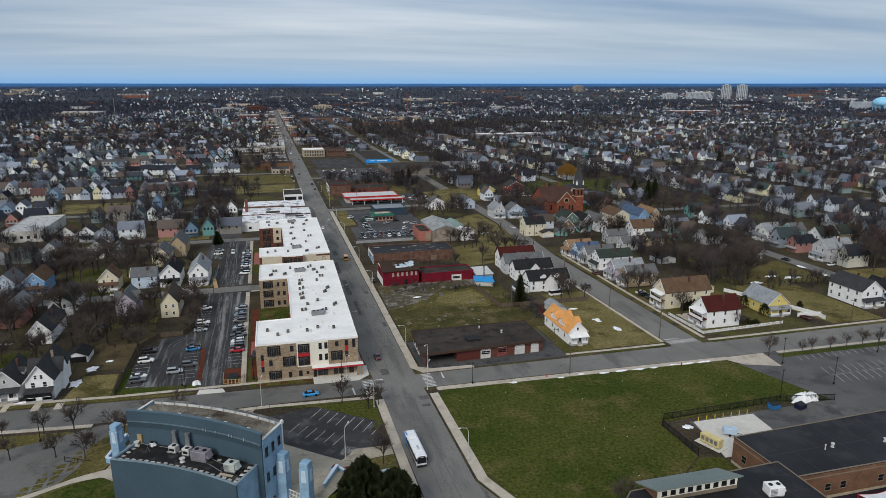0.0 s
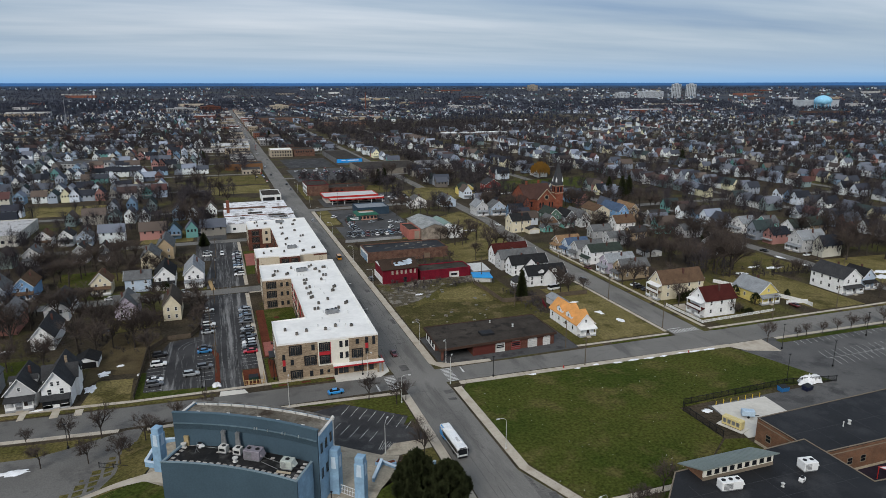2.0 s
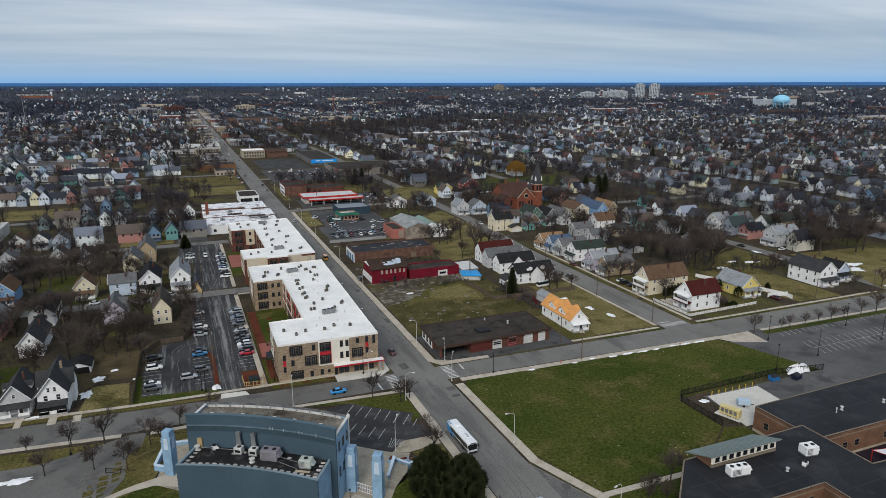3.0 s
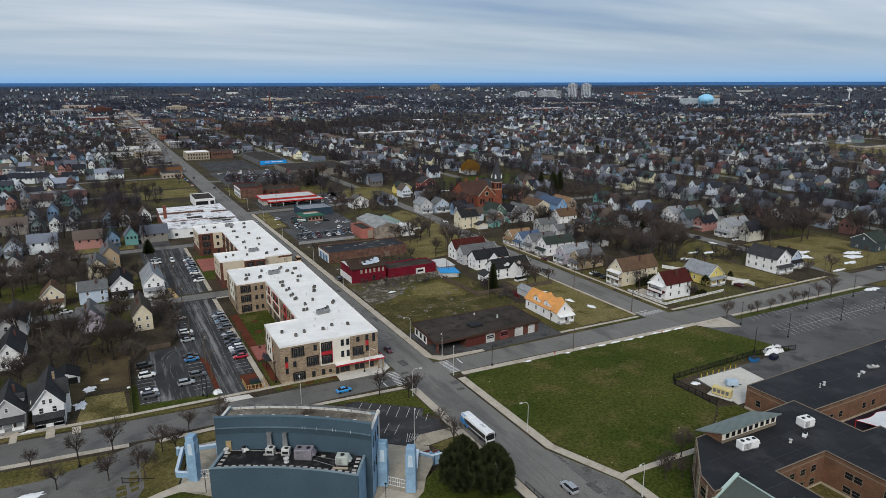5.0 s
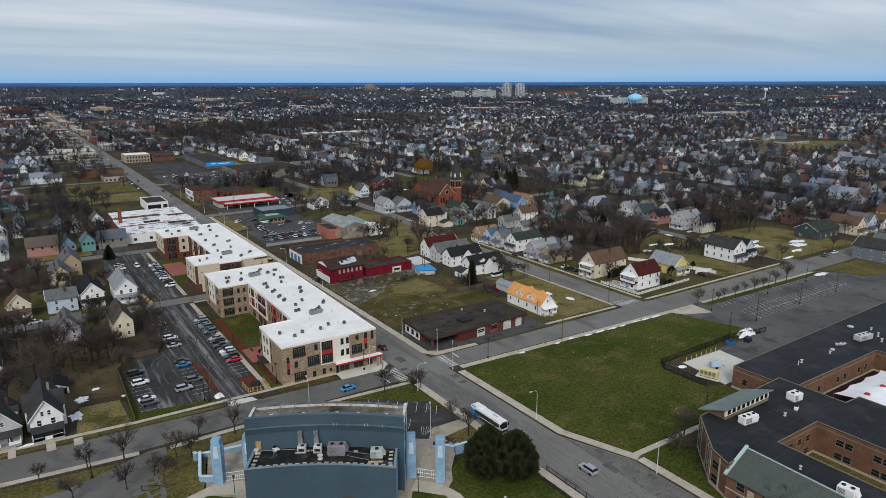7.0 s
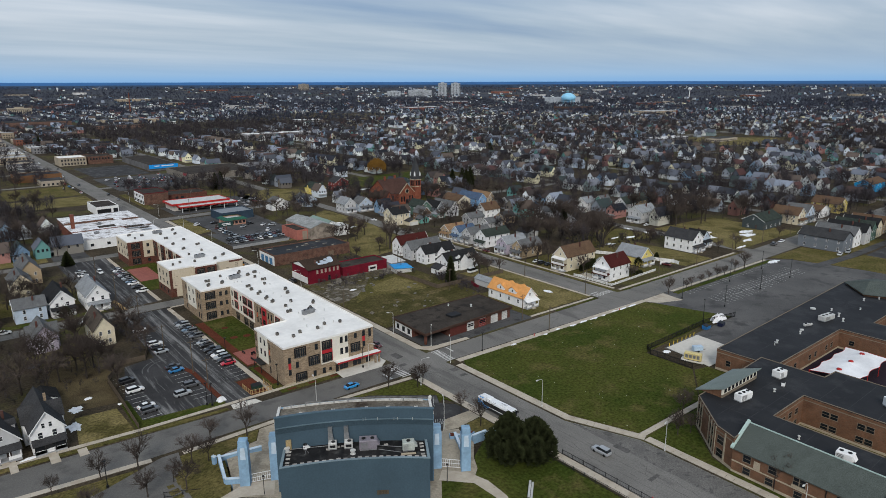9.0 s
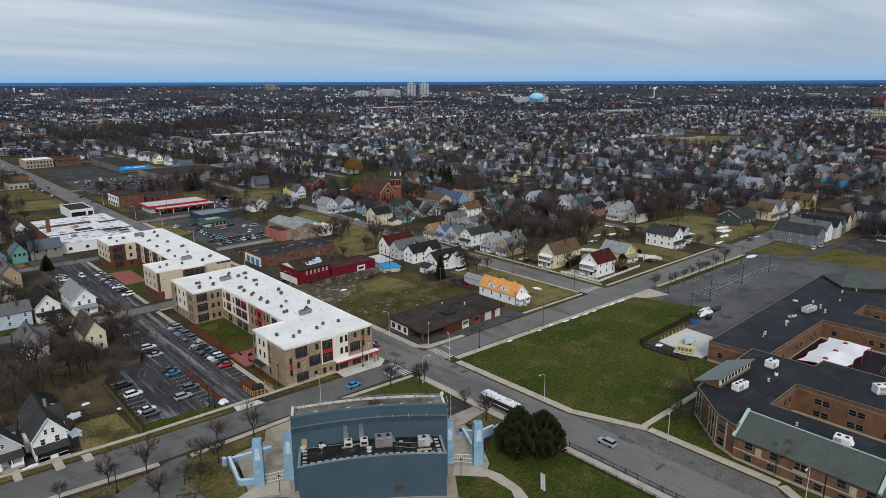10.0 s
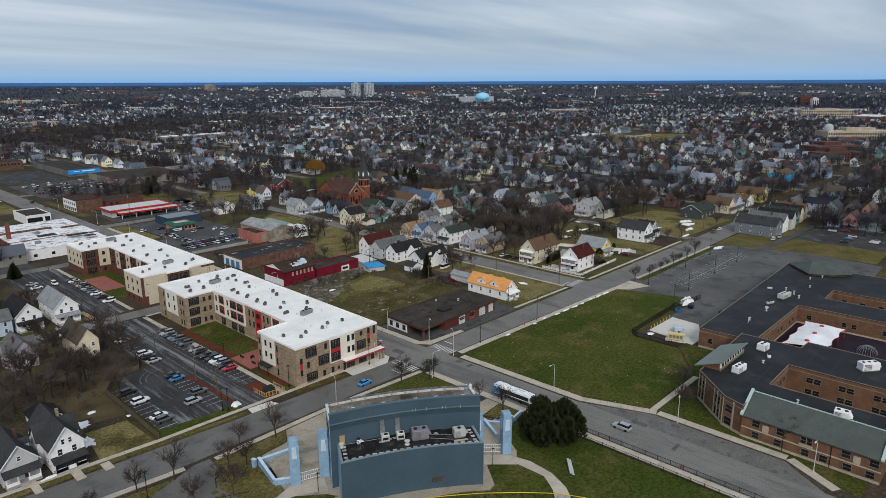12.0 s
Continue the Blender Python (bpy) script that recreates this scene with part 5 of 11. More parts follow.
for z in (8.0, 4.4):
    balcony(apt2, f2b, 1.0, 4.0, z, z + 2.6, out=0.07)
    balcony(apt2, f2b, 5.2, 8.0, z, z + 2.6, out=0.07)
    for u in (1.8, 5.6, 19.6, 23.4, 27.4):
        face_window(apt2, f2, u, z + 0.4, 1.2, 1.7, metal_dark, pane_glass)
for u0, u1 in ((-0.1, 1.0), (8.2, 9.6)):
    panel(apt2, f2, u0, u1, 3.6, 11.5, brick_dark, 0.05, "brick_pier")
f2w = Face(-6.8, 306.4, -6.6, 290.6)
panel(apt2, f2w, 0, 15.8, 0, 3.4, brick_dark, 0.06, "wall_base")
for z in (8.2, 4.8, 1.2):
    for u in (2.6, 7.0, 11.6):
        face_window(apt2, f2w, u, z, 1.0, 1.6, metal_dark, pane_glass, out=0.06 if z < 2 else 0)
f2n = Face(-7.2, 352.4, 4.4, 352.4)
panel(apt2, f2n, -0.02, 11.6, 0, 3.4, brick_dark, 0.06, "wall_base")
panel(apt2, f2n, -0.02, 7.0, 3.4, 11.4, brick_dark, 0.05)
for z in (8.0, 4.4, 0.6):
    balcony(apt2, f2n, 1.8, 5.4, z, z + 2.6, out=0.07)
    face_window(apt2, f2n, 8.6, z + 0.5, 1.2, 1.6, metal_dark, pane_glass, out=0.07)
f2m = Face(-7.4, 371.6, -7.2, 352.4)
panel(apt2, f2m, 0, 19, 0, 3.4, brick_dark, 0.06, "wall_base")
for z in (8.2, 4.8):
    for u in (3, 8, 13, 17):
        face_window(apt2, f2m, u, z, 1.0, 1.6, metal_dark, pane_glass)
f2y = Face(4.4, 352.4, 4.4, 306.4)
for k in range(4):
    panel(apt2, f2y, 2 + 11.5 * k, 7.5 + 11.5 * k, 0, 11.5, brick_dark, 0.4, "brick_bay", 0.5)
    for z in (8.2, 4.6):
        balcony(apt2, f2y, 3 + 11.5 * k, 6.4 + 11.5 * k, z, z + 2.5, out=0.42)
        face_window(apt2, f2y, 9.2 + 11.5 * k, z + 0.4, 1.1, 1.6, metal_dark, pane_glass)
panel(apt2, f2y, 0, 46, 0, 3.2, brick_dark, 0.05, "wall_base")
roof_rows([(-3, 297), (0.6, 299), (6, 297.5), (14, 296), (19, 300), (8, 310), (15, 314), (9, 322), (17, 326), (8, 334), (15, 340), (9, 348), (-2, 358), (2, 362), (10, 360), (16, 356), (18, 366), (-3, 366)], ZA - 0.28, 8)
for x, y in ((10, 303), (10, 364)):
    rooftop_unit(x, y, ZA - 0.3, 4.2, 1.6, 1.5, 8, metal_grey, 3, "grey metal rooftop unit on a white roof")

# stage building with curved walls
stage_m = pose(SO.x, SO.y, 0, 0, 0, S_TURN)
stage = thing("stage_building", "blue stucco stage building with curved walls and a high fly tower", "theatre", (SO.x, SO.y, 0), S_TURN)
R1 = 74.0
Z_TOP, Z_BACK, Z_LOW, Z_DECK = 19.5, 17.95, 12.3, 12.0


def bow(u):
    return R1 * (math.cos(math.asin(u / R1)) - 1)


def arc(u0, u1, off, n=24):
    """Points along the curved wall, u along its chord, off metres to the north-east."""
    return [(u, off + bow(u)) for u in (u0 + (u1 - u0) * i / n for i in range(n + 1))]


def curved(u0, u1, o0, o1, z0, z1, n=24):
    lo, hi = arc(u0, u1, o0, n), arc(u0, u1, o1, n)
    g = Geo()
    k = n + 1
    for z in (z0, z1):
        g.v += [(x, y, z) for x, y in lo] + [(x, y, z) for x, y in hi]
    for i in range(n):
        g.f += [(i, i + 1, 2 * k + i + 1, 2 * k + i), (k + i + 1, k + i, 3 * k + i, 3 * k + i + 1), (2 * k + i, 2 * k + i + 1, 3 * k + i + 1, 3 * k + i), (i + 1, i, k + i, k + i + 1)]
    g.f += [(0, 2 * k, 3 * k, k), (n, k + n, 3 * k + n, 2 * k + n)]
    return g


coping_pale = material("coping_white", (0.60, 0.60, 0.58), 0.7, grain=1.5, amount=0.2, stain=0.3, stain_scale=0.5)
roof_wet = blend_material("roof_black_wet", (0.011, 0.011, 0.012), (0.022, 0.022, 0.023), 0.3, 0.36, 0.66, 0.35, (0.055, 0.055, 0.055), 0.45, 2)
part("low_wall", curved(-14.7, 14.7, -5.45, -5.0, 0, Z_LOW), blue_wall, stage)
part("low_coping", curved(-14.78, 14.78, -5.53, -5.03, Z_LOW, Z_LOW + 0.12), material("coping_blue", (0.20, 0.27, 0.31), 0.6), stage)
for d in (-1, 1):
    part("low_side", Geo().box(d * 14.5 - 0.22, d * 14.5 + 0.22, -6.55, 0.4, 0, Z_LOW), blue_pale, stage)
    part("low_side_coping", Geo().box(d * 14.5 - 0.26, d * 14.5 + 0.26, -6.4, 0.35, Z_LOW, Z_LOW + 0.08), MATS["coping_blue"], stage)
    part("tower_end", Geo().box(d * 16.0 - 0.2, d * 16.0 + 0.2, 0.35, 7.9, 0, Z_BACK), blue_pale, stage)
    part("tower_end_coping", Geo().box(d * 16.0 - 0.28, d * 16.0 + 0.28, 0.5, 7.7, Z_BACK, Z_BACK + 0.12), coping_pale, stage)
part("low_roof", curved(-14.3, 14.3, -5.05, 1.9, Z_DECK - 0.3, Z_DECK), roof_wet, stage, "black wet flat roof")
part("tower_wall", curved(-16.1, 16.1, 1.75, 2.25, 0, Z_TOP - 0.1), blue_wall, stage)
part("tower_coping", curved(-16.25, 16.25, 1.65, 2.35, Z_TOP - 0.1, Z_TOP + 0.04), material("coping_blue_dark", (0.085, 0.14, 0.18), 0.6), stage)
part("tower_ledge", curved(-16.0, 16.0, 1.45, 1.75, 17.05, 17.2), material("coping_blue_grey", (0.12, 0.18, 0.22), 0.6), stage)
part("tower_band", curved(-16.0, 16.0, 1.66, 1.75, 15.8, 17.05), material("blue_stucco_band", (0.042, 0.070, 0.092), 0.8), stage)
part("tower_back", curved(-16.1, 16.1, 9.2, 9.7, 0, Z_BACK - 0.1), blue_pale, stage)
part("tower_back_coping", curved(-16.2, 16.2, 9.35, 9.85, Z_BACK - 0.1, Z_BACK + 0.15), material("coping_soot", (0.17, 0.165, 0.155), 0.9, grain=1.2, amount=0.4, stain=0.4, stain_scale=0.4), stage, "sooty grey roof edge")
part("tower_roof", curved(-15.85, 15.85, 2.2, 9.2, Z_BACK - 0.7, Z_BACK - 0.4), roof_gravel, stage, "brown gravel roof with stains")
edge = part("roof_pipe", curved(-15.2, 14.6, 8.8, 9.0, Z_BACK - 0.4, Z_BACK + 0.05), coping_pale, stage, "white pipe along the roof edge")
for i in range(10):
    u = -13.6 + 3.0 * i
    part("pipe_joint", Geo().box(u - 0.12, u + 0.12, 8.7 + bow(u), 9.1 + bow(u), Z_BACK - 0.3, Z_BACK + 0.13), metal_grey, edge)
for u in (-11.0, -4.5, 2.4, 6.8, 12.6):
    part("roof_bracket", Geo().box(u - 0.35, u + 0.35, 2.3 + bow(u), 2.42 + bow(u), Z_BACK - 0.4, Z_TOP + 0.15), coping_pale, stage)
for u in (1.6, 2.2, 4.6, 8.0, 8.7, 11.8):
    part("ledge_clip", Geo().box(u - 0.03, u + 0.03, 1.4 + bow(u), 1.6 + bow(u), 16.95, 17.5), metal_pale, stage)
for z, vs in ((13.8, (1.5, 3.8, 6.1)), (8.2, (1.5, 3.8))):
    for v in vs:
        window(stage, 16.2, v, z, 90, 0.95, 2.0, metal_dark, pane_glass)
        window(stage, -16.2, v, z, -90, 0.95, 2.0, metal_dark, pane_glass)
part("downpipe", Geo().tube((16.3, 7.4, 3), (16.3, 7.4, Z_BACK), 0.12, 0.12, 8).lathe([(0.35, Z_BACK - 0.1), (0.42, Z_BACK + 0.35), (0.2, Z_BACK + 0.7)], 16.2, 7.6, 10), coping_pale, stage)
part("door", Geo().box(-14.2, -13.1, 1.45 + bow(13.6), 1.85 + bow(13.6), Z_DECK, Z_DECK + 2.2), material("door_buff", (0.36, 0.28, 0.15), 0.7), stage, "buff steel roof door")
part("wall_grille", Geo().box(4.0, 6.4, -5.62 + bow(5.2), -5.4 + bow(5.2), 4.2, 5.1), material("grille_brown", (0.09, 0.075, 0.055), 0.6), stage)
for k in range(3):
    part("grille_bar", Geo().box(4.55 + 0.6 * k, 4.65 + 0.6 * k, -5.68 + bow(5.2), -5.62 + bow(5.2), 4.25, 5.05), metal_dark, stage)
for u in (-4.75, -1.5):
    t = thing("exhaust_unit", "galvanised exhaust fan with a tall duct on a black roof", "exhaust fan", tuple(stage_m @ Vector((u, -0.1, Z_DECK))), S_TURN)
    part("curb", Geo().box(-0.9, 0.9, -0.75, 0.75, 0, 0.2), metal_grey, t)
    part("casing", Geo().bevel_box(-0.85, 0.85, -0.7, 0.7, 0.2, 1.5, 0.08), metal_pale, t)
    part("fan", Geo().lathe([(0.42, 1.5), (0.42, 1.58), (0.05, 1.6)], 0.15, -0.1), metal_dark, t)
    part("duct", Geo().add([(-0.95, 0.7, 0.9), (0.25, 0.7, 0.9), (0.25, 0.95, 0.9), (-0.95, 0.95, 0.9), (-0.85, 0.75, 3.6), (-0.05, 0.75, 3.6), (-0.05, 1.1, 3.6), (-0.85, 1.1, 3.6)], [(0, 1, 5, 4), (1, 2, 6, 5), (2, 3, 7, 6), (3, 0, 4, 7)]).box(-0.9, 0.0, 0.7, 1.3, 3.6, 4.2), metal_grey, t)
    part("louvre", Geo().box(-0.6, 0.6, -0.74, -0.7, 0.45, 1.0), metal_dark, t)
rooftop_unit(*(stage_m @ Vector((2.5, -0.9, Z_DECK))), 3.6, 2.2, 2.2, S_TURN, material("unit_mauve", (0.27, 0.25, 0.29), 0.5, 0.2), 2, "large mauve-grey air handling unit on a black roof")
rooftop_unit(*(stage_m @ Vector((10.7, -2.4, Z_DECK))), 2.5, 1.9, 1.9, S_TURN, material("unit_green_grey", (0.42, 0.46, 0.43), 0.55, 0.1), 1)
for u, v in ((-13.9, -0.4), (-0.6, -2.8)):
    x, y, z = stage_m @ Vector((u, v, Z_DECK))
    vent_pipe(x, y, z, 0.75, 0.36)
x, y, z = stage_m @ Vector((-10.3, 0.0, Z_DECK))
rooftop_unit(x, y, z, 0.8, 0.7, 1.1, S_TURN, white_paint, 1, "small white condenser on a black roof")
dish = thing("roof_antenna", "thin tripod aerial on a black roof", "aerial", tuple(stage_m @ Vector((-10.0, -1.6, Z_DECK))), S_TURN)
for a in (0, 120, 240):
    part("leg", Geo().tube((0.5 * math.cos(radians(a)), 0.5 * math.sin(radians(a)), 0), (0, 0, 1.0), 0.03, 0.03, 5), metal_grey, dish)
part("mast", Geo().tube((0, 0, 0.9), (0, 0, 2.3), 0.03, 0.03, 5), metal_grey, dish)
for ax, ay, bx, by in ((4.4, -0.3, 9.4, -1.6), (-14.0, 0.2, -5.6, 0.7), (4.6, -1.9, 9.2, -3.6)):
    p, q = stage_m @ Vector((ax, ay, Z_DECK + 0.12)), stage_m @ Vector((bx, by, Z_DECK + 0.12))
    tagged(Geo().tube(p, q, 0.06, 0.06, 6).obj("roof_conduit", metal_grey), "thin metal conduit lying on a black roof", "conduit", "roof conduits")
tagged(Geo().box(-1.5, 1.5, -0.3, 0.3, 0.02, 0.12).moved(stage_m @ pose(10.6, -4.2, Z_DECK)).obj("roof_plank", stone_band), "pale plank lying on a black roof", "plank")
paver_me = Geo().bevel_box(-0.42, 0.42, -0.3, 0.3, 0, 0.09, 0.02).mesh("roof_paver", material("paver_grey", (0.42, 0.405, 0.385), 0.9, rand=0.3))
rng = random.Random(3)
PAVERS = [(u, -4.35 + bow(u) + rng.uniform(-0.15, 0.15)) for u in np.linspace(-13.4, 13.6, 20)] + [(s_ * 13.5, v) for v in (-4.6, -3.2, -1.8, -0.6) for s_ in (-1, 1)]
PAVERS += [(rng.uniform(-12, 9), rng.uniform(-0.6, 0.4)) for i in range(8)]
for i, (u, v) in enumerate(PAVERS):
    ob = new("roof_paver", paver_me)
    ob.matrix_basis = stage_m @ pose(u, v, Z_DECK, 0, 0, 8 * math.sin(i * 3.1))
    tagged(ob, "loose square concrete paver lying on a black roof", "paver", "pavers on the roof")


def pylon(x, y, turn, h=11.4, w=2.0):
    t = thing("pylon", "tall pale blue concrete pylon with a white inset top", "pylon", (x, y, mound(x, y)), turn, "pylons round the stage")
    part("shaft", Geo().bevel_box(-w / 2, w / 2, -w / 2, w / 2, 0, h - 1.4, 0.05), blue_pale, t)
    part("cap", Geo().bevel_box(-w / 2 + 0.12, w / 2 - 0.12, -w / 2 + 0.12, w / 2 - 0.12, h - 1.4, h, 0.1), blue_pale, t)
    g = Geo()
    for s, a in ((-1, 0), (1, 0)):
        g.add([(-0.55, s * (w / 2 + 0.03), h - 4.2), (0.55, s * (w / 2 + 0.03), h - 4.2), (0.42, s * (w / 2 + 0.03), h - 1.5), (-0.42, s * (w / 2 + 0.03), h - 1.5)], [(0, 1, 2, 3) if s < 0 else (3, 2, 1, 0)])
        g.add([(s * (w / 2 + 0.03), -0.55, h - 4.2), (s * (w / 2 + 0.03), 0.55, h - 4.2), (s * (w / 2 + 0.03), 0.42, h - 1.5), (s * (w / 2 + 0.03), -0.42, h - 1.5)], [(0, 1, 2, 3) if s > 0 else (3, 2, 1, 0)])
    part("inset", g, blue_white, t, "white painted inset")
    return t


pylon(3.3, 119.1, S_TURN, 10.3, 2.1)
pylon(-1.0, 123.9, S_TURN, 10.2, 2.1)
pylon(-36.3, 144.4, S_TURN, 10.6, 2.1)
pylon(-30.3, 142.4, S_TURN, 10.6, 2.1)


def low_wall(ax, ay, bx, by, h=1.3, t=0.5):
    f = Face(ax, ay, bx, by)
    ob = thing("garden_wall", "low pale blue concrete wall with a coping", "wall", (ax, ay, mound(ax, ay)), f.turn)
    part("body", Geo().box(0, f.l, -t / 2, t / 2, -1.6, h), blue_pale, ob)
    part("coping", Geo().box(-0.05, f.l + 0.05, -t / 2 - 0.08, t / 2 + 0.08, h, h + 0.15), blue_white, ob)
    return ob


low_wall(7.0, 124.6, 10.5, 131.3, 0.9)
low_wall(10.7, 131.5, 13.2, 128.2, 0.9, 0.4)
low_wall(13.4, 128.1, 17.4, 127.8, 0.8, 0.4)
low_wall(17.6, 127.9, 22.4, 128.6, 0.8, 0.4)
low_wall(-37.0, 145.2, -39.7, 147.0, 1.3)
low_wall(-39.7, 147.3, -37.4, 157.0, 1.3)
low_wall(-37.1, 157.1, -28.0, 155.4, 1.2)
low_wall(-38.6, 157.4, -38.0, 157.6, 1.9, 1.0)
for ax, ay, bx, by in ((-0.2, 123.0, 2.6, 119.9), (-35.3, 144.1, -31.3, 142.7)):
    f = Face(ax, ay, bx, by)
    gt = thing("gate", "white metal bar gate between two pylons", "gate", (ax, ay, mound(ax, ay)), f.turn)
    part("gate_frame", Geo().box(0, f.l, -0.04, 0.04, 0.15, 0.25).box(0, f.l, -0.04, 0.04, 2.0, 2.1).box(0, f.l, -0.04, 0.04, 1.1, 1.18), white_paint, gt)
    for i in range(11):
        part("bar", Geo().box(f.l * i / 10 - 0.03, f.l * i / 10 + 0.03, -0.03, 0.03, 0.25, 2.0), white_paint, gt)

# school
ZS, ZN = 8.0, 6.6
school = thing("school", "two-storey orange brick school with stone bands and dark flat roofs", "school")
w_plan = [(57.5, 40), (68.8, 40), (68.8, 59.6), (68.8, 82.8), (85.0, 82.8), (85.0, 59.6), (85.0, 40), (106.5, 40), (106.5, 83.6), (100.4, 84.0), (100.4, 101.0), (64.6, 99.7), (54.0, 89.0), (52.8, 86.0), (51.8, 83.7), (58.2, 83.7)]
n_plan = [(100.4, 97.0), (146.0, 96.8), (146, 40), (161, 40), (161, 92.0), (173.5, 92.0), (173.5, 40), (204, 40), (206, 117.0), (100.0, 114.0)]
part("wall", Geo().prism(w_plan, 0, ZS - 0.2), brick_orange, school)
part("roof", Geo().prism(w_plan, ZS - 0.2, ZS), roof_black, school, "dark membrane roof")
part("wall", Geo().prism(n_plan, 0, ZN - 0.2), brick_orange, school)
part("roof", Geo().prism(n_plan, ZN - 0.2, ZN), roof_black, school, "dark membrane roof")
part("court_floor", Geo().prism(rect(68.8, 85.0, 40, 82.8), 0, 0.12), grass_olive, school)
for plan, z in ((w_plan, ZS), (n_plan, ZN)):
    for i in range(len(plan)):
        f = Face(*plan[i], *plan[(i + 1) % len(plan)])
        if f.a.y < 41 and plan[(i + 1) % len(plan)][1] < 41:
            continue
        part("roof_edge", Geo().box(-0.08, f.l + 0.08, -0.06, 0.2, z, z + 0.12).moved(f.m), tan_trim, school)
        part("stone_band", Geo().box(0, f.l, -0.05, 0.1, z - 1.15, z - 0.9).moved(f.m), tan_trim, school)
        part("stone_band", Geo().box(0, f.l, -0.05, 0.1, 0.0, 0.7).moved(f.m), stone_band, school)
# window rows: courts and street side
def window_row(face, us, zs, w, h, out=0.02):
    for z in zs:
        for u in us:
            face_window(school, face, u, z, w, h, tan_trim, black_glass, True, out)


window_row(Face(68.8, 82.8, 85.0, 82.8), (1.5, 4.6, 8.2, 11.8), (4.2, 1.0), 1.8, 1.6)
for u in (4.6, 12.5, 20.5, 28.5, 36):
    window_row(Face(85.0, 82.8, 85.0, 40), (u, u + 1.95), (4.3, 1.0), 1.8, 1.6)
for u in (9, 13, 23, 27, 35, 39):
    window_row(Face(100.4, 97.0, 146.0, 96.8), (u,), (2.0,), 1.6, 1.7)
for u in (3, 14, 17, 26, 29, 40):
    window_row(Face(146.0, 96.8, 146.0, 40), (u,), (2.0,), 1.6, 1.7)
for u in (3, 9, 15, 22, 28, 34, 40):
    window_row(Face(173.5, 92.0, 173.5, 40), (u,), (2.0,), 2.0, 1.8)
fa = Face(64.6, 99.7, 54.0, 89.0)
for u in (0.9, 2.6, 10.4, 12.0):
    window_row(fa, (u,), (4.2, 0.9), 1.1, 2.3)
for u in (0.3, 2.2, 4.0, 9.6, 11.4, 13.2, 14.6):
    panel(school, fa, u, u + 0.35, 0, ZS - 0.3, stone_band, 0.12, "stone_pier")
fb = Face(54.0, 89.0, 52.8, 86.0)
window_row(fb, (0.5,), (4.2, 0.9), 2.2, 2.1)
panel(school, fb, 2.8, 3.2, 0, ZS - 0.3, stone_band, 0.12, "stone_pier")
window_row(Face(100.0, 114.0, 100.4, 101), (3.0, 8.0), (2.0,), 1.5, 1.8)
window_row(Face(206, 117, 100, 114), (8, 14, 24, 38, 52, 66, 80), (1.8,), 1.8, 1.8)
# hall on the street with a slate roof
hall_f = Face(51.45, 83.6, 50.85, 54.2)
part("hall_wall", Geo().prism([(50.9, 54.2), (58, 54.2), (58.6, 83.6), (51.5, 83.6)], 0, 6.0), brick_orange, school)
part("hall_gable", Geo().add([(50.9, 54.2, 6), (58, 54.2, 6), (57.3, 54.2, 9.6), (51.5, 83.6, 6), (58.6, 83.6, 6), (57.9, 83.6, 9.6)], [(0, 1, 2), (4, 3, 5), (1, 4, 5, 2)]), brick_orange, school)
part("hall_roof", Geo().add([(50.4, 54.2, 5.75), (57.3, 54.2, 9.65), (57.9, 83.6, 9.65), (51.0, 83.6, 5.75), (50.4, 54.2, 5.95), (57.3, 54.2, 9.85), (57.9, 83.6, 9.85), (51.0, 83.6, 5.95)], [(4, 7, 6, 5), (0, 1, 2, 3), (0, 3, 7, 4), (0, 4, 5, 1), (2, 6, 7, 3), (1, 5, 6, 2)]), slate_green, school, "green-grey slate roof")
for y in (53.9, 83.3):
    x0 = 50.3 + (y - 53.9) * 0.0204
    part("hall_coping", Geo().add([(x0, y, 5.9), (x0, y + 0.7, 5.9), (x0 + 7.1, y + 0.7, 10.1), (x0 + 7.1, y, 10.1), (x0, y, 6.3), (x0, y + 0.7, 6.3), (x0 + 7.1, y + 0.7, 10.45), (x0 + 7.1, y, 10.45)], [(4, 7, 6, 5), (0, 4, 5, 1), (0, 3, 7, 4), (1, 5, 6, 2), (3, 2, 6, 7)]), copper_pale, school)
part("hall_ridge", Geo().box(0, 29.4, -0.12, 0.12, 9.8, 10.0).moved(pose(57.3, 54.2, 0, 0, 0, 88.8)), copper_pale, school)
for u in (2.4, 8.0, 21.6, 27.0):
    window_row(hall_f, (u,), (3.7,), 1.9, 1.8)
for u in (2.6, 7.6, 13.6, 17.4, 22.2, 26.6):
    window_row(hall_f, (u,), (0.8,), 1.8, 1.7)
window_row(hall_f, (13.2, 14.5), (3.7,), 1.3, 1.8)
panel(school, hall_f, 0, hall_f.l, 2.75, 3.05, stone_band, 0.05, "stone_band")
panel(school, hall_f, 0, hall_f.l, 0, 0.6, stone_band, 0.06, "stone_band")
for u in (4.9, 13.0, 24.0):
    panel(school, hall_f, u, u + (2.9 if u == 13 else 1.4), 3.15, 3.6 if u == 13 else 4.9, stone_band, 0.07, "stone_relief")
for u in (9.6, 19.6):
    panel(school, hall_f, u, u + 0.14, 0, 5.8, metal_dark, 0.12, "downpipe", 0.12)
# clerestory with a sloping metal roof
part("clerestory_front", Geo().box(67.9, 85.6, 95.3, 95.6, ZS, 10.6), panel_cream, school)
part("clerestory_base", Geo().box(67.85, 85.65, 95.22, 95.6, ZS, ZS + 0.75), tan_trim, school)
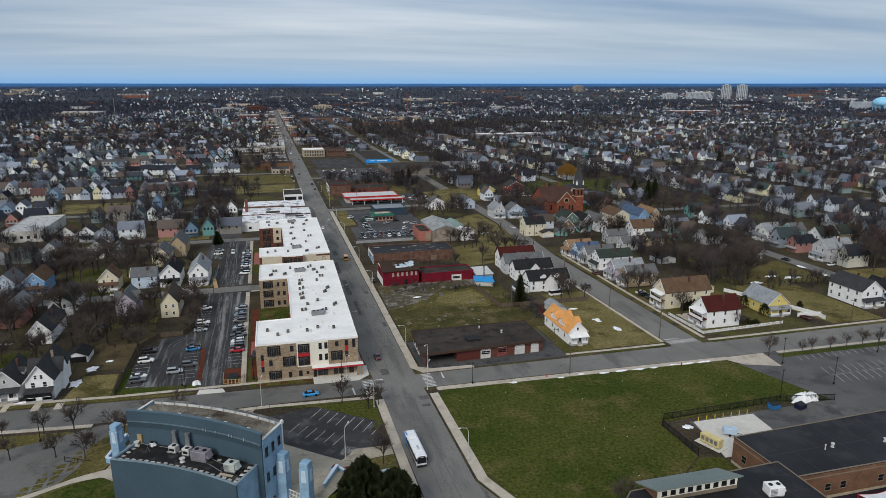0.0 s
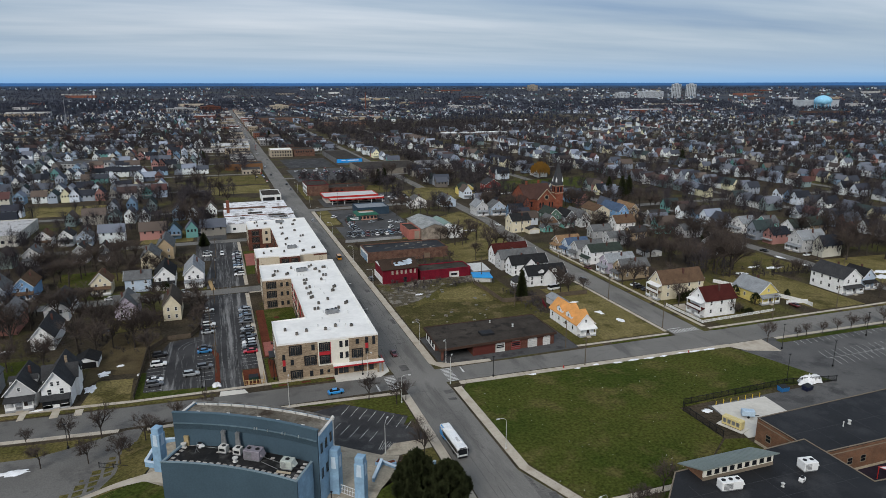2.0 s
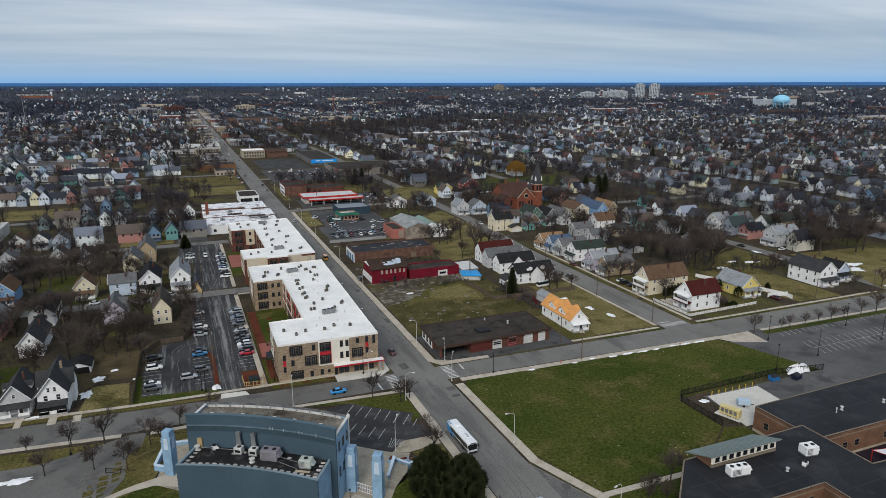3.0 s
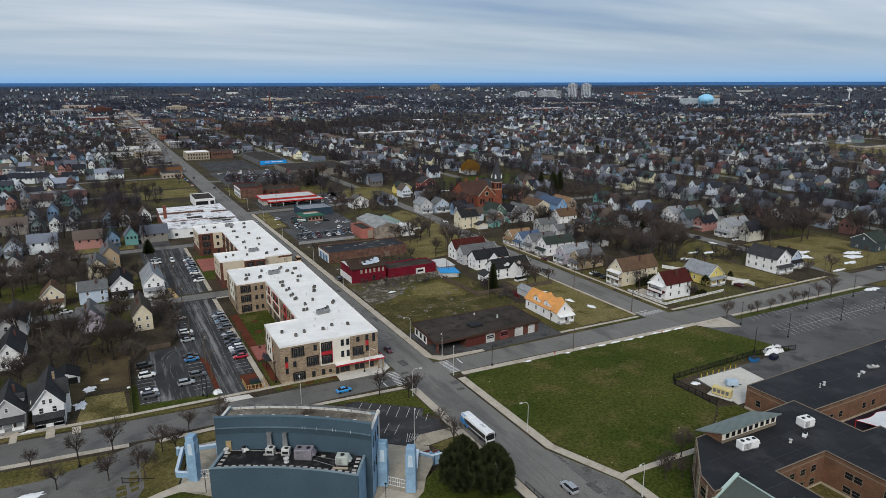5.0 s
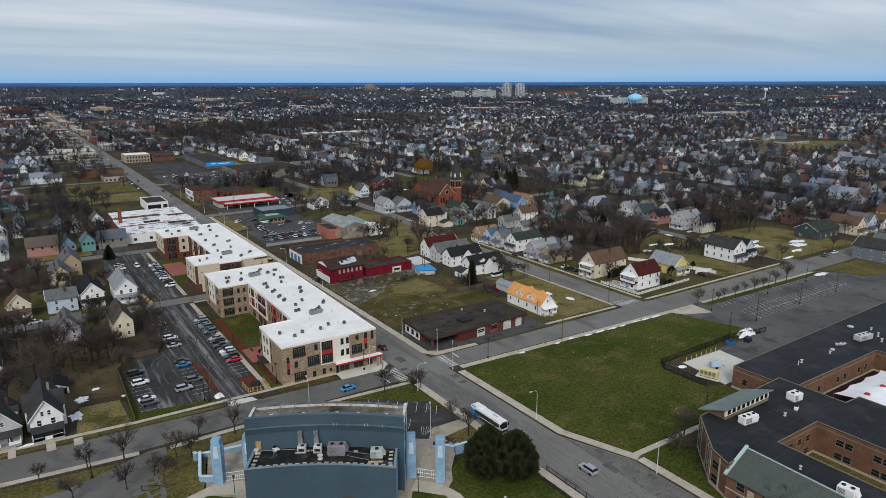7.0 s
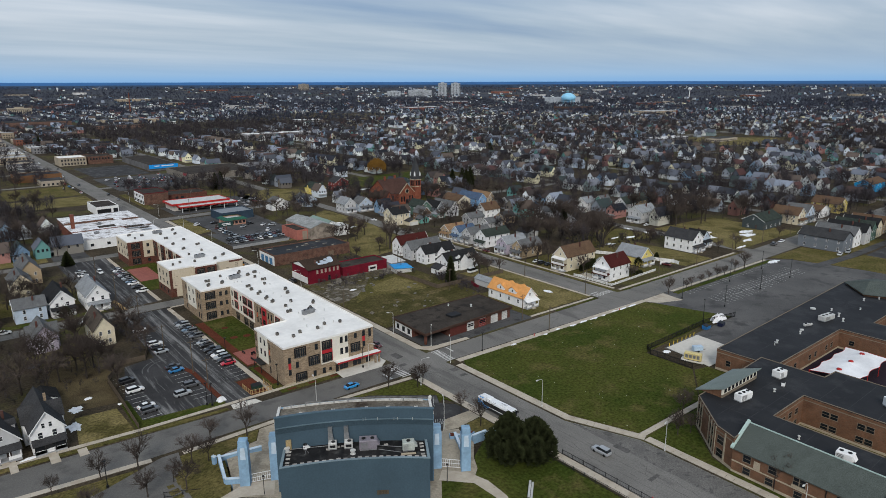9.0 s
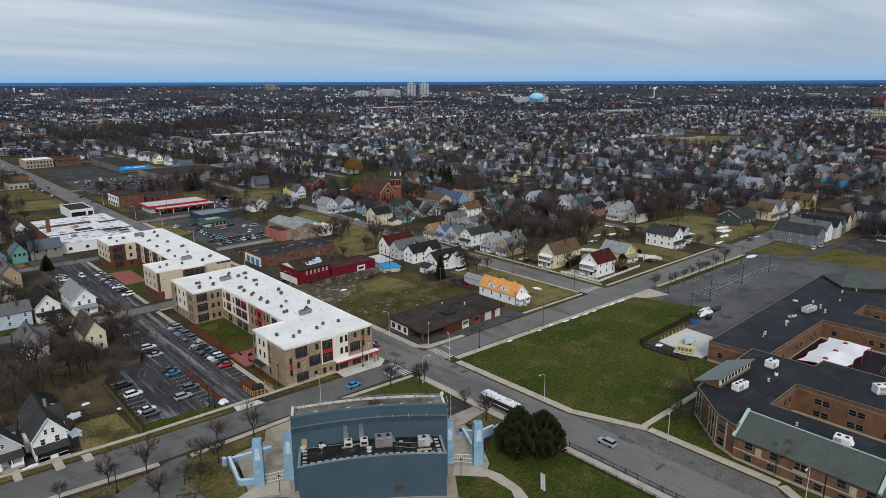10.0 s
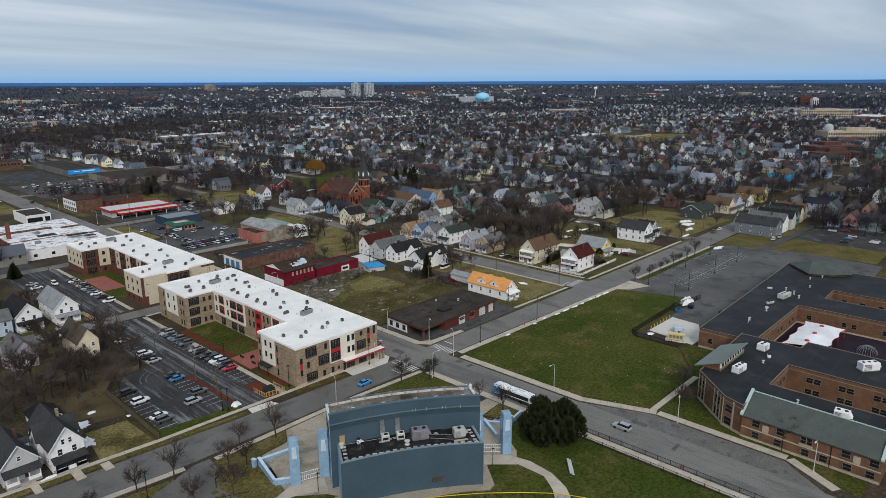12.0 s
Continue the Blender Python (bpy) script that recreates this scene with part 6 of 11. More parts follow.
for x in (67.9, 85.3):
    part("clerestory_end", Geo().add([(x, 95.6, ZS), (x + 0.3, 95.6, ZS), (x + 0.3, 101.2, ZS), (x, 101.2, ZS), (x, 95.6, 10.6), (x + 0.3, 95.6, 10.6), (x + 0.3, 101.2, ZS + 0.05), (x, 101.2, ZS + 0.05)], [(0, 1, 5, 4), (1, 2, 6, 5), (2, 3, 7, 6), (3, 0, 4, 7), (4, 5, 6, 7)]), brick_orange, school)
part("clerestory_roof", Geo().add([(67.2, 94.6, 10.75), (86.4, 94.6, 10.75), (86.4, 102.2, 7.85), (67.2, 102.2, 7.85), (67.2, 94.6, 11.0), (86.4, 94.6, 11.0), (86.4, 102.2, 8.1), (67.2, 102.2, 8.1)], [(4, 5, 6, 7), (3, 2, 1, 0), (0, 1, 5, 4), (1, 2, 6, 5), (2, 3, 7, 6), (3, 0, 4, 7)]), zinc_green, school, "grey-green metal roof")
seam = Geo()
for i in range(25):
    x = 67.4 + 18.8 * i / 24
    seam.tube((x, 94.65, 11.03), (x, 102.15, 8.13), 0.04, 0.04, 4)
part("roof_seams", seam, zinc_green, school)
for i in range(9):
    face_window(school, Face(67.9, 95.3, 85.6, 95.3), 0.8 + 1.9 * i, ZS + 1.1, 1.1, 1.0, metal_dark, black_glass, False, 0.03)
# welded laps in the membrane roofs
lap_mat = material("roof_lap", (0.050, 0.052, 0.056), 0.7, amount=0.3)
def lap(x0, x1, y0, y1, z):
    part("roof_lap", Geo().box(x0, x1, y0, y1, z, z + 0.012), lap_mat, school)


for i in range(16):
    x = 102 + 6.4 * i
    lap(x, x + 0.09, 97.6, 113.2, ZN)
lap(101, 204, 105.2, 105.3, ZN + 0.004)
for y in (60, 66.5, 73, 79.5, 86, 91.5):
    lap(86.0 if y < 84 else 69.0, 106 if y < 84 else 99, y, y + 0.09, ZS)
    lap(59.0, 68.4, y, y + 0.09, ZS)
for x in (64, 72, 80, 88, 95):
    lap(x, x + 0.09, 83.4, 95.0, ZS + 0.004)
# hipped roof at the far end
hip = [(201, 116), (189, 105), (192.6, 97.4), (199.4, 91), (213, 97), (214.6, 110)]
hc = (201.6, 103.6)
part("hip_wall", Geo().prism([(hc[0] + (x - hc[0]) * 0.92, hc[1] + (y - hc[1]) * 0.92) for x, y in reversed(hip)], 0, ZN + 1.0), brick_orange, school)
hv = [(x, y, ZN + 0.75) for x, y in hip] + [(x, y, ZN + 1.0) for x, y in hip] + [(198.6, 106.4, ZN + 4.0), (203.8, 101.4, ZN + 4.0)]
part("hip_roof", Geo().add(hv, [(6, 7, 12), (7, 8, 12), (8, 13, 12), (8, 9, 13), (9, 10, 13), (10, 11, 13), (11, 12, 13), (11, 6, 12)] + [(k, (k + 1) % 6, 6 + (k + 1) % 6, 6 + k) for k in range(6)] + [(5, 4, 3, 2, 1, 0)]), slate_green, school, "green-grey hipped roof")
rooftop_unit(71.2, 91.6, ZS, 4.6, 2.0, 2.0, -8, white_paint, 3)
rooftop_unit(91.2, 91.8, ZS, 3.2, 2.4, 2.1, -8, white_paint, 2)
rooftop_unit(152, 103.5, ZN, 6.2, 2.4, 1.8, -8, metal_pale, 3)
rooftop_unit(141, 105.0, ZN, 3.2, 0.9, 0.9, -20, metal_pale, 2)
rooftop_unit(60.8, 64.6, ZS, 3.2, 2.4, 2.2, -86, white_paint, 2)
rooftop_unit(96.0, 66.0, ZS, 5.2, 2.4, 2.4, -40, white_paint, 3)
rooftop_unit(86.4, 88.6, ZS, 1.4, 0.9, 1.0, 20, white_paint, 1)
for x, y, z, h, r in ((118.4, 104.6, ZN, 1.0, 0.4), (116.0, 104.2, ZN, 1.3, 0.18), (131.8, 103.4, ZN, 0.9, 0.35), (81.5, 88.6, ZS, 0.8, 0.35), (62.5, 74.5, ZS, 0.8, 0.3), (158.5, 102, ZN, 1.4, 0.4), (154.6, 99.2, ZN, 1.2, 0.4), (163, 106, ZN, 0.8, 0.35), (135.4, 104.4, ZN, 0.3, 0.6), (160, 111, ZN, 0.3, 0.9), (184, 103, ZN, 0.9, 0.35), (190, 100, ZN, 0.9, 0.3), (172, 100, ZN, 0.7, 0.3)):
    vent_pipe(x, y, z, h * 0.85, r * 0.65)
part("play_court", Geo().prism(rect(106.6, 145.9, 40, 83.4), 0, 0.12), play_floor, school)
part("play_court", Geo().prism(rect(100.6, 145.9, 84, 96.8), 0, 0.13), play_floor, school)
# shade tent: a grid with peaks and scalloped edges
tent = thing("shade_tent", "white fabric shade tent with red peaks in the school court", "tent")
g = Geo()
nu, nv = 28, 14
pk = [(0.18, 0.5), (0.5, 0.5), (0.82, 0.5)]
TCX, TCY, TL, TW = 127.2, 86.6, 27.0, 12.6
for j in range(nv + 1):
    for i in range(nu + 1):
        u, v = i / nu, j / nv
        edge = 1 - 0.13 * math.sin(math.pi * ((u * 3) % 1)) * abs(2 * v - 1) ** 3
        edge_u = 1 - 0.07 * math.sin(math.pi * v) * abs(2 * u - 1) ** 4
        z = 3.1 + 0.5 * (1 - abs(2 * v - 1)) + sum(0.8 * math.exp(-math.hypot((u - a) * TL, (v - b) * TW) / 1.5) for a, b in pk)
        g.v.append((TCX + (u - 0.5) * TL * edge_u, TCY + (v - 0.5) * TW * edge, z))
for j in range(nv):
    for i in range(nu):
        a = j * (nu + 1) + i
        g.f.append((a, a + 1, a + nu + 2, a + nu + 1))
rim = Geo()
for j in (0, nv):
    for i in range(nu):
        rim.tube(g.v[j * (nu + 1) + i], g.v[j * (nu + 1) + i + 1], 0.07, 0.07, 5)
for i in (0, nu):
    for j in range(nv):
        rim.tube(g.v[j * (nu + 1) + i], g.v[(j + 1) * (nu + 1) + i], 0.07, 0.07, 5)
part("canopy", g, tent_white, tent, smooth=True)
part("edge_cable", rim, red_paint, tent, "red edge binding")
for a, b in pk:
    part("peak_cap", Geo().lathe([(0.75, 4.05), (0.6, 4.4), (0.05, 4.6)], TCX + (a - 0.5) * TL, TCY, 10), red_paint, tent)
for i in range(4):
    for d in (-1, 1):
        x, y = TCX + (i / 3 - 0.5) * TL * 0.99, TCY + d * TW * 0.49
        part("pole", Geo().tube((x, y, 0.1), (x, y, 3.15), 0.1), red_paint, tent)
dome = thing("climbing_dome", "grey metal climbing dome in the play court", "climbing frame", (131, 72, 0.1))
g = Geo()
for i in range(12):
    a = math.pi * i / 12
    pts = [(3 * math.cos(b) * math.cos(a), 3 * math.cos(b) * math.sin(a), 2.6 * math.sin(b)) for b in (math.pi * k / 8 for k in range(9))]
    for p, q in zip(pts, pts[1:]):
        g.tube(p, q, 0.05, 0.05, 5)
part("bars", g, metal_grey, dome)

# ---- shops and smaller blocks ----
def flat_block(name, label, category, x0, x1, y0, y1, z, wall, roof, rim=None, wins=(), parapet=0.35):
    ob = thing(name, label, category)
    part("wall", Geo().box(x0, x1, y0, y1, 0, z - 0.25), wall, ob)
    part("roof", Geo().box(x0 + 0.2, x1 - 0.2, y0 + 0.2, y1 - 0.2, z - 0.25, z - 0.1), roof, ob)
    for f in (Face(x0, y0, x1, y0), Face(x1, y0, x1, y1), Face(x1, y1, x0, y1), Face(x0, y1, x0, y0)):
        part("parapet", Geo().box(-0.05, f.l - 0.26, -0.05, 0.25, z - 0.26, z + parapet).moved(f.m), rim or wall, ob)
    for side, u, zz, w, h in wins:
        f = {"S": Face(x0, y0, x1, y0), "W": Face(x0, y1, x0, y0)}[side]
        face_window(ob, f, u, zz, w, h, metal_dark, pane_glass, True, 0.02)
    return ob


# low brick garage with an open corner
ZG = 4.4
gar = thing("garage_building", "low dark brick garage with roller doors and a tar roof", "garage")
part("wall", Geo().prism([(43.4, 193.4), (54.0, 193.0), (54.0, 185.4), (83.6, 186.3), (83.9, 203.8), (43.9, 204.1)], 0, ZG - 0.5), brick_dark, gar)
part("roof", Geo().prism([(42.2, 184.1), (84.1, 185.6), (84.4, 204.3), (43.2, 204.6)], ZG - 0.5, ZG - 0.2), roof_tar, gar, "black tar roof")
for a, b in (((42.2, 184.1), (84.1, 185.6)), ((84.1, 185.6), (84.4, 204.3)), ((84.4, 204.3), (43.2, 204.6)), ((43.2, 204.6), (42.2, 184.1))):
    f = Face(*a, *b)
    part("fascia", Geo().box(0, f.l, -0.1, 0.15, ZG - 0.8, ZG).moved(f.m), material("fascia_brown", (0.06, 0.035, 0.026), 0.8), gar)
fg = Face(54.0, 185.4, 83.6, 186.3)
gw = Face(43.9, 204.1, 43.4, 193.4)
part("shopfront", Geo().box(0.4, gw.l, -0.06, 0.1, 0.2, 3.1).moved(gw.m), white_paint, gar, "white shopfront")
for u in (1.5, 5.0, 8.4):
    face_window(gar, gw, u, 0.9, 1.6, 1.7, metal_dark, pane_glass, True, 0.08)
panel(gar, fg, 0.0, 7.6, 0.0, 3.3, material("brick_painted", (0.11, 0.032, 0.026), 0.85, amount=0.2), 0.06, "painted_wall")
door_white = material("roller_white", (0.62, 0.62, 0.6), 0.6, amount=0.12)
for u, w, mat in ((7.9, 3.4, door_white), (13.6, 3.4, material("roller_red", (0.21, 0.05, 0.045), 0.7)), (19.7, 3.5, door_white), (25.4, 2.8, door_white)):
    d = part("roller_door", Geo().box(u, u + w, -0.07, 0.1, 0.05, 2.9).moved(fg.m), mat, gar)
    for k in range(4):
        part("rib", Geo().box(u, u + w, -0.1, -0.07, 0.6 + k * 0.6, 0.66 + k * 0.6).moved(fg.m), metal_grey, d)
    if u < 18:
        part("door_panes", Geo().box(u + 0.3, u + w - 0.3, -0.11, -0.07, 1.45, 1.9).box(u + 0.3, u + w - 0.3, -0.11, -0.07, 2.05, 2.5).moved(fg.m), black_glass, d)
    part("sign_board", Geo().box(u + 0.3, u + w - 0.2, -0.14, -0.06, 3.05, 3.4).moved(fg.m), door_white, gar)
part("post", Geo().box(43.0, 43.7, 185.0, 185.7, 0, ZG - 0.5), brick_dark, gar)
part("roof_box", Geo().bevel_box(59, 63.6, 190.5, 194, ZG - 0.2, ZG + 0.5, 0.1), roof_black, gar)
vent_pipe(72.5, 195.5, ZG - 0.2, 0.8, 0.25)
vent_pipe(66.5, 201.5, ZG - 0.2, 0.6, 0.2)

# maroon two-storey shop with a low wing
red = thing("maroon_shop", "two-storey maroon painted brick shop with a brown roof", "shop")
part("wall", Geo().add([(45, 270.6, 0), (61.2, 271.2, 0), (61.2, 286.6, 0), (45.4, 286.6, 0), (45, 270.6, 6.6), (61.2, 271.2, 6.6), (61.2, 286.6, 6.6), (45.4, 286.6, 6.6), (45.2, 278.6, 9.0), (61.2, 278.9, 9.0)], [(0, 1, 5, 4), (1, 2, 6, 9, 5), (2, 3, 7, 6), (3, 0, 4, 8, 7), (0, 3, 2, 1)]), paint_maroon, red)
part("gable", Geo().add([(44.94, 272.4, 6.9), (44.94, 285, 6.9), (45.1, 278.6, 8.8)], [(0, 2, 1)]), white_paint, red, "white gable")
part("shopfront", Geo().box(44.85, 45.05, 271.4, 286, 0.2, 3.0), white_paint, red, "white shopfront")
br_roof = material("shingle_brown_dark", (0.05, 0.034, 0.026), 0.95, grain=3, amount=0.3)
part("roof", Geo().add([(44.5, 269.9, 6.4), (61.6, 270.5, 6.4), (61.6, 278.9, 9.1), (44.5, 278.6, 9.1), (61.6, 287.2, 6.4), (44.5, 287.2, 6.4), (44.5, 269.9, 6.6), (61.6, 270.5, 6.6), (61.6, 278.9, 9.3), (44.5, 278.6, 9.3), (61.6, 287.2, 6.6), (44.5, 287.2, 6.6)], [(6, 7, 8, 9), (9, 8, 10, 11), (0, 6, 9, 3), (3, 9, 11, 5), (0, 1, 7, 6), (1, 2, 8, 7), (2, 4, 10, 8), (0, 3, 2, 1), (3, 5, 4, 2)]), br_roof, red)
rng = random.Random(4)
for x, v, w, d in ((52.5, 0.36, 1.6, 0.10), (55.0, 0.42, 2.2, 0.16), (57.6, 0.50, 1.9, 0.2), (58.8, 0.72, 1.5, 0.16), (56.4, 0.68, 1.3, 0.08), (54.0, 0.58, 1.2, 0.06), (51.4, 0.55, 0.9, 0.07)):
    p = [(x + w * math.cos(a) * rng.uniform(0.7, 1.1), v + d * math.sin(a) * rng.uniform(0.7, 1.2)) for a in [k * 0.785 for k in range(8)]]
    part("tarp", Geo().add([(a, 270.2 + 8.5 * b, 6.66 + 2.7 * b) for a, b in p], [tuple(range(8))]), material("tarp_pale", (0.5, 0.58, 0.66), 0.6), red, "torn pale blue roof tarpaulin")
fr = Face(45, 270.6, 61.2, 271.2)
for u in (4.0, 6.2, 8.2, 10.2, 12.4, 14.4):
    face_window(red, fr, u, 4.1, 0.9, 1.7, stone_band, material("boarded", (0.36, 0.30, 0.27), 0.8), False)
face_window(red, fr, 9.8, 0.3, 1.2, 2.2, metal_dark, black_glass, False)
part("chimney", Geo().box(50, 50.7, 274, 274.7, 7.5, 9.4), brick_worn, red)
wing = flat_block("maroon_wing", "low maroon brick workshop with a tar roof", "workshop", 62.6, 86.4, 271.4, 282, 4.0, paint_maroon, roof_tar)
panel(wing, Face(62.6, 271.4, 86.4, 271.4), 13.6, 18.2, 0.1, 2.8, door_white, 0.06, "roller_door")
face_window(wing, Face(62.6, 271.4, 86.4, 271.4), 14.4, 1.1, 3.0, 0.9, metal_dark, black_glass, True, 0.08)
shed = thing("lean_to_shed", "grey lean-to shed beside a blue tarpaulin roof", "shed")
part("wall", Geo().prism(rect(87.4, 95, 269, 279), 0, [2.4, 2.4, 3.2, 3.2]), grey_paint, shed)
part("roof", Geo().add([(87, 268.6, 2.45), (95.4, 268.6, 2.45), (95.4, 279.4, 3.3), (87, 279.4, 3.3), (87, 268.6, 2.6), (95.4, 268.6, 2.6), (95.4, 279.4, 3.45), (87, 279.4, 3.45)], [(4, 5, 6, 7), (0, 4, 7, 3), (0, 1, 5, 4), (1, 2, 6, 5), (2, 3, 7, 6), (3, 2, 1, 0)]), metal_pale, shed)
tb = thing("tarpaulin_shelter", "bright blue tarpaulin over a low shelter", "shelter", (-3.0, -2.0, 0))
part("cover", Geo().add([(86.4, 262.6, 2.5), (94.8, 259.4, 2.3), (96.2, 267.2, 2.7), (88.0, 269.2, 2.9), (91, 264.4, 3.2), (86.4, 262.6, 2.3), (94.8, 259.4, 2.1), (96.2, 267.2, 2.5), (88.0, 269.2, 2.7)], [(0, 1, 4), (1, 2, 4), (2, 3, 4), (3, 0, 4), (0, 5, 6, 1), (1, 6, 7, 2), (2, 7, 8, 3), (3, 8, 5, 0)]), tarp_blue, tb)
part("side", Geo().prism([(87, 262.9), (94.4, 260.2), (95.6, 266.8), (88.4, 268.6)], 0, 2.35), metal_pale, tb)

bk = flat_block("brick_warehouse", "old single-storey worn brick warehouse with a tar roof", "warehouse", 46.6, 88.0, 307.6, 325.0, 5.0, brick_worn, roof_black)
rng = random.Random(6)
for i in range(26):
    x, y, w, d = rng.uniform(49, 85), rng.uniform(309.5, 323), rng.uniform(0.5, 2.6), rng.uniform(0.3, 1.0)
    part("roof_patch", Geo().prism([(x + w * math.cos(k) * rng.uniform(0.6, 1.1), y + d * math.sin(k) * rng.uniform(0.6, 1.1)) for k in (0.2, 1.0, 2.1, 3.0, 4.0, 5.2)], 4.85, 4.93), rng.choice((roof_gravel, roof_tar, concrete_worn)), bk)
fbw = Face(46.6, 325.0, 46.6, 307.6)
panel(bk, fbw, 0.3, 17.0, 0.1, 4.6, white_paint, 0.05, "painted_front")
for u in (2.2, 7.0, 11.6):
    panel(bk, fbw, u, u + 3.2, 0.2, 3.4, material("door_blue", (0.07, 0.20, 0.36), 0.6), 0.09, "blue_door")
panel(bk, Face(46.6, 307.6, 88, 307.6), 29, 32, 0.3, 2.8, material("boarded_door", (0.2, 0.15, 0.11), 0.9), 0.05, "boarded_opening")
pk_ = flat_block("pink_workshop", "pink rendered workshop with a pale roof", "workshop", 79.4, 86.2, 349.4, 368, 5.4, material("render_pink", (0.42, 0.155, 0.125), 0.85, stain=0.4), roof_tar)
panel(pk_, Face(79.4, 349.4, 86.2, 349.4), 3.4, 6.4, 0.2, 4.8, material("plaster_buff", (0.30, 0.25, 0.2), 0.9), 0.04, "patched_wall")


def shed_gable(name, label, x0, x1, y0, y1, h, rise_, wall, roof, along="y", category="shed"):
    ob = thing(name, label, category)
    if along == "y":
        xm = (x0 + x1) / 2
        part("wall", Geo().add([(x0, y0, 0), (x1, y0, 0), (x1, y0, h), (xm, y0, h + rise_), (x0, y0, h), (x0, y1, 0), (x1, y1, 0), (x1, y1, h), (xm, y1, h + rise_), (x0, y1, h)], [(0, 1, 2, 3, 4), (9, 8, 7, 6, 5), (0, 4, 9, 5), (1, 6, 7, 2), (0, 5, 6, 1)]), wall, ob)
        e = 0.4
        k = rise_ / (xm - x0) * e
        part("roof", Geo().add([(x0 - e, y0 - e, h - k), (xm, y0 - e, h + rise_), (xm, y1 + e, h + rise_), (x0 - e, y1 + e, h - k), (x1 + e, y0 - e, h - k), (x1 + e, y1 + e, h - k)] + [(x0 - e, y0 - e, h - k + .2), (xm, y0 - e, h + rise_ + .2), (xm, y1 + e, h + rise_ + .2), (x0 - e, y1 + e, h - k + .2), (x1 + e, y0 - e, h - k + .2), (x1 + e, y1 + e, h - k + .2)],
                              [(6, 7, 8, 9), (7, 10, 11, 8), (0, 3, 2, 1), (1, 2, 5, 4), (0, 1, 7, 6), (1, 4, 10, 7), (0, 6, 9, 3), (4, 5, 11, 10), (3, 9, 8, 2), (2, 8, 11, 5)]), roof, ob)
    return ob


shed_gable("metal_workshop", "large old workshop with a pale corrugated roof", 86.4, 101, 346, 377, 6.4, 2.4, material("render_grey", (0.33, 0.285, 0.24), 0.9, stain=0.5, stain_scale=0.4), material("corrugated_weathered", (0.36, 0.37, 0.36), 0.6, 0.2, grain=1.2, amount=0.3, stain=0.45, stain_scale=0.25))
shed_gable("green_workshop", "long workshop with a green metal roof", 101.5, 109, 356, 378, 5.0, 1.6, white_paint, material("roof_sage", (0.20, 0.28, 0.25), 0.6), category="workshop")
flat_block("white_annex", "white painted annex with bare tree beside it", "workshop", 102.6, 110.4, 345, 355, 5.2, white_paint, metal_pale, wins=(("S", 1.6, 2.6, 1.2, 1.2), ("S", 5, 2.6, 1.2, 1.2)))

# restaurant and dark block behind it
rest = flat_block("restaurant", "small restaurant with pink walls and a green roof edge", "restaurant", 63.4, 76.0, 412.0, 424, 3.6, material("render_salmon", (0.42, 0.24, 0.18), 0.85), metal_pale, wins=tuple(("S", 1 + 2.4 * i, 0.9, 1.6, 1.5) for i in range(5)))
green_edge = material("roof_green", (0.025, 0.11, 0.075), 0.7)
part("roof_edge", Geo().add([(62.2, 410.8, 3.3), (77.2, 410.8, 3.3), (77.2, 425.2, 3.3), (62.2, 425.2, 3.3), (64.6, 413.2, 4.7), (74.8, 413.2, 4.7), (74.8, 422.8, 4.7), (64.6, 422.8, 4.7)], [(0, 1, 5, 4), (1, 2, 6, 5), (2, 3, 7, 6), (3, 0, 4, 7)]), green_edge, rest)
flat_block("dark_block", "low dark blue block with a grey roof", "shop", 66.5, 88, 428, 446, 4.8, material("render_navy", (0.035, 0.06, 0.09), 0.8), metal_grey)
sign = thing("roadside_sign", "dark green roadside sign board on a brown post", "sign", (58, 398, 0))
part("post", Geo().box(-0.25, 0.25, -0.25, 0.25, 0, 3.0), material("post_brown", (0.12, 0.05, 0.035), 0.8), sign)
part("board", Geo().box(-4.4, 4.4, -0.25, 0.25, 3.0, 5.6), material("sign_green", (0.02, 0.055, 0.05), 0.5), sign)
part("lettering_bar", Geo().box(-2.6, 2.8, -0.29, -0.25, 4.4, 4.9).box(-1.6, 2.8, -0.29, -0.25, 3.6, 4.0), white_paint, sign)

# red-banded shop
gas = thing("red_shop", "single-storey shop with a white roof and red fascia bands", "shop")
part("wall", Geo().box(54, 92, 482, 500, 0, 4.6), material("render_pale", (0.5, 0.47, 0.43), 0.85), gas)
part("roof", Geo().box(53, 92.6, 481, 500.6, 4.6, 4.8), metal_pale, gas)
part("fascia", Geo().box(52.8, 92.8, 480.6, 481.0, 3.9, 5.1).box(52.4, 52.8, 480.6, 501, 3.9, 5.1).box(92.8, 93.2, 480.6, 501, 3.9, 5.1).box(52.8, 92.8, 501, 501.4, 3.9, 5.1), red_paint, gas)
part("canopy", Geo().box(56, 95.4, 473, 480.4, 3.6, 3.8), metal_pale, gas)
part("canopy_fascia", Geo().box(55.6, 95.8, 472.6, 473.0, 3.1, 4.0).box(55.6, 56, 473, 480.6, 3.1, 4.0).box(95.4, 95.8, 473, 480.6, 3.1, 4.0), red_paint, gas)
for u in (57, 66, 76, 86, 94.6):
    part("post", Geo().box(u, u + 0.4, 473.4, 473.8, 0, 3.6), white_paint, gas)
for u in range(6):
    face_window(gas, Face(54, 482, 92, 482), 3 + 6 * u, 0.7, 4.0, 2.2, metal_dark, black_glass)
two = flat_block("corner_shop", "two-storey shop with a white front and brick side", "shop", 45, 62, 519, 545, 8.2, brick_worn, roof_tar, material("parapet_maroon", (0.12, 0.02, 0.022), 0.8))
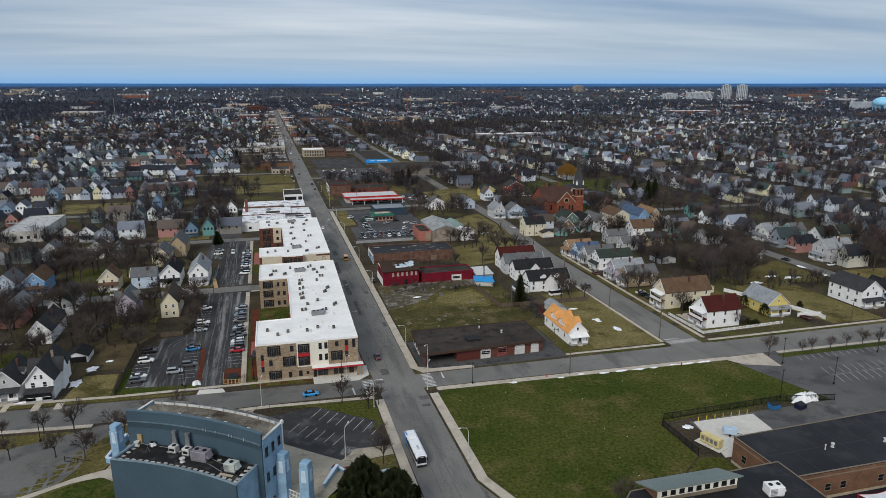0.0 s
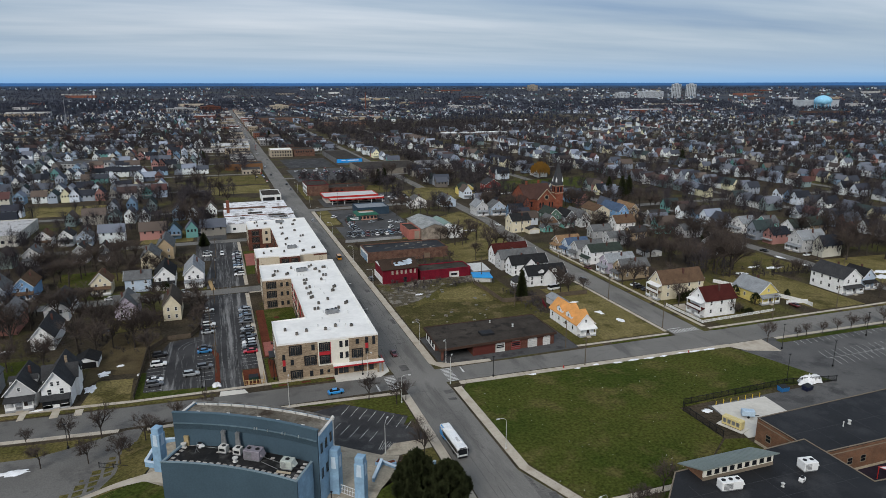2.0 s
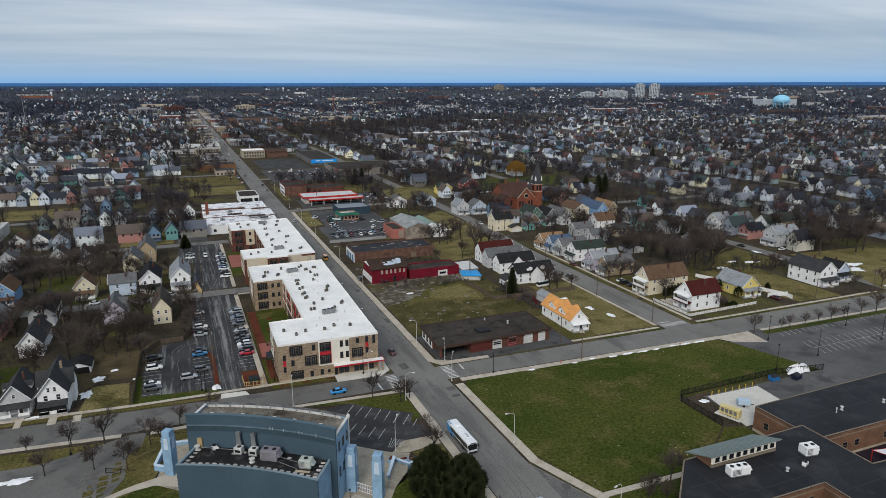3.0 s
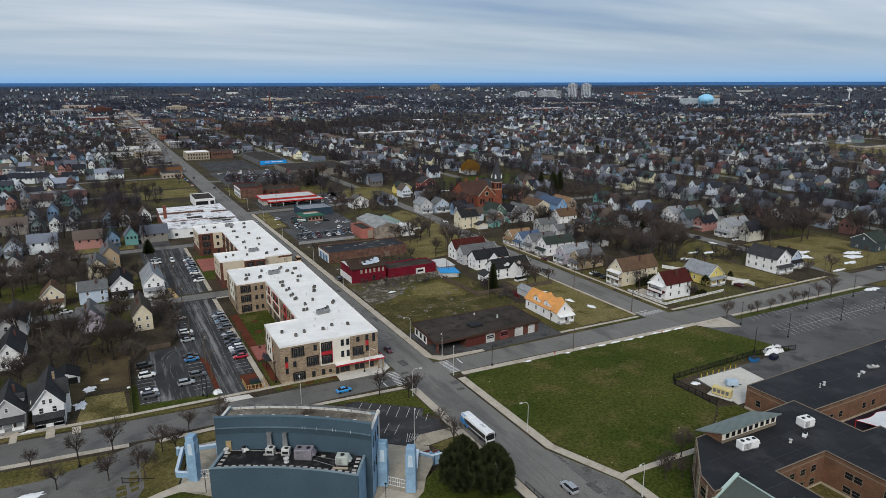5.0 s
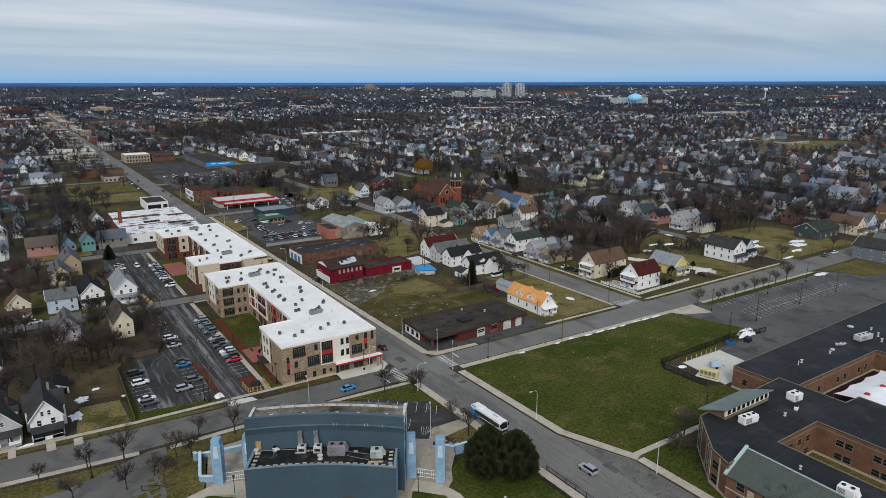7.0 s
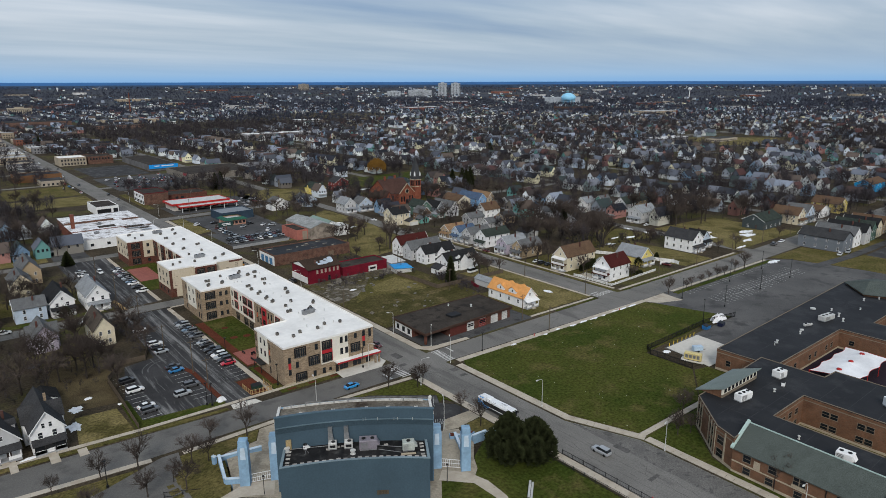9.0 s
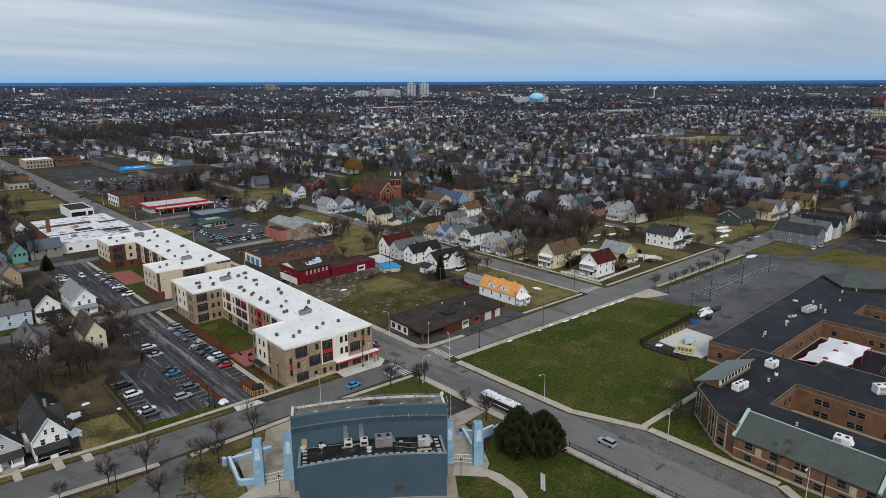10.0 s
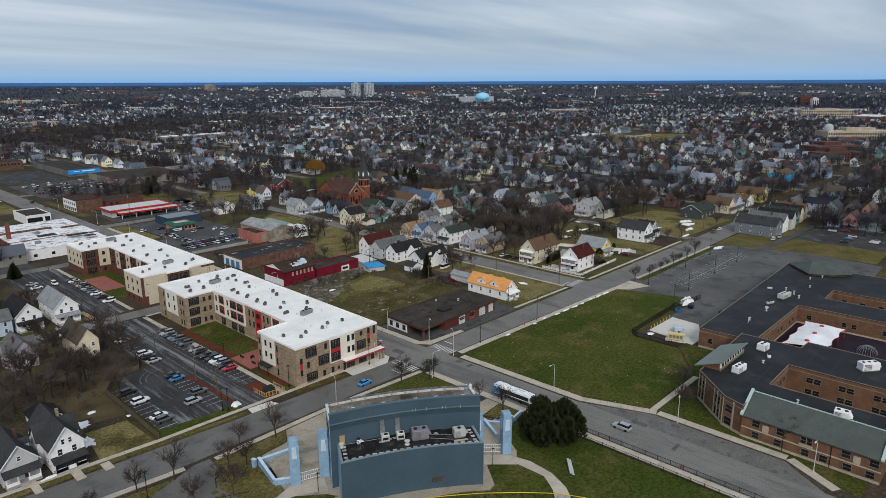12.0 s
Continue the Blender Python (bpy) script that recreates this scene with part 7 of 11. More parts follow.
panel(two, Face(45, 545, 45, 519), 0.4, 25.6, 0.2, 7.6, white_paint, 0.05, "white_front")
for i in range(6):
    face_window(two, Face(45, 545, 45, 519), 2 + 4 * i, 4.6, 1.6, 1.8, metal_dark, pane_glass, True, 0.07)
    face_window(two, Face(45, 545, 45, 519), 2 + 4 * i, 0.8, 2.4, 2.0, metal_dark, pane_glass, True, 0.07)
flat_block("shop_wing", "low dark brick shop wing with a tar roof", "shop", 62.4, 92, 524, 545, 4.6, brick_dark, roof_tar, wins=(("S", 6, 1.6, 2.2, 1.6), ("S", 10, 1.6, 2.2, 1.6)))
sw = flat_block("white_garage", "small white and black painted garage with roller doors", "garage", 9.4, 23.2, 498.6, 526, 5.4, white_paint, roof_tar, white_paint)
fsw = Face(9.4, 498.6, 23.2, 498.6)
panel(sw, fsw, 0.6, 9.0, 0.2, 4.0, metal_dark, 0.05, "dark_front")
panel(sw, fsw, 10.4, 13.2, 0.2, 4.0, metal_dark, 0.05, "dark_front")

# white-roofed works with a brick chimney
works = thing("works_building", "long low works with snowy white roofs and brick sides", "works")
patchy_white = blend_material("roof_white_patchy", (0.62, 0.62, 0.64), (0.76, 0.77, 0.79), 0.25, 0.4, 0.6, 0.7, (0.22, 0.2, 0.19), 0.22, 2)
for x0, x1, y0, y1, z, wm in ((-18, 8, 400.6, 424, 5.2, white_paint), (8.4, 24, 398.6, 424, 4.4, white_paint), (-18.4, 12, 424.4, 446, 5.8, brick_red), (12.4, 24.2, 424.4, 446, 5.0, brick_worn), (-18, 22, 446.4, 470, 6.2, brick_worn)):
    part("wall", Geo().box(x0, x1, y0, y1, 0, z - 0.1), wm, works)
    part("roof", Geo().box(x0 - 0.1, x1 + 0.1, y0 - 0.1, y1 + 0.1, z - 0.1, z + 0.12), patchy_white, works)
part("side_wall", Geo().box(-18.75, -18.5, 402, 460, 0, 5.0), brick_red, works)
for x, y, w, d in ((-4, 426, 9, 6), (8, 418, 10, 4), (2, 446, 6, 3), (14, 410, 5, 4)):
    part("roof_stain", Geo().box(x, x + w, y, y + d, 5.9, 6.05), roof_tar, works)
part("chimney", Geo().add([], []).prism(rect(-16.6, -14.8, 433.4, 435.2), 5, 14.0).prism(rect(-16.75, -14.65, 433.25, 435.35), 13.2, 13.7), brick_red, works)
part("parapet", Geo().box(-18, 8, 446.1, 446.4, 5.8, 7.0), brick_worn, works)
for u in (4, 12, 20):
    face_window(works, Face(-18, 400.6, 8, 400.6), u, 1.6, 1.6, 1.4, metal_dark, pane_glass)
rooftop_unit(-8, 414, 5.3, 2.4, 1.6, 1.3, 12, metal_grey, 1)
rooftop_unit(-2, 436, 5.9, 2.4, 1.6, 1.3, 40, metal_grey, 1)

flat_block("orange_store", "long low store with an orange-brown front", "store", -13, 24, 704, 726, 6.0, material("render_orange", (0.19, 0.10, 0.05), 0.85), roof_black)
flat_block("cream_store", "long low cream store with a white roof", "store", -27, 22, 914, 958, 7.0, material("render_cream", (0.5, 0.46, 0.38), 0.85), metal_pale)
flat_block("tan_shop_block", "two-storey tan shop block with rows of windows", "shop", 41, 67, 818, 846, 8.4, material("render_tan", (0.36, 0.31, 0.24), 0.85), roof_white, wins=tuple(("S", 2 + 3 * i, z, 1.5, 2.0) for i in range(8) for z in (1.2, 5.0)))
flat_block("brown_shop_block", "brown brick shop block with a flat roof", "shop", 69, 94, 820, 850, 8.0, brick_worn, roof_tar, wins=tuple(("S", 2 + 3 * i, 4.6, 1.5, 2.0) for i in range(7)))
mall = flat_block("grocery_store", "large low store with a grey roof and bright blue banner", "store", 104, 132, 716, 824, 5.4, material("render_slate", (0.15, 0.15, 0.155), 0.85, stain=0.4), roof_tar)
part("banner", Geo().box(103, 131, 715.2, 715.8, 2.2, 6.2), material("banner_blue", (0.01, 0.30, 0.80), 0.5), mall, "bright blue banner")
part("banner_lettering", Geo().box(108, 113, 715.1, 715.2, 4.3, 5.1).box(115, 127, 715.1, 715.2, 4.2, 5.2), white_paint, mall)
st2 = flat_block("strip_mall", "long low strip of shops with a dark grey roof", "shops", 112, 176, 627, 690, 5.2, material("render_sand", (0.24, 0.22, 0.19), 0.85, stain=0.4), roof_tar)
panel(st2, Face(112, 690, 112, 627), 50, 60, 3.2, 5.6, material("sign_maroon", (0.25, 0.02, 0.03), 0.5), 0.1, "sign_board")
flat_block("warehouse", "grey-white warehouse with a patchy white roof", "warehouse", -146, -126, 404, 452, 6.0, material("render_white", (0.55, 0.54, 0.5), 0.85, stain=0.35), blend_material("roof_dull_white", (0.36, 0.36, 0.37), (0.55, 0.55, 0.56), 0.2, 0.4, 0.6, 0.8, (0.2, 0.19, 0.18), 0.2, 2), wins=tuple(("S", 2 + 3.5 * i, 2.0, 1.6, 1.6) for i in range(6)))

# church
ch = thing("church", "red brick church with a corner tower and brown gabled roofs", "church", (0.4, 9.0, 0))
brick_church = brick_material("brick_church", (0.235, 0.068, 0.036), (0.18, 0.053, 0.031), (0.22, 0.10, 0.07), 0.42, 0.14, 0.35)
ch_roof = material("shingle_church", (0.075, 0.042, 0.035), 0.9, grain=2, amount=0.25)


def gable_solid(ob, x0, x1, y0, y1, h, r, along, wall, roof, e=0.5):
    if along == "x":
        ym = (y0 + y1) / 2
        part("wall", Geo().add([(x0, y0, 0), (x0, y1, 0), (x0, y1, h), (x0, ym, h + r), (x0, y0, h), (x1, y0, 0), (x1, y1, 0), (x1, y1, h), (x1, ym, h + r), (x1, y0, h)], [(0, 4, 3, 2, 1), (5, 6, 7, 8, 9), (0, 5, 9, 4), (1, 2, 7, 6), (0, 1, 6, 5)]), wall, ob)
        k = r / (ym - y0) * e
        g = Geo()
        for s, (ya, yb) in enumerate(((y0 - e, ym), (y1 + e, ym))):
            p = [(x0 - e, ya, h - k), (x1 + e, ya, h - k), (x1 + e, yb, h + r), (x0 - e, yb, h + r)]
            p += [(a, b, c + 0.25) for a, b, c in p]
            g.add(p, [(4, 5, 6, 7), (3, 2, 1, 0), (0, 1, 5, 4), (1, 2, 6, 5), (2, 3, 7, 6), (3, 0, 4, 7)] if s == 0 else [(7, 6, 5, 4), (0, 1, 2, 3), (4, 5, 1, 0), (5, 6, 2, 1), (6, 7, 3, 2), (7, 4, 0, 3)])
        part("roof", g, roof, ob)
    else:
        xm = (x0 + x1) / 2
        part("wall", Geo().add([(x0, y0, 0), (x1, y0, 0), (x1, y0, h), (xm, y0, h + r), (x0, y0, h), (x0, y1, 0), (x1, y1, 0), (x1, y1, h), (xm, y1, h + r), (x0, y1, h)], [(0, 1, 2, 3, 4), (9, 8, 7, 6, 5), (0, 4, 9, 5), (1, 6, 7, 2), (0, 5, 6, 1)]), wall, ob)
        k = r / (xm - x0) * e
        g = Geo()
        for s, (xa, xb) in enumerate(((x0 - e, xm), (x1 + e, xm))):
            p = [(xa, y0 - e, h - k), (xa, y1 + e, h - k), (xb, y1 + e, h + r), (xb, y0 - e, h + r)]
            p += [(a, b, c + 0.25) for a, b, c in p]
            g.add(p, [(7, 6, 5, 4), (0, 1, 2, 3), (4, 5, 1, 0), (5, 6, 2, 1), (6, 7, 3, 2), (7, 4, 0, 3)] if s == 0 else [(4, 5, 6, 7), (3, 2, 1, 0), (0, 1, 5, 4), (1, 2, 6, 5), (2, 3, 7, 6), (3, 0, 4, 7)])
        part("roof", g, roof, ob)


gable_solid(ch, 181, 203, 400, 424, 7.6, 8.6, "x", brick_church, ch_roof)
gable_solid(ch, 187.0, 200.5, 394.0, 412, 8.0, 6.6, "y", brick_church, ch_roof)
gable_solid(ch, 178, 183, 397.6, 408, 6.0, 3.6, "y", brick_church, ch_roof)
part("rose_window", Geo().tube((193.7, 393.9, 9.4), (193.7, 393.6, 9.4), 1.7, 1.7, 20), stone_band, ch)
part("rose_glass", Geo().tube((193.7, 393.62, 9.4), (193.7, 393.5, 9.4), 1.3, 1.3, 20), black_glass, ch)
for x in (188.5, 190.7, 195.7, 197.9):
    part("lancet", Geo().prism(rect(x, x + 1.1, 393.8, 394.05), 2.0, 5.8), black_glass, ch)
part("door", Geo().box(192.5, 194.9, 393.7, 394.1, 0, 3.4), metal_dark, ch)
for x in (182.5, 185):
    part("lancet", Geo().box(x, x + 1.0, 399.7, 400.1, 2.0, 5.6), black_glass, ch)
for y in (414, 418, 422):
    part("lancet", Geo().box(180.8, 181.1, y - 1.6, y - 0.6, 2.0, 6.0), black_glass, ch)
part("coping", Geo().tube((186.7, 393.6, 7.8), (193.7, 393.6, 15.0), 0.3, 0.3, 4).tube((200.8, 393.6, 7.8), (193.7, 393.6, 15.0), 0.3, 0.3, 4), stone_band, ch)
TX, TY = 203.4, 396.6  # middle of the tower
part("tower", Geo().box(TX - 2.9, TX + 2.9, TY - 2.9, TY + 2.9, 0, 17.0), brick_church, ch)
for z in (11.6, 16.6):
    part("tower_belt", Geo().box(TX - 3.1, TX + 3.1, TY - 3.1, TY + 3.1, z, z + 0.4), stone_band, ch)
slate_spire = material("spire_slate", (0.055, 0.058, 0.062), 0.7)
part("belfry", Geo().box(TX - 2.6, TX + 2.6, TY - 2.6, TY + 2.6, 17.0, 20.4), slate_spire, ch, "slate-clad belfry")
part("spire", Geo().add([(TX - 2.7, TY - 2.7, 20.4), (TX + 2.7, TY - 2.7, 20.4), (TX + 2.7, TY + 2.7, 20.4), (TX - 2.7, TY + 2.7, 20.4), (TX, TY, 34)], [(0, 1, 4), (1, 2, 4), (2, 3, 4), (3, 0, 4)]), slate_spire, ch)
for d in (-1.1, 1.1):
    part("tower_window", Geo().box(TX + d - 0.6, TX + d + 0.6, TY - 3.05, TY - 2.8, 12.6, 16.0), black_glass, ch)
    part("tower_window", Geo().box(TX - 3.05, TX - 2.8, TY + d - 0.6, TY + d + 0.6, 12.6, 16.0), black_glass, ch)
for dx in (-2.3, 2.3):
    for dy in (-2.3, 2.3):
        x, y = TX + dx, TY + dy
        part("pinnacle", Geo().box(x - 0.42, x + 0.42, y - 0.42, y + 0.42, 19.4, 21.0).add([(x - 0.42, y - 0.42, 21), (x + 0.42, y - 0.42, 21), (x + 0.42, y + 0.42, 21), (x - 0.42, y + 0.42, 21), (x, y, 22.8)], [(0, 1, 4), (1, 2, 4), (2, 3, 4), (3, 0, 4)]), white_paint, ch)
part("chimney", Geo().box(186, 187.2, 411, 412.2, 15, 18.6).box(197, 198.2, 414, 415.2, 14.6, 18.4), brick_church, ch)

# ---- houses ----
SIDING = {"white": (0.80, 0.81, 0.815), "cream": (0.66, 0.60, 0.45), "tan": (0.40, 0.31, 0.20), "grey": (0.33, 0.34, 0.35), "pale_grey": (0.50, 0.51, 0.52), "blue": (0.19, 0.36, 0.60), "pale_blue": (0.46, 0.55, 0.66), "yellow": (0.68, 0.56, 0.18),
          "green": (0.09, 0.16, 0.13), "teal": (0.17, 0.42, 0.38), "brown": (0.19, 0.12, 0.08), "dark_red": (0.22, 0.05, 0.045), "lilac": (0.42, 0.38, 0.46), "slate": (0.16, 0.18, 0.205), "slate_dark": (0.055, 0.07, 0.075), "bright_blue": (0.02, 0.30, 0.62), "salmon": (0.52, 0.24, 0.19)}
SHINGLE = {"black": (0.024, 0.025, 0.027), "charcoal": (0.05, 0.051, 0.054), "grey": (0.13, 0.135, 0.14), "pale": (0.27, 0.29, 0.31), "brown": (0.125, 0.08, 0.052), "taupe": (0.085, 0.072, 0.06), "red": (0.066, 0.017, 0.015), "blue": (0.075, 0.115, 0.19), "green": (0.04, 0.052, 0.045), "tan": (0.26, 0.165, 0.095), "orange": None}


def siding(c):
    """Clapboard: the boards' lower edges show as fine shadow lines."""
    key = "siding_" + c
    if key not in MATS:
        m = material(key, SIDING[c], 0.75, grain=2.5, amount=0.07, stain=0.13, stain_scale=0.5)
        n, l = m.node_tree.nodes, m.node_tree.links
        wv = n.new("ShaderNodeTexWave")
        wv.bands_direction = "Z"
        wv.wave_profile = "SAW"
        wv.inputs["Scale"].default_value = 1.4
        ge = n.new("ShaderNodeNewGeometry")
        l.new(ge.outputs["Position"], wv.inputs["Vector"])
        b = n.new("ShaderNodeBump")
        b.inputs["Strength"].default_value = 0.5
        b.inputs["Distance"].default_value = 0.04
        l.new(wv.outputs[1], b.inputs["Height"])
        l.new(b.outputs[0], n["Principled BSDF"].inputs["Normal"])
    return MATS[key]


def shingle(c):
    if c == "orange":
        return sheathing
    return material("shingle_" + c, SHINGLE[c], 0.95, grain=4, amount=0.35, stain=0.25, stain_scale=0.4, bump=0.3)


def roof_shell(hw, f0, hl, eave, top, e, t=0.22):
    """One folded roof: both slopes, their undersides and edges in one piece."""
    k = top / hw * e
    prof = [(-hw - e, eave - k), (0, eave + top), (hw + e, eave - k), (hw + e, eave - k + t), (0, eave + top + t), (-hw - e, eave - k + t)]
    p = [(x, f0 - e, z) for x, z in prof] + [(x, hl + e, z) for x, z in prof]
    return Geo().add(p, [(0, 6, 7, 1), (1, 7, 8, 2), (2, 8, 9, 3), (3, 9, 10, 4), (4, 10, 11, 5), (5, 11, 6, 0), (0, 1, 4, 5), (1, 2, 3, 4), (6, 11, 10, 7), (7, 10, 9, 8)])


FRONT = {"S": 0.0, "W": -90.0, "E": 90.0, "N": 180.0}
HOUSES = []  # plan boxes, kept clear by the rows of further houses


def house(x0, x1, y0, y1, front="S", eave=5.6, top=3.0, wall="white", roof="charcoal", porch=True, dormer=0, chimney=True, cross=False, two_porch=False, words=None, storeys=2, ridge="long", dormer_size=1.0, glazed=False):
    """A timber house: gable front with porch, windows on the walls, shingled roof, chimney."""
    HOUSES.append((x0 - 3, x1 + 3, y0 - 3, y1 + 3))
    eave, top = (eave * 1.12, top * 1.28) if storeys == 2 else (eave * 1.06, top * 1.2)
    turn = FRONT[front]
    w, l = (x1 - x0, y1 - y0) if front in "SN" else (y1 - y0, x1 - x0)
    label = words or "%s %s house with a %s shingled roof" % ({1: "one-storey", 2: "two-storey"}[storeys], wall.replace("_", " "), roof)
    ob = thing("house", label, "house", ((x0 + x1) / 2, (y0 + y1) / 2, 0), turn, "timber houses")
    wm, rm = siding(wall), shingle(roof)
    hw, hl = w / 2, l / 2
    pd = 2.0 if porch else 0.0
    f0 = -hl + pd  # plane of the front wall
    if ridge == "long":
        part("wall", Geo().add([(-hw, f0, 0), (hw, f0, 0), (hw, f0, eave), (0, f0, eave + top), (-hw, f0, eave), (-hw, hl, 0), (hw, hl, 0), (hw, hl, eave), (0, hl, eave + top), (-hw, hl, eave)], [(0, 1, 2, 3, 4), (9, 8, 7, 6, 5), (0, 4, 9, 5), (1, 6, 7, 2), (0, 5, 6, 1)]), wm, ob)
        e, s = 0.45, top / hw
        part("roof", roof_shell(hw, f0, hl, eave, top, e), rm, ob)
        part("bargeboard", Geo().tube((-hw - e, f0 - e - 0.03, eave - e * s + 0.05), (0, f0 - e - 0.03, eave + top + 0.05), 0.13, 0.13, 4).tube((hw + e, f0 - e - 0.03, eave - e * s + 0.05), (0, f0 - e - 0.03, eave + top + 0.05), 0.13, 0.13, 4), white_paint, ob)
    for i in range(dormer):
        yy, k = f0 + (hl - f0) * (i + 1) / (dormer + 1) - 0.2, dormer_size
        dg, dr, zo = Geo(), Geo(), eave + top * 0.15
        for d in (-1, 1):
            xo, xi = d * (hw - 0.2), d * hw * 0.15
            p = [(xo, yy - 1.3 * k, zo), (xo, yy + 1.3 * k, zo), (xo, yy + 1.3 * k, zo + 1.1), (xo, yy, zo + 1.1 + 0.8 * k), (xo, yy - 1.3 * k, zo + 1.1), (xi, yy - 1.3 * k, zo + 1.1), (xi, yy, zo + 1.1 + 0.8 * k), (xi, yy + 1.3 * k, zo + 1.1)]
            dg.add(p, [(0, 1, 2, 3, 4) if d > 0 else (4, 3, 2, 1, 0), (0, 4, 5), (1, 7, 2)])
            xo, xi = d * (hw + 0.1), d * 0.1
            dr.add([(xo, yy - 1.55 * k, zo + 0.98), (xo, yy, zo + 1.2 + 0.82 * k), (xi, yy, zo + 1.2 + 0.82 * k), (xi, yy - 1.55 * k, zo + 0.98), (xo, yy + 1.55 * k, zo + 0.98), (xi, yy + 1.55 * k, zo + 0.98)], [(0, 1, 2, 3) if d < 0 else (3, 2, 1, 0), (1, 4, 5, 2) if d < 0 else (2, 5, 4, 1)])
            if k > 1.2:
                window(ob, xo - d * 0.3, yy, zo + 0.3, 90 * d, 0.8, 1.1, white_paint)
        part("dormer", dg, wm, ob)
        part("dormer_roof", dr, rm, ob)
    if cross:
        yy = (f0 + hl) / 2
        gable = Geo()
        for d in (-1, 1):
            xo = d * (hw + 0.9)
            gable.add([(xo, yy - 2.2, 0), (xo, yy + 2.2, 0), (xo, yy + 2.2, eave), (xo, yy, eave + top * 0.75), (xo, yy - 2.2, eave), (0, yy - 2.2, 0), (0, yy + 2.2, 0), (0, yy + 2.2, eave), (0, yy - 2.2, eave)], [(0, 1, 2, 3, 4) if d > 0 else (4, 3, 2, 1, 0), (0, 4, 8, 5) if d > 0 else (5, 8, 4, 0), (1, 6, 7, 2) if d > 0 else (2, 7, 6, 1)])
        part("side_gable", gable, wm, ob)
        cr = Geo()
        for d in (-1, 1):
            xo = d * (hw + 1.2)
            for s2 in (-1, 1):
                p = [(xo, yy + s2 * 2.6, eave - 0.3), (xo, yy, eave + top * 0.75), (0, yy, eave + top * 0.75), (0, yy + s2 * 2.6, eave - 0.3)]
                p += [(a, b, c + 0.2) for a, b, c in p]
                cr.add(p, [(4, 5, 6, 7), (3, 2, 1, 0), (0, 1, 5, 4), (0, 4, 7, 3)])
        part("side_gable_roof", cr, rm, ob)
    if porch:
        part("porch_floor", Geo().box(-hw + 0.2, hw - 0.2, -hl + 0.1, f0, 0, 0.6), grey_paint, ob)
        zt = 3.0
        part("porch_roof", Geo().add([(-hw - 0.1, -hl - 0.2, zt - 0.25), (hw + 0.1, -hl - 0.2, zt - 0.25), (hw + 0.1, f0, zt + 0.55), (-hw - 0.1, f0, zt + 0.55), (-hw - 0.1, -hl - 0.2, zt - 0.07), (hw + 0.1, -hl - 0.2, zt - 0.07), (hw + 0.1, f0, zt + 0.73), (-hw - 0.1, f0, zt + 0.73)], [(4, 5, 6, 7), (3, 2, 1, 0), (0, 1, 5, 4), (1, 2, 6, 5), (3, 0, 4, 7)]), white_paint if roof == "orange" else rm, ob)
        for x in (-hw + 0.35, -hw * 0.3, hw * 0.3, hw - 0.35):
            part("porch_post", Geo().box(x - 0.1, x + 0.1, -hl + 0.15, -hl + 0.35, 0.6, zt - 0.2), metal_dark if glazed else white_paint, ob)
        if glazed:
            part("porch_wall", Geo().box(-hw + 0.25, hw - 0.25, -hl + 0.2, -hl + 0.3, 0.6, 1.5), wm, ob)
            part("porch_glazing", Geo().box(-hw + 0.3, hw - 0.3, -hl + 0.24, -hl + 0.28, 1.5, zt - 0.2), black_glass, ob, "dark porch glazing")
        part("porch_rail", Geo().box(-hw + 0.3, -0.8, -hl + 0.2, -hl + 0.28, 0.6, 1.4), white_paint, ob)
        part("porch_rail", Geo().box(0.8, hw - 0.3, -hl + 0.2, -hl + 0.28, 0.6, 1.4), white_paint, ob)
        part("step", Geo().box(-0.8, 0.8, -hl - 0.5, -hl + 0.1, 0, 0.35).box(-0.8, 0.8, -hl - 0.9, -hl - 0.5, 0, 0.18), concrete, ob)
        if two_porch:
            part("upper_porch", Geo().box(-hw + 0.2, hw - 0.2, -hl + 0.1, f0, 3.0, 3.25), white_paint, ob)
            part("upper_rail", Geo().box(-hw + 0.3, hw - 0.3, -hl + 0.12, -hl + 0.2, 3.9, 4.05).box(-hw + 0.3, hw - 0.3, -hl + 0.12, -hl + 0.18, 3.3, 3.9), white_paint, ob)
            part("upper_roof", Geo().add([(-hw, -hl - 0.1, 5.6), (hw, -hl - 0.1, 5.6), (hw, f0, 6.2), (-hw, f0, 6.2), (-hw, -hl - 0.1, 5.75), (hw, -hl - 0.1, 5.75), (hw, f0, 6.35), (-hw, f0, 6.35)], [(4, 5, 6, 7), (3, 2, 1, 0), (0, 1, 5, 4), (1, 2, 6, 5), (3, 0, 4, 7)]), white_paint, ob)
            for x in (-hw + 0.35, hw - 0.35):
                part("porch_post", Geo().box(x - 0.1, x + 0.1, -hl + 0.15, -hl + 0.35, 3.3, 5.65), white_paint, ob)
    floors = [0.95 + (0.55 if porch else 0)] + ([eave - 2.15] if storeys == 2 else [])
    fm = white_paint
    part("door", Geo().box(-0.5 + hw * 0.3, 0.5 + hw * 0.3, f0 - 0.05, f0 + 0.05, 0.6 if porch else 0.2, 2.7), material("door_dark", (0.06, 0.04, 0.035), 0.5), ob)
    for k, z in enumerate(floors):
        for x in ((-hw * 0.45,) if k == 0 else (-hw * 0.45, hw * 0.4)):
            window(ob, x, f0, z, 0, 1.1, 1.6, fm)
    if glazed:
        for x in (-0.75, 0.75):
            window(ob, x, f0, eave + 0.3, 0, 0.8, 1.3, fm)
    elif top > 2.0:
        window(ob, 0, f0, eave + 0.35, 0, 0.85, 1.15, fm)
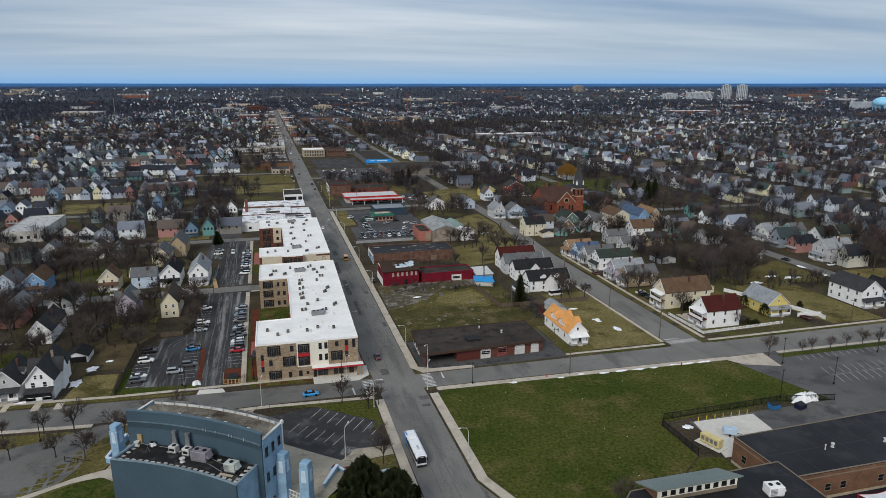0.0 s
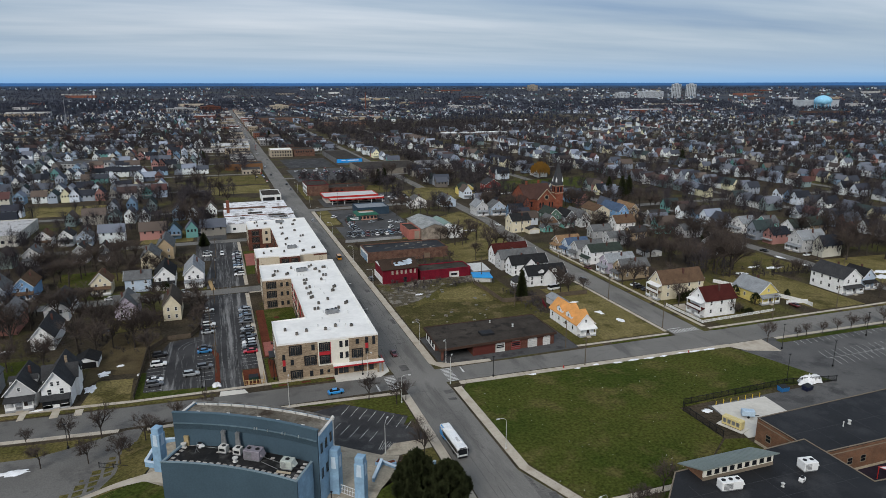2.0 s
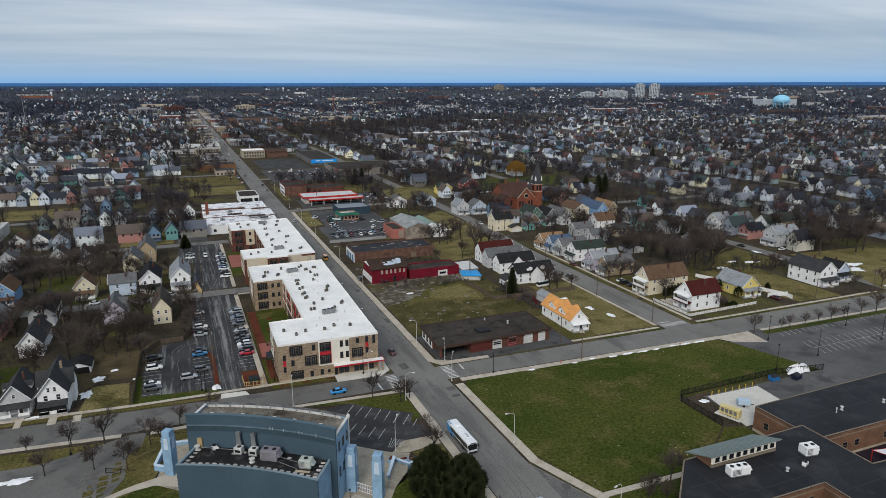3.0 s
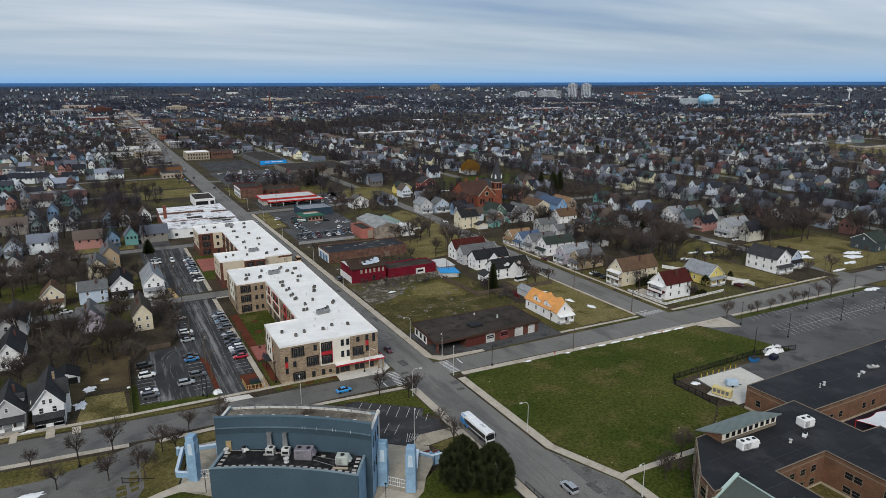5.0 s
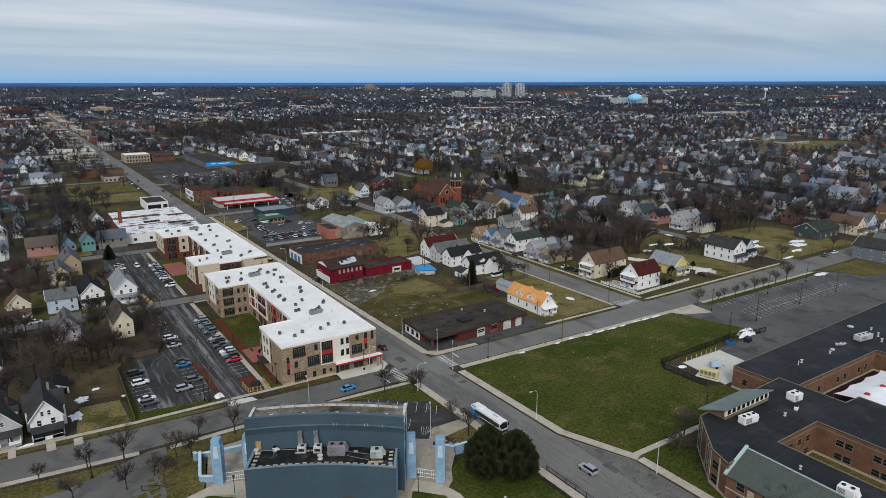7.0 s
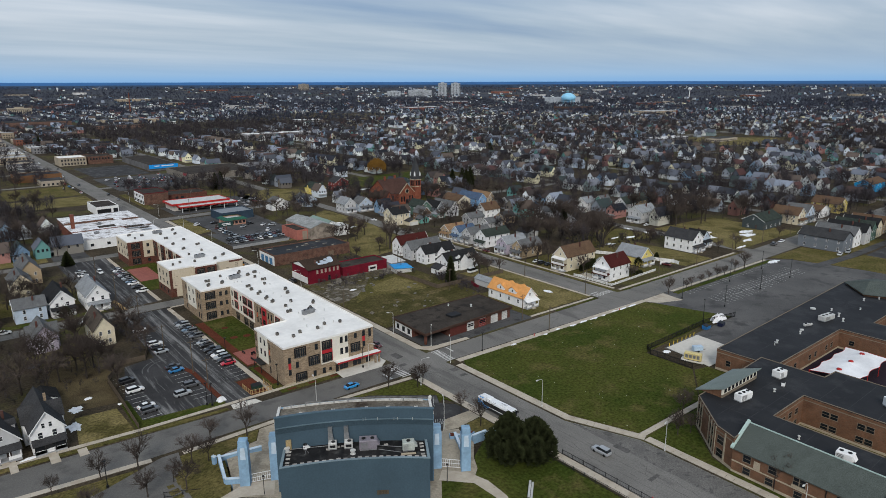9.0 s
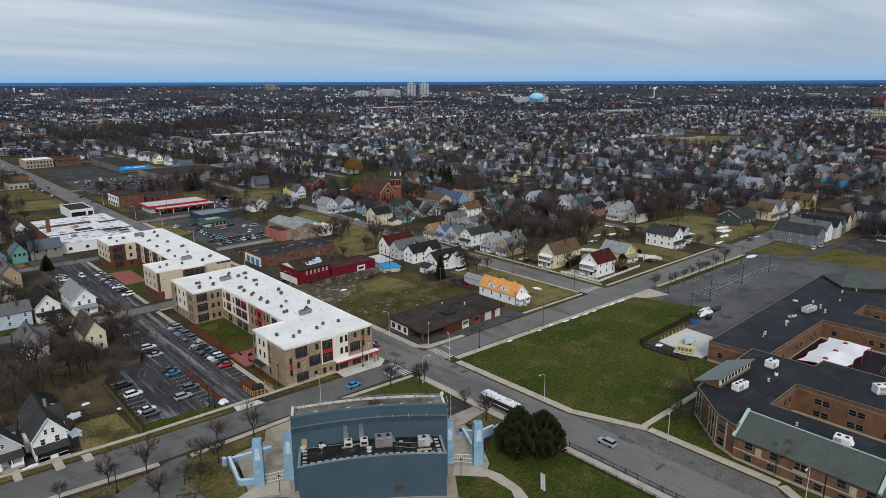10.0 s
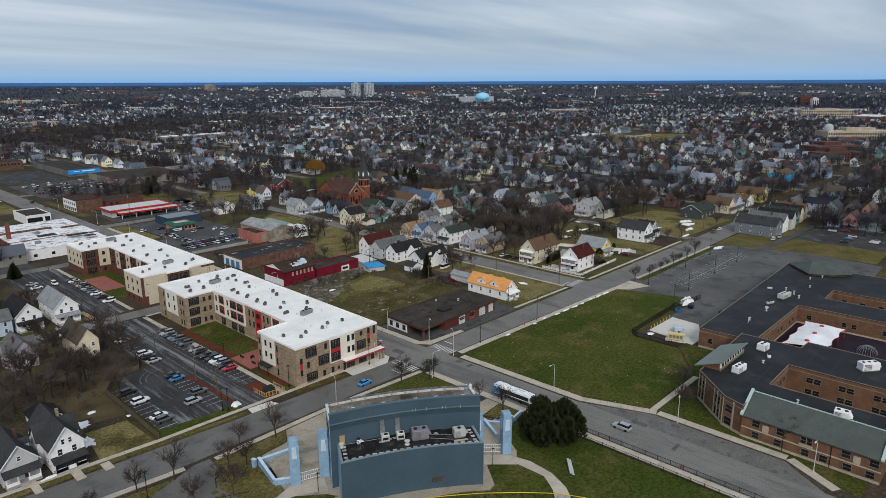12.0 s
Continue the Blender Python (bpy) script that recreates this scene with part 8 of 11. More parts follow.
    # the sides that look south or west carry the windows that can be seen
    seen = {"S": (-1,), "N": (1,), "W": (1,), "E": (-1,)}[front]
    for d in seen:
        m = 2 if l < 11 else 3 if l < 17 else 4
        for z in floors:
            for i in range(m):
                yy = f0 + (hl - f0) * (i + 0.6) / m
                window(ob, d * hw, yy, z, 90 if d > 0 else -90, 1.0, 1.55, fm)
    if front in "EN":
        for k, z in enumerate(floors):
            for x in (-hw * 0.45, hw * 0.4):
                window(ob, x, hl, z, 180, 0.95, 1.4, fm)
    if chimney:
        part("chimney", Geo().box(hw * 0.3, hw * 0.3 + 0.6, hl * 0.2, hl * 0.2 + 0.6, eave + top * 0.3, eave + top + 0.7), brick_tan if glazed else brick_mill, ob)
    return ob


# houses on the corner of the side street
house(147.0, 163.2, 190.2, 198.4, "W", 6.0, 3.2, "white", "red", two_porch=True, words="white corner house with a dark red roof and two-level porch")
house(144.6, 167, 212.6, 220.6, "W", 6.2, 3.4, "cream", "brown", two_porch=True, words="cream two-storey house with a brown roof and stacked porches")
house(180.2, 189.4, 194.0, 210.0, "S", 4.2, 3.4, "yellow", "pale", storeys=1, words="yellow one-and-a-half-storey house with a pale grey roof")
house(222.6, 232.6, 192.4, 210.4, "S", 6.0, 3.0, "white", "charcoal", words="weathered white two-storey house with a charcoal roof")
house(237.0, 244.6, 195.4, 207.0, "S", 4.6, 3.0, "pale_blue", "black", storeys=1, words="pale blue small house with a black roof")
house(146.4, 166.0, 269.6, 277.2, "W", 5.6, 2.2, "white", "green", words="white two-storey house with a dark green roof")
house(145.4, 162, 252.8, 260.2, "W", 5.0, 2.4, "lilac", "pale", words="lilac-grey house with a pale roof and open porch")
house(145.8, 162, 242.2, 249.4, "W", 5.0, 2.4, "tan", "grey", words="tan and brown house with a grey roof")
house(146.0, 163, 281.2, 288.0, "W", 4.9, 2.3, "pale_grey", "grey", words="pale grey house with a deep front porch")
house(145.4, 159.6, 290.0, 296.4, "W", 4.7, 2.2, "pale_blue", "blue", words="blue-grey house with a blue roof and porch")
house(144.8, 159.6, 298.4, 305.0, "W", 4.4, 2.1, "tan", "tan", words="tan house with a light brown roof and porch")
house(104.2, 122, 284.6, 292.2, "E", 5.3, 2.8, "white", "red", porch=False, words="tall white house with a red-brown roof")
house(103.2, 122, 274.4, 281.6, "E", 5.0, 2.6, "pale_grey", "grey", porch=False, cross=True, words="pale grey house with a grey roof and side gables")
house(104.0, 122, 264.0, 271.4, "E", 4.8, 2.5, "white", "black", porch=False, cross=True, words="white house with a black roof and side gables")
house(103.6, 122.0, 246.6, 254.4, "E", 4.6, 2.5, "white", "black", porch=False, dormer=2, cross=True, words="rambling white house with a black roof and dormers")
house(94.4, 101.2, 187.6, 209.4, "S", 4.0, 2.9, "white", "orange", dormer=2, dormer_size=1.6, storeys=1, chimney=False, words="white house under repair with bare orange roof sheathing")
house(142.0, 154, 346, 356, "W", 6.4, 2.6, "cream", "black", porch=False, words="tall cream house with a black roof")
house(140.8, 149, 398, 412, "S", 5.4, 3.0, "pale_grey", "pale", words="pale grey house with a pale roof")
house(151.4, 161.6, 397, 409, "S", 4.8, 3.0, "pale_blue", "grey", words="blue-grey house with a deep porch")
house(131.6, 140, 438, 456, "S", 4.6, 2.4, "pale_blue", "grey", porch=False, words="pale blue long low house", storeys=1)
house(160.6, 172, 480, 496, "S", 4.6, 3.2, "yellow", "green", storeys=1, cross=True, words="pale yellow bungalow with a green roof")
house(184, 197, 486, 500, "S", 6.0, 3.0, "dark_red", "charcoal", words="dark red two-storey house with white trim")
house(129.6, 138.4, 440, 449, "W", 3.8, 2.4, "pale_blue", "blue", storeys=1, words="small pale blue cottage beside a meadow")
house(106.6, 118.6, 440, 450, "S", 4.6, 2.6, "white", "grey", porch=False, words="white house behind bare trees")
house(160.0, 166.0, 341, 347, "S", 2.6, 1.4, "teal", "grey", porch=False, chimney=False, storeys=1, words="small mint green garage with a grey roof")
house(165.6, 173, 346, 357, "S", 4.4, 3.0, "brown", "grey", words="small brown house with a grey roof", storeys=1)
house(172.6, 181, 356, 372, "S", 5.6, 3.0, "green", "green", words="dark green house with a green-grey roof")
house(181.4, 187.6, 352, 366, "S", 5.4, 2.8, "slate", "black", words="black and white house with a black roof", porch=False)
house(187.8, 194.6, 346, 366, "S", 5.4, 2.8, "white", "grey", words="white house with a grey roof", cross=True, porch=False)
house(206.6, 217.6, 360.4, 378, "S", 5.6, 2.6, "cream", "brown", porch=False, words="long cream house with a brown roof")
house(221.6, 228.8, 356, 378, "S", 5.6, 3.0, "blue", "blue", porch=False, words="bright blue house with a blue-grey roof")
house(229.6, 236.6, 356, 374, "S", 5.6, 3.0, "tan", "tan", porch=False, words="tan house with a light brown roof")
house(262.6, 281.0, 254.0, 263.4, "W", 6.0, 3.0, "pale_grey", "pale", words="green and grey two-storey house with a pale roof")
house(217.2, 236, 264.6, 273, "W", 5.2, 2.6, "grey", "charcoal", porch=False, words="grey house with a charcoal roof")
house(265.6, 278, 299.0, 308.4, "W", 5.6, 2.6, "white", "pale", words="white house with a pale grey roof")
house(228, 241, 301, 308.6, "W", 4.4, 2.0, "pale_grey", "grey", porch=False, words="pale grey house with a grey roof among bare trees")
house(234, 246, 339, 347, "W", 4.8, 2.4, "grey", "charcoal", porch=False, words="grey house with a charcoal roof among bare trees")
house(281, 292, 296.4, 305, "W", 5.2, 2.8, "teal", "grey", words="pale green house with a grey roof")
house(286, 300, 282, 291, "W", 5.2, 3.0, "white", "green", words="white gabled house with a dark green roof")
house(301, 316, 284, 293, "W", 5.2, 3.0, "tan", "green", words="tan house with a dark green roof")
house(303, 326, 196.0, 209, "W", 5.0, 3.0, "slate_dark", "green", porch=False, words="long dark green-stained house with a dark roof", storeys=1)
house(334, 344, 188, 206, "S", 5.4, 3.2, "cream", "brown", words="cream house with a brown roof")
house(347, 357, 188, 204, "S", 5.6, 3.2, "pale_blue", "grey", words="pale blue house with a grey roof")
house(281.2, 293.6, 145.4, 167.4, "N", 6.0, 2.8, "slate", "charcoal", words="large slate-grey house with a charcoal roof", porch=False)
house(297, 306.6, 146, 166, "N", 6.0, 3.0, "white", "grey", words="white house with a pale grey roof", porch=False)
house(309.4, 317.6, 145, 165, "N", 6.2, 3.0, "pale_grey", "black", words="pale grey house with a black roof", porch=False)
house(320.4, 328.6, 146, 165, "N", 6.0, 3.0, "green", "green", words="green house with a dark green roof", porch=False)
house(331.6, 340.4, 147, 165, "N", 6.0, 3.0, "cream", "black", words="cream house with a black roof", porch=False)
house(344, 353, 148, 165, "N", 5.4, 3.0, "tan", "brown", words="tan house with a brown roof", porch=False)
house(364, 382, 190, 202, "S", 4.2, 2.6, "white", "brown", storeys=1, porch=False, words="long low white house with a brown roof", ridge="long")
house(392, 404, 188, 206, "S", 5.4, 3.0, "yellow", "brown", porch=False, words="yellow-green house with a brown roof")
house(500, 530, 205, 218, "W", 6.4, 2.4, "bright_blue", "brown", porch=False, chimney=False, words="long bright blue house with a brown roof")
house(178.6, 190.4, 300, 307, "W", 4.0, 1.9, "pale_grey", "grey", porch=False, words="pale grey house with a grey roof")
house(197, 207, 306, 313, "W", 4.2, 2.0, "tan", "charcoal", porch=False, words="tan house with a charcoal roof")
house(179, 191, 317, 324, "W", 4.2, 2.0, "grey", "grey", porch=False, words="grey house with a grey roof")
house(200, 213, 326, 335, "W", 5.2, 3.0, "white", "brown", porch=False, words="white house with a brown roof")
# houses west of the apartments
house(-69.2, -62.2, 188.6, 207.0, "S", 5.2, 3.4, "white", "charcoal", cross=True, glazed=True, words="white house with a black roof and glazed porch")
house(-78.4, -71.2, 190.4, 205, "S", 4.4, 3.4, "pale_grey", "charcoal", dormer=1, storeys=1, words="pale grey bungalow with a dormer and porch")
house(-91, -83, 193, 210, "S", 5.0, 3.2, "grey", "grey", words="grey house with a grey roof and porch")
house(-82.0, -75.2, 235.4, 253, "S", 4.4, 3.2, "white", "charcoal", porch=False, storeys=1, words="small white house with a dark roof")
house(-42.8, -36.6, 252.6, 268, "N", 5.3, 3.2, "cream", "taupe", porch=False, words="off-white house with a grey-brown roof")
house(-59.6, -52.4, 258.6, 271, "N", 4.6, 3.0, "lilac", "grey", porch=False, cross=True, words="lilac-grey house with a grey roof")
house(-37.0, -29.0, 291.4, 312, "S", 5.4, 3.2, "white", "pale", words="white house with a blue-grey roof and porch")
house(-49.0, -40.8, 292.6, 311, "S", 5.2, 3.2, "white", "black", words="white house with a black roof")
house(-60.4, -50.2, 294.6, 302.6, "W", 5.0, 2.2, "pale_blue", "grey", porch=False, words="pale blue house with a grey roof")
house(-73.4, -65.6, 293.0, 304, "S", 4.8, 3.2, "cream", "brown", words="cream house with a brown roof and porch")
house(-57.4, -49.6, 330, 345, "N", 5.2, 3.0, "cream", "grey", porch=False, words="cream house with a grey roof")
house(-52, -44, 348, 366, "N", 5.6, 3.4, "tan", "grey", porch=False, words="tan house with a steep grey roof")
house(-84.3, -76.2, 265, 284, "S", 4.6, 2.6, "white", "charcoal", porch=False, words="long white house with a dark roof among bare trees")
house(-102, -94.4, 295, 311, "S", 5.2, 2.8, "blue", "brown", words="blue house with a brown roof")
for x0, x1, y0, y1, wall_, roof_ in ((-105, -97.4, 394, 407, "white", "charcoal"), (-95, -87.6, 390, 402, "pale_blue", "grey"), (-115.6, -108, 395, 407, "white", "brown"), (-91, -83.6, 353.8, 366, "pale_grey", "charcoal"), (-79.6, -73.6, 353, 364, "slate", "charcoal"), (-112.4, -105, 355, 367, "pale_grey", "grey")):
    house(x0, x1, y0, y1, "S", 4.8, 2.6, wall_, roof_)
house(-112, -104, 292, 306, "S", 5.4, 3.2, "pale_blue", "grey", words="pale blue house with a grey roof")


def small_garage(x0, x1, y0, y1, wall, roof, label, h=2.6, r=1.3, front=None):
    HOUSES.append((x0, x1, y0, y1))
    ob = thing("garden_garage", label, "garage")
    gable_solid(ob, x0, x1, y0, y1, h, r, "y", siding(wall), shingle(roof), 0.3)
    part("door", Geo().box(x0 + 0.5, x1 - 0.5, y0 - 0.05, y0 + 0.05, 0.05, min(2.2, h - 0.1)), front or door_white, ob)
    return ob


small_garage(97.6, 103.2, 246.0, 251.6, "white", "charcoal", "small white shed beside a house", 2.6, 1.6)
small_garage(164.4, 170.6, 203, 210, "white", "pale", "white garage with a pale roof")
small_garage(101.6, 106.4, 216.2, 226, "pale_grey", "pale", "small carport with a pale metal roof")
# the near-black front panel paints the shade inside the open shed
small_garage(-66, -59.4, 215.4, 222.6, "white", "black", "open-fronted white shed with a black roof", 2.1, 1.5, recess_shade)
small_garage(150, 157, 340, 345, "cream", "charcoal", "cream garage with a dark roof")
small_garage(177, 184, 347, 352.6, "teal", "pale", "teal garage with a pale roof")
small_garage(182.6, 191.6, 272, 281, "pale_grey", "charcoal", "pale grey garage with a dark hipped roof")
small_garage(172, 179, 226, 233, "yellow", "pale", "yellow garage with a pale roof")

# ---- rows of further houses ----
WALL_SET = [(0.62, 0.63, 0.64), (0.50, 0.52, 0.54), (0.56, 0.55, 0.50), (0.60, 0.61, 0.62), (0.40, 0.44, 0.48), (0.30, 0.27, 0.22), (0.50, 0.46, 0.36), (0.27, 0.29, 0.31), (0.45, 0.52, 0.60), (0.60, 0.60, 0.58), (0.20, 0.17, 0.14), (0.24, 0.30, 0.28), (0.52, 0.54, 0.55), (0.20, 0.10, 0.08), (0.64, 0.65, 0.66), (0.20, 0.30, 0.40), (0.63, 0.64, 0.65), (0.36, 0.38, 0.40), (0.55, 0.57, 0.60), (0.14, 0.15, 0.16), (0.30, 0.42, 0.52), (0.62, 0.56, 0.36), (0.16, 0.34, 0.30), (0.45, 0.22, 0.18), (0.62, 0.63, 0.64), (0.10, 0.11, 0.13)]
ROOF_SET = [(0.045, 0.046, 0.05), (0.11, 0.113, 0.12), (0.075, 0.06, 0.05), (0.17, 0.175, 0.185), (0.06, 0.062, 0.066), (0.13, 0.095, 0.07), (0.23, 0.24, 0.255), (0.035, 0.036, 0.04), (0.10, 0.105, 0.115), (0.085, 0.055, 0.045), (0.15, 0.155, 0.165), (0.055, 0.07, 0.062), (0.20, 0.20, 0.205), (0.12, 0.06, 0.05), (0.07, 0.072, 0.078), (0.16, 0.12, 0.09), (0.03, 0.032, 0.036), (0.05, 0.05, 0.056), (0.34, 0.36, 0.385), (0.028, 0.03, 0.034)]
row_wall = material("row_wall", (0.5, 0.5, 0.5), 0.8, grain=2, amount=0.08, stain=0.15, stain_scale=0.4, rand=0.12, palette=[tuple(min(0.8, v * (1.4 if a > 0.48 else 0.95)) for v in (a, b, c)) for a, b, c in WALL_SET])
row_roof = material("row_roof", (0.1, 0.1, 0.1), 0.95, grain=3, amount=0.25, stain=0.2, stain_scale=0.4, rand=0.15, palette=ROOF_SET)
# the far palettes are shifted to blue, which paints distance haze into them
far_wall_hazed = material("far_wall_hazed", (0.5, 0.5, 0.5), 0.85, grain=0.05, amount=0.1, stain=0.1, island=0.15, palette=[tuple(min(0.8, v * (1.28 if a > 0.48 else 0.88)) for v in (a * 0.94, b, c * 1.10)) for a, b, c in WALL_SET])
far_roof_hazed = material("far_roof_hazed", (0.1, 0.1, 0.1), 0.95, grain=0.05, amount=0.15, stain=0.1, island=0.2, palette=[(a * 0.80, b * 0.87, c * 1.02) for a, b, c in ROOF_SET])


def in_box(x, y, b, d=0.0):
    return b[0] - d < x < b[1] + d and b[2] - d < y < b[3] + d


CLEAR = [(40, 128, 40, 560), (128, 176, 314, 342), (128, 262, 40, 314), (-92, 25, 60, 376), (-26, 25, 376, 480), (-60, 25, 480, 668), (38, 136, 560, 860), (110, 180, 620, 700), (176, 214, 384, 432), (196, 308, 470, 556), (244, 332, 84, 142), (244, 332, 178, 242), (-146, -114, 398, 462), (-146, -96, 484, 532), (262, 356, 140, 170), (-30, 25, 690, 970), (66, 96, 812, 856)]
OPEN = [(775, 965, 445, 585), (126, 162, 484, 526)]  # wide fields


def in_view(x, y, lo=-27.0, hi=93.0):
    return lo < math.degrees(math.atan2(x - CX, y - CY)) < hi


def lots():
    """Lots along the streets: place, facing, kind of row."""
    rng = random.Random(77)
    out = []
    east = [134.0 + 0 * i for i in range(1)] + [250 + 112 * i for i in range(0, 36)]
    for si, sx in enumerate(east):
        for side in (-1, 1):
            y = -150.0 + rng.uniform(0, 8)
            while y < 4300:
                y += rng.uniform(8.4, 11.6)
                yy = (y - 175) % 225
                if yy < 12 or yy > 213:
                    continue
                if rng.random() < 0.12:
                    continue
                shift = 8.0 if sx < 200 and y > 330 else 0.0
                x = sx + shift + side * (21 if sx > 140 else 19.5)
                out.append((x, y, "W" if side > 0 else "E", rng.random(), rng.random()))
    for k in range(42):
        sy = 283.0 + 97.0 * k
        for side in (-1, 1):
            x = 4.0
            lim = -0.62 * (sy + 60) - 40
            while x > lim:
                x -= rng.uniform(8.4, 11.6)
                if (-x) % 260 < 12:
                    continue
                if rng.random() < 0.13:
                    continue
                out.append((x, sy + side * 20, "S" if side > 0 else "N", rng.random(), rng.random()))
    # between the avenue and the first side street, further north
    for side in (-1, 1):
        y = 870.0
        while y < 4300:
            y += rng.uniform(8.6, 11.8)
            if (y - 175) % 225 < 12:
                continue
            out.append((86 + side * 19, y, "W" if side > 0 else "E", rng.random(), rng.random()))
    return out


LOTS = []
for x, y, fr_, a, b in lots():
    r = math.hypot(x - CX, y - CY)
    if r > 4350 or not in_view(x, y) or any(in_box(x, y, c) for c in CLEAR) or any(in_box(x, y, c) for c in OPEN) or any(in_box(x, y, h, 5) for h in HOUSES):
        continue
    thin = 0.08 if r < 700 else 0.16 if r < 1100 else 0.30 if r < 1500 else 0.50 if r < 2000 else 0.68 if r < 2500 else 0.90
    if b < thin:
        continue
    # woods in the far plain leave no room for houses
    if r > 1100 and noise.noise((x * 0.0018, y * 0.0018, 3.3)) > 0.22:
        continue
    LOTS.append((r, x, y, fr_, a, b))
LOTS.sort()
NEAR_ROWS, FAR_ROWS = LOTS[:38], LOTS[38:]

ROW_WIN = Geo()
ROW_WIN.box(-0.5, 0.5, -0.06, 0.02, 0, 1.45)
ROW_WIN_ME = ROW_WIN.mesh("window", white_paint)
_g = Geo().box(-0.4, 0.4, -0.075, 0.0, 0.1, 0.68).box(-0.4, 0.4, -0.075, 0.0, 0.76, 1.35)
ROW_PANE_ME = _g.mesh("pane", pane_glass)


def row_template(w, l, eave, top, porch, cross):
    """Meshes of one kind of row house, its front towards -y."""
    hw, hl = w / 2, l / 2
    f0 = -hl + (1.9 if porch else 0)
    wall = Geo().add([(-hw, f0, 0), (hw, f0, 0), (hw, f0, eave), (0, f0, eave + top), (-hw, f0, eave), (-hw, hl, 0), (hw, hl, 0), (hw, hl, eave), (0, hl, eave + top), (-hw, hl, eave)], [(0, 1, 2, 3, 4), (9, 8, 7, 6, 5), (0, 4, 9, 5), (1, 6, 7, 2), (0, 5, 6, 1)])
    if cross:
        y0, y1, x1 = hl * 0.1, hl * 0.1 + 4.2, hw + 1.1
        for d in (-1, 1):
            wall.add([(d * x1, y0, 0), (d * x1, y1, 0), (d * x1, y1, eave - 0.4), (d * x1, (y0 + y1) / 2, eave + 1.5), (d * x1, y0, eave - 0.4), (0, y0, 0), (0, y1, 0), (0, y1, eave - 0.4), (0, y0, eave - 0.4)], [(0, 1, 2, 3, 4) if d > 0 else (4, 3, 2, 1, 0), (0, 4, 8, 5) if d > 0 else (5, 8, 4, 0), (1, 6, 7, 2) if d > 0 else (2, 7, 6, 1)])
    e, s = 0.45, top / hw
    roof = roof_shell(hw, f0, hl, eave, top, e)
    if cross:
        ym = (y0 + y1) / 2
        for d in (-1, 1):
            roof.add([(d * (x1 + 0.35), y0 - 0.35, eave - 0.6), (d * (x1 + 0.35), ym, eave + 1.55), (d * (x1 + 0.35), y1 + 0.35, eave - 0.6), (0, y0 - 0.35, eave - 0.6), (0, ym, eave + 1.55), (0, y1 + 0.35, eave - 0.6)], [(0, 1, 4, 3), (1, 2, 5, 4)])
    por = None
    if porch:
        por = Geo().box(-hw + 0.2, hw - 0.2, -hl, f0, 0, 0.6).add([(-hw, -hl - 0.2, 2.75), (hw, -hl - 0.2, 2.75), (hw, f0, 3.5), (-hw, f0, 3.5), (-hw, -hl - 0.2, 2.9), (hw, -hl - 0.2, 2.9), (hw, f0, 3.65), (-hw, f0, 3.65)], [(4, 5, 6, 7), (3, 2, 1, 0), (0, 1, 5, 4), (1, 2, 6, 5), (3, 0, 4, 7)])
        for x in (-hw + 0.3, 0, hw - 0.3):
            por.box(x - 0.1, x + 0.1, -hl + 0.1, -hl + 0.3, 0.6, 2.8)
    return dict(w=w, l=l, f0=f0, eave=eave, wall=wall.mesh("wall", row_wall), roof=roof.mesh("roof", row_roof), porch=por.mesh("porch", grey_paint) if por else None)


ROW_KINDS = [row_template(7.0, 14, 5.9, 3.7, True, False), row_template(7.4, 15, 5.7, 3.8, True, True), row_template(7.8, 12, 4.8, 3.6, True, False), row_template(6.8, 16, 6.0, 3.5, False, False), row_template(8.2, 13, 6.0, 3.0, True, True)]
for r, x, y, fr_, a, b in NEAR_ROWS:
    k = ROW_KINDS[int(a * 997) % 5]
    ob = thing("house", "timber house with a shingled gable roof among bare trees", "house", (x + (b - 0.5) * 2, y, 0), FRONT[fr_] + (a - 0.5) * 2, "rows of timber houses")
    HOUSES.append((x - 8, x + 8, y - 5, y + 5) if fr_ in "WE" else (x - 5, x + 5, y - 8, y + 8))
    shared("wall", k["wall"], ob, Matrix.Identity(4))
    shared("roof", k["roof"], ob, Matrix.Identity(4))
    if k["porch"]:
        shared("porch", k["porch"], ob, Matrix.Identity(4))
    hw = k["w"] / 2
    spots = []
    z2 = k["eave"] - 2.1
    if fr_ in "SW":
        spots += [(-hw * 0.45, k["f0"], z2, 0), (hw * 0.45, k["f0"], z2, 0)]
    else:
        spots += [(-hw * 0.45, k["l"] / 2, z2, 180), (hw * 0.45, k["l"] / 2, z2, 180)]
    d = {"S": -1, "N": 1, "W": 1, "E": -1}[fr_]
    spots += [(d * hw, -1.6, z2, 90 * d), (d * hw, 3.0, z2, 90 * d), (d * hw, 0.8, 0.9, 90 * d)]
    if r > 420:
        spots = spots[1:4]
    for sx, sy, sz, st in spots:
        wv_ = shared("window", ROW_WIN_ME, ob, pose(sx, sy, sz, 0, 0, st))
        if r < 420:
            shared("pane", ROW_PANE_ME, wv_, Matrix.Identity(4))


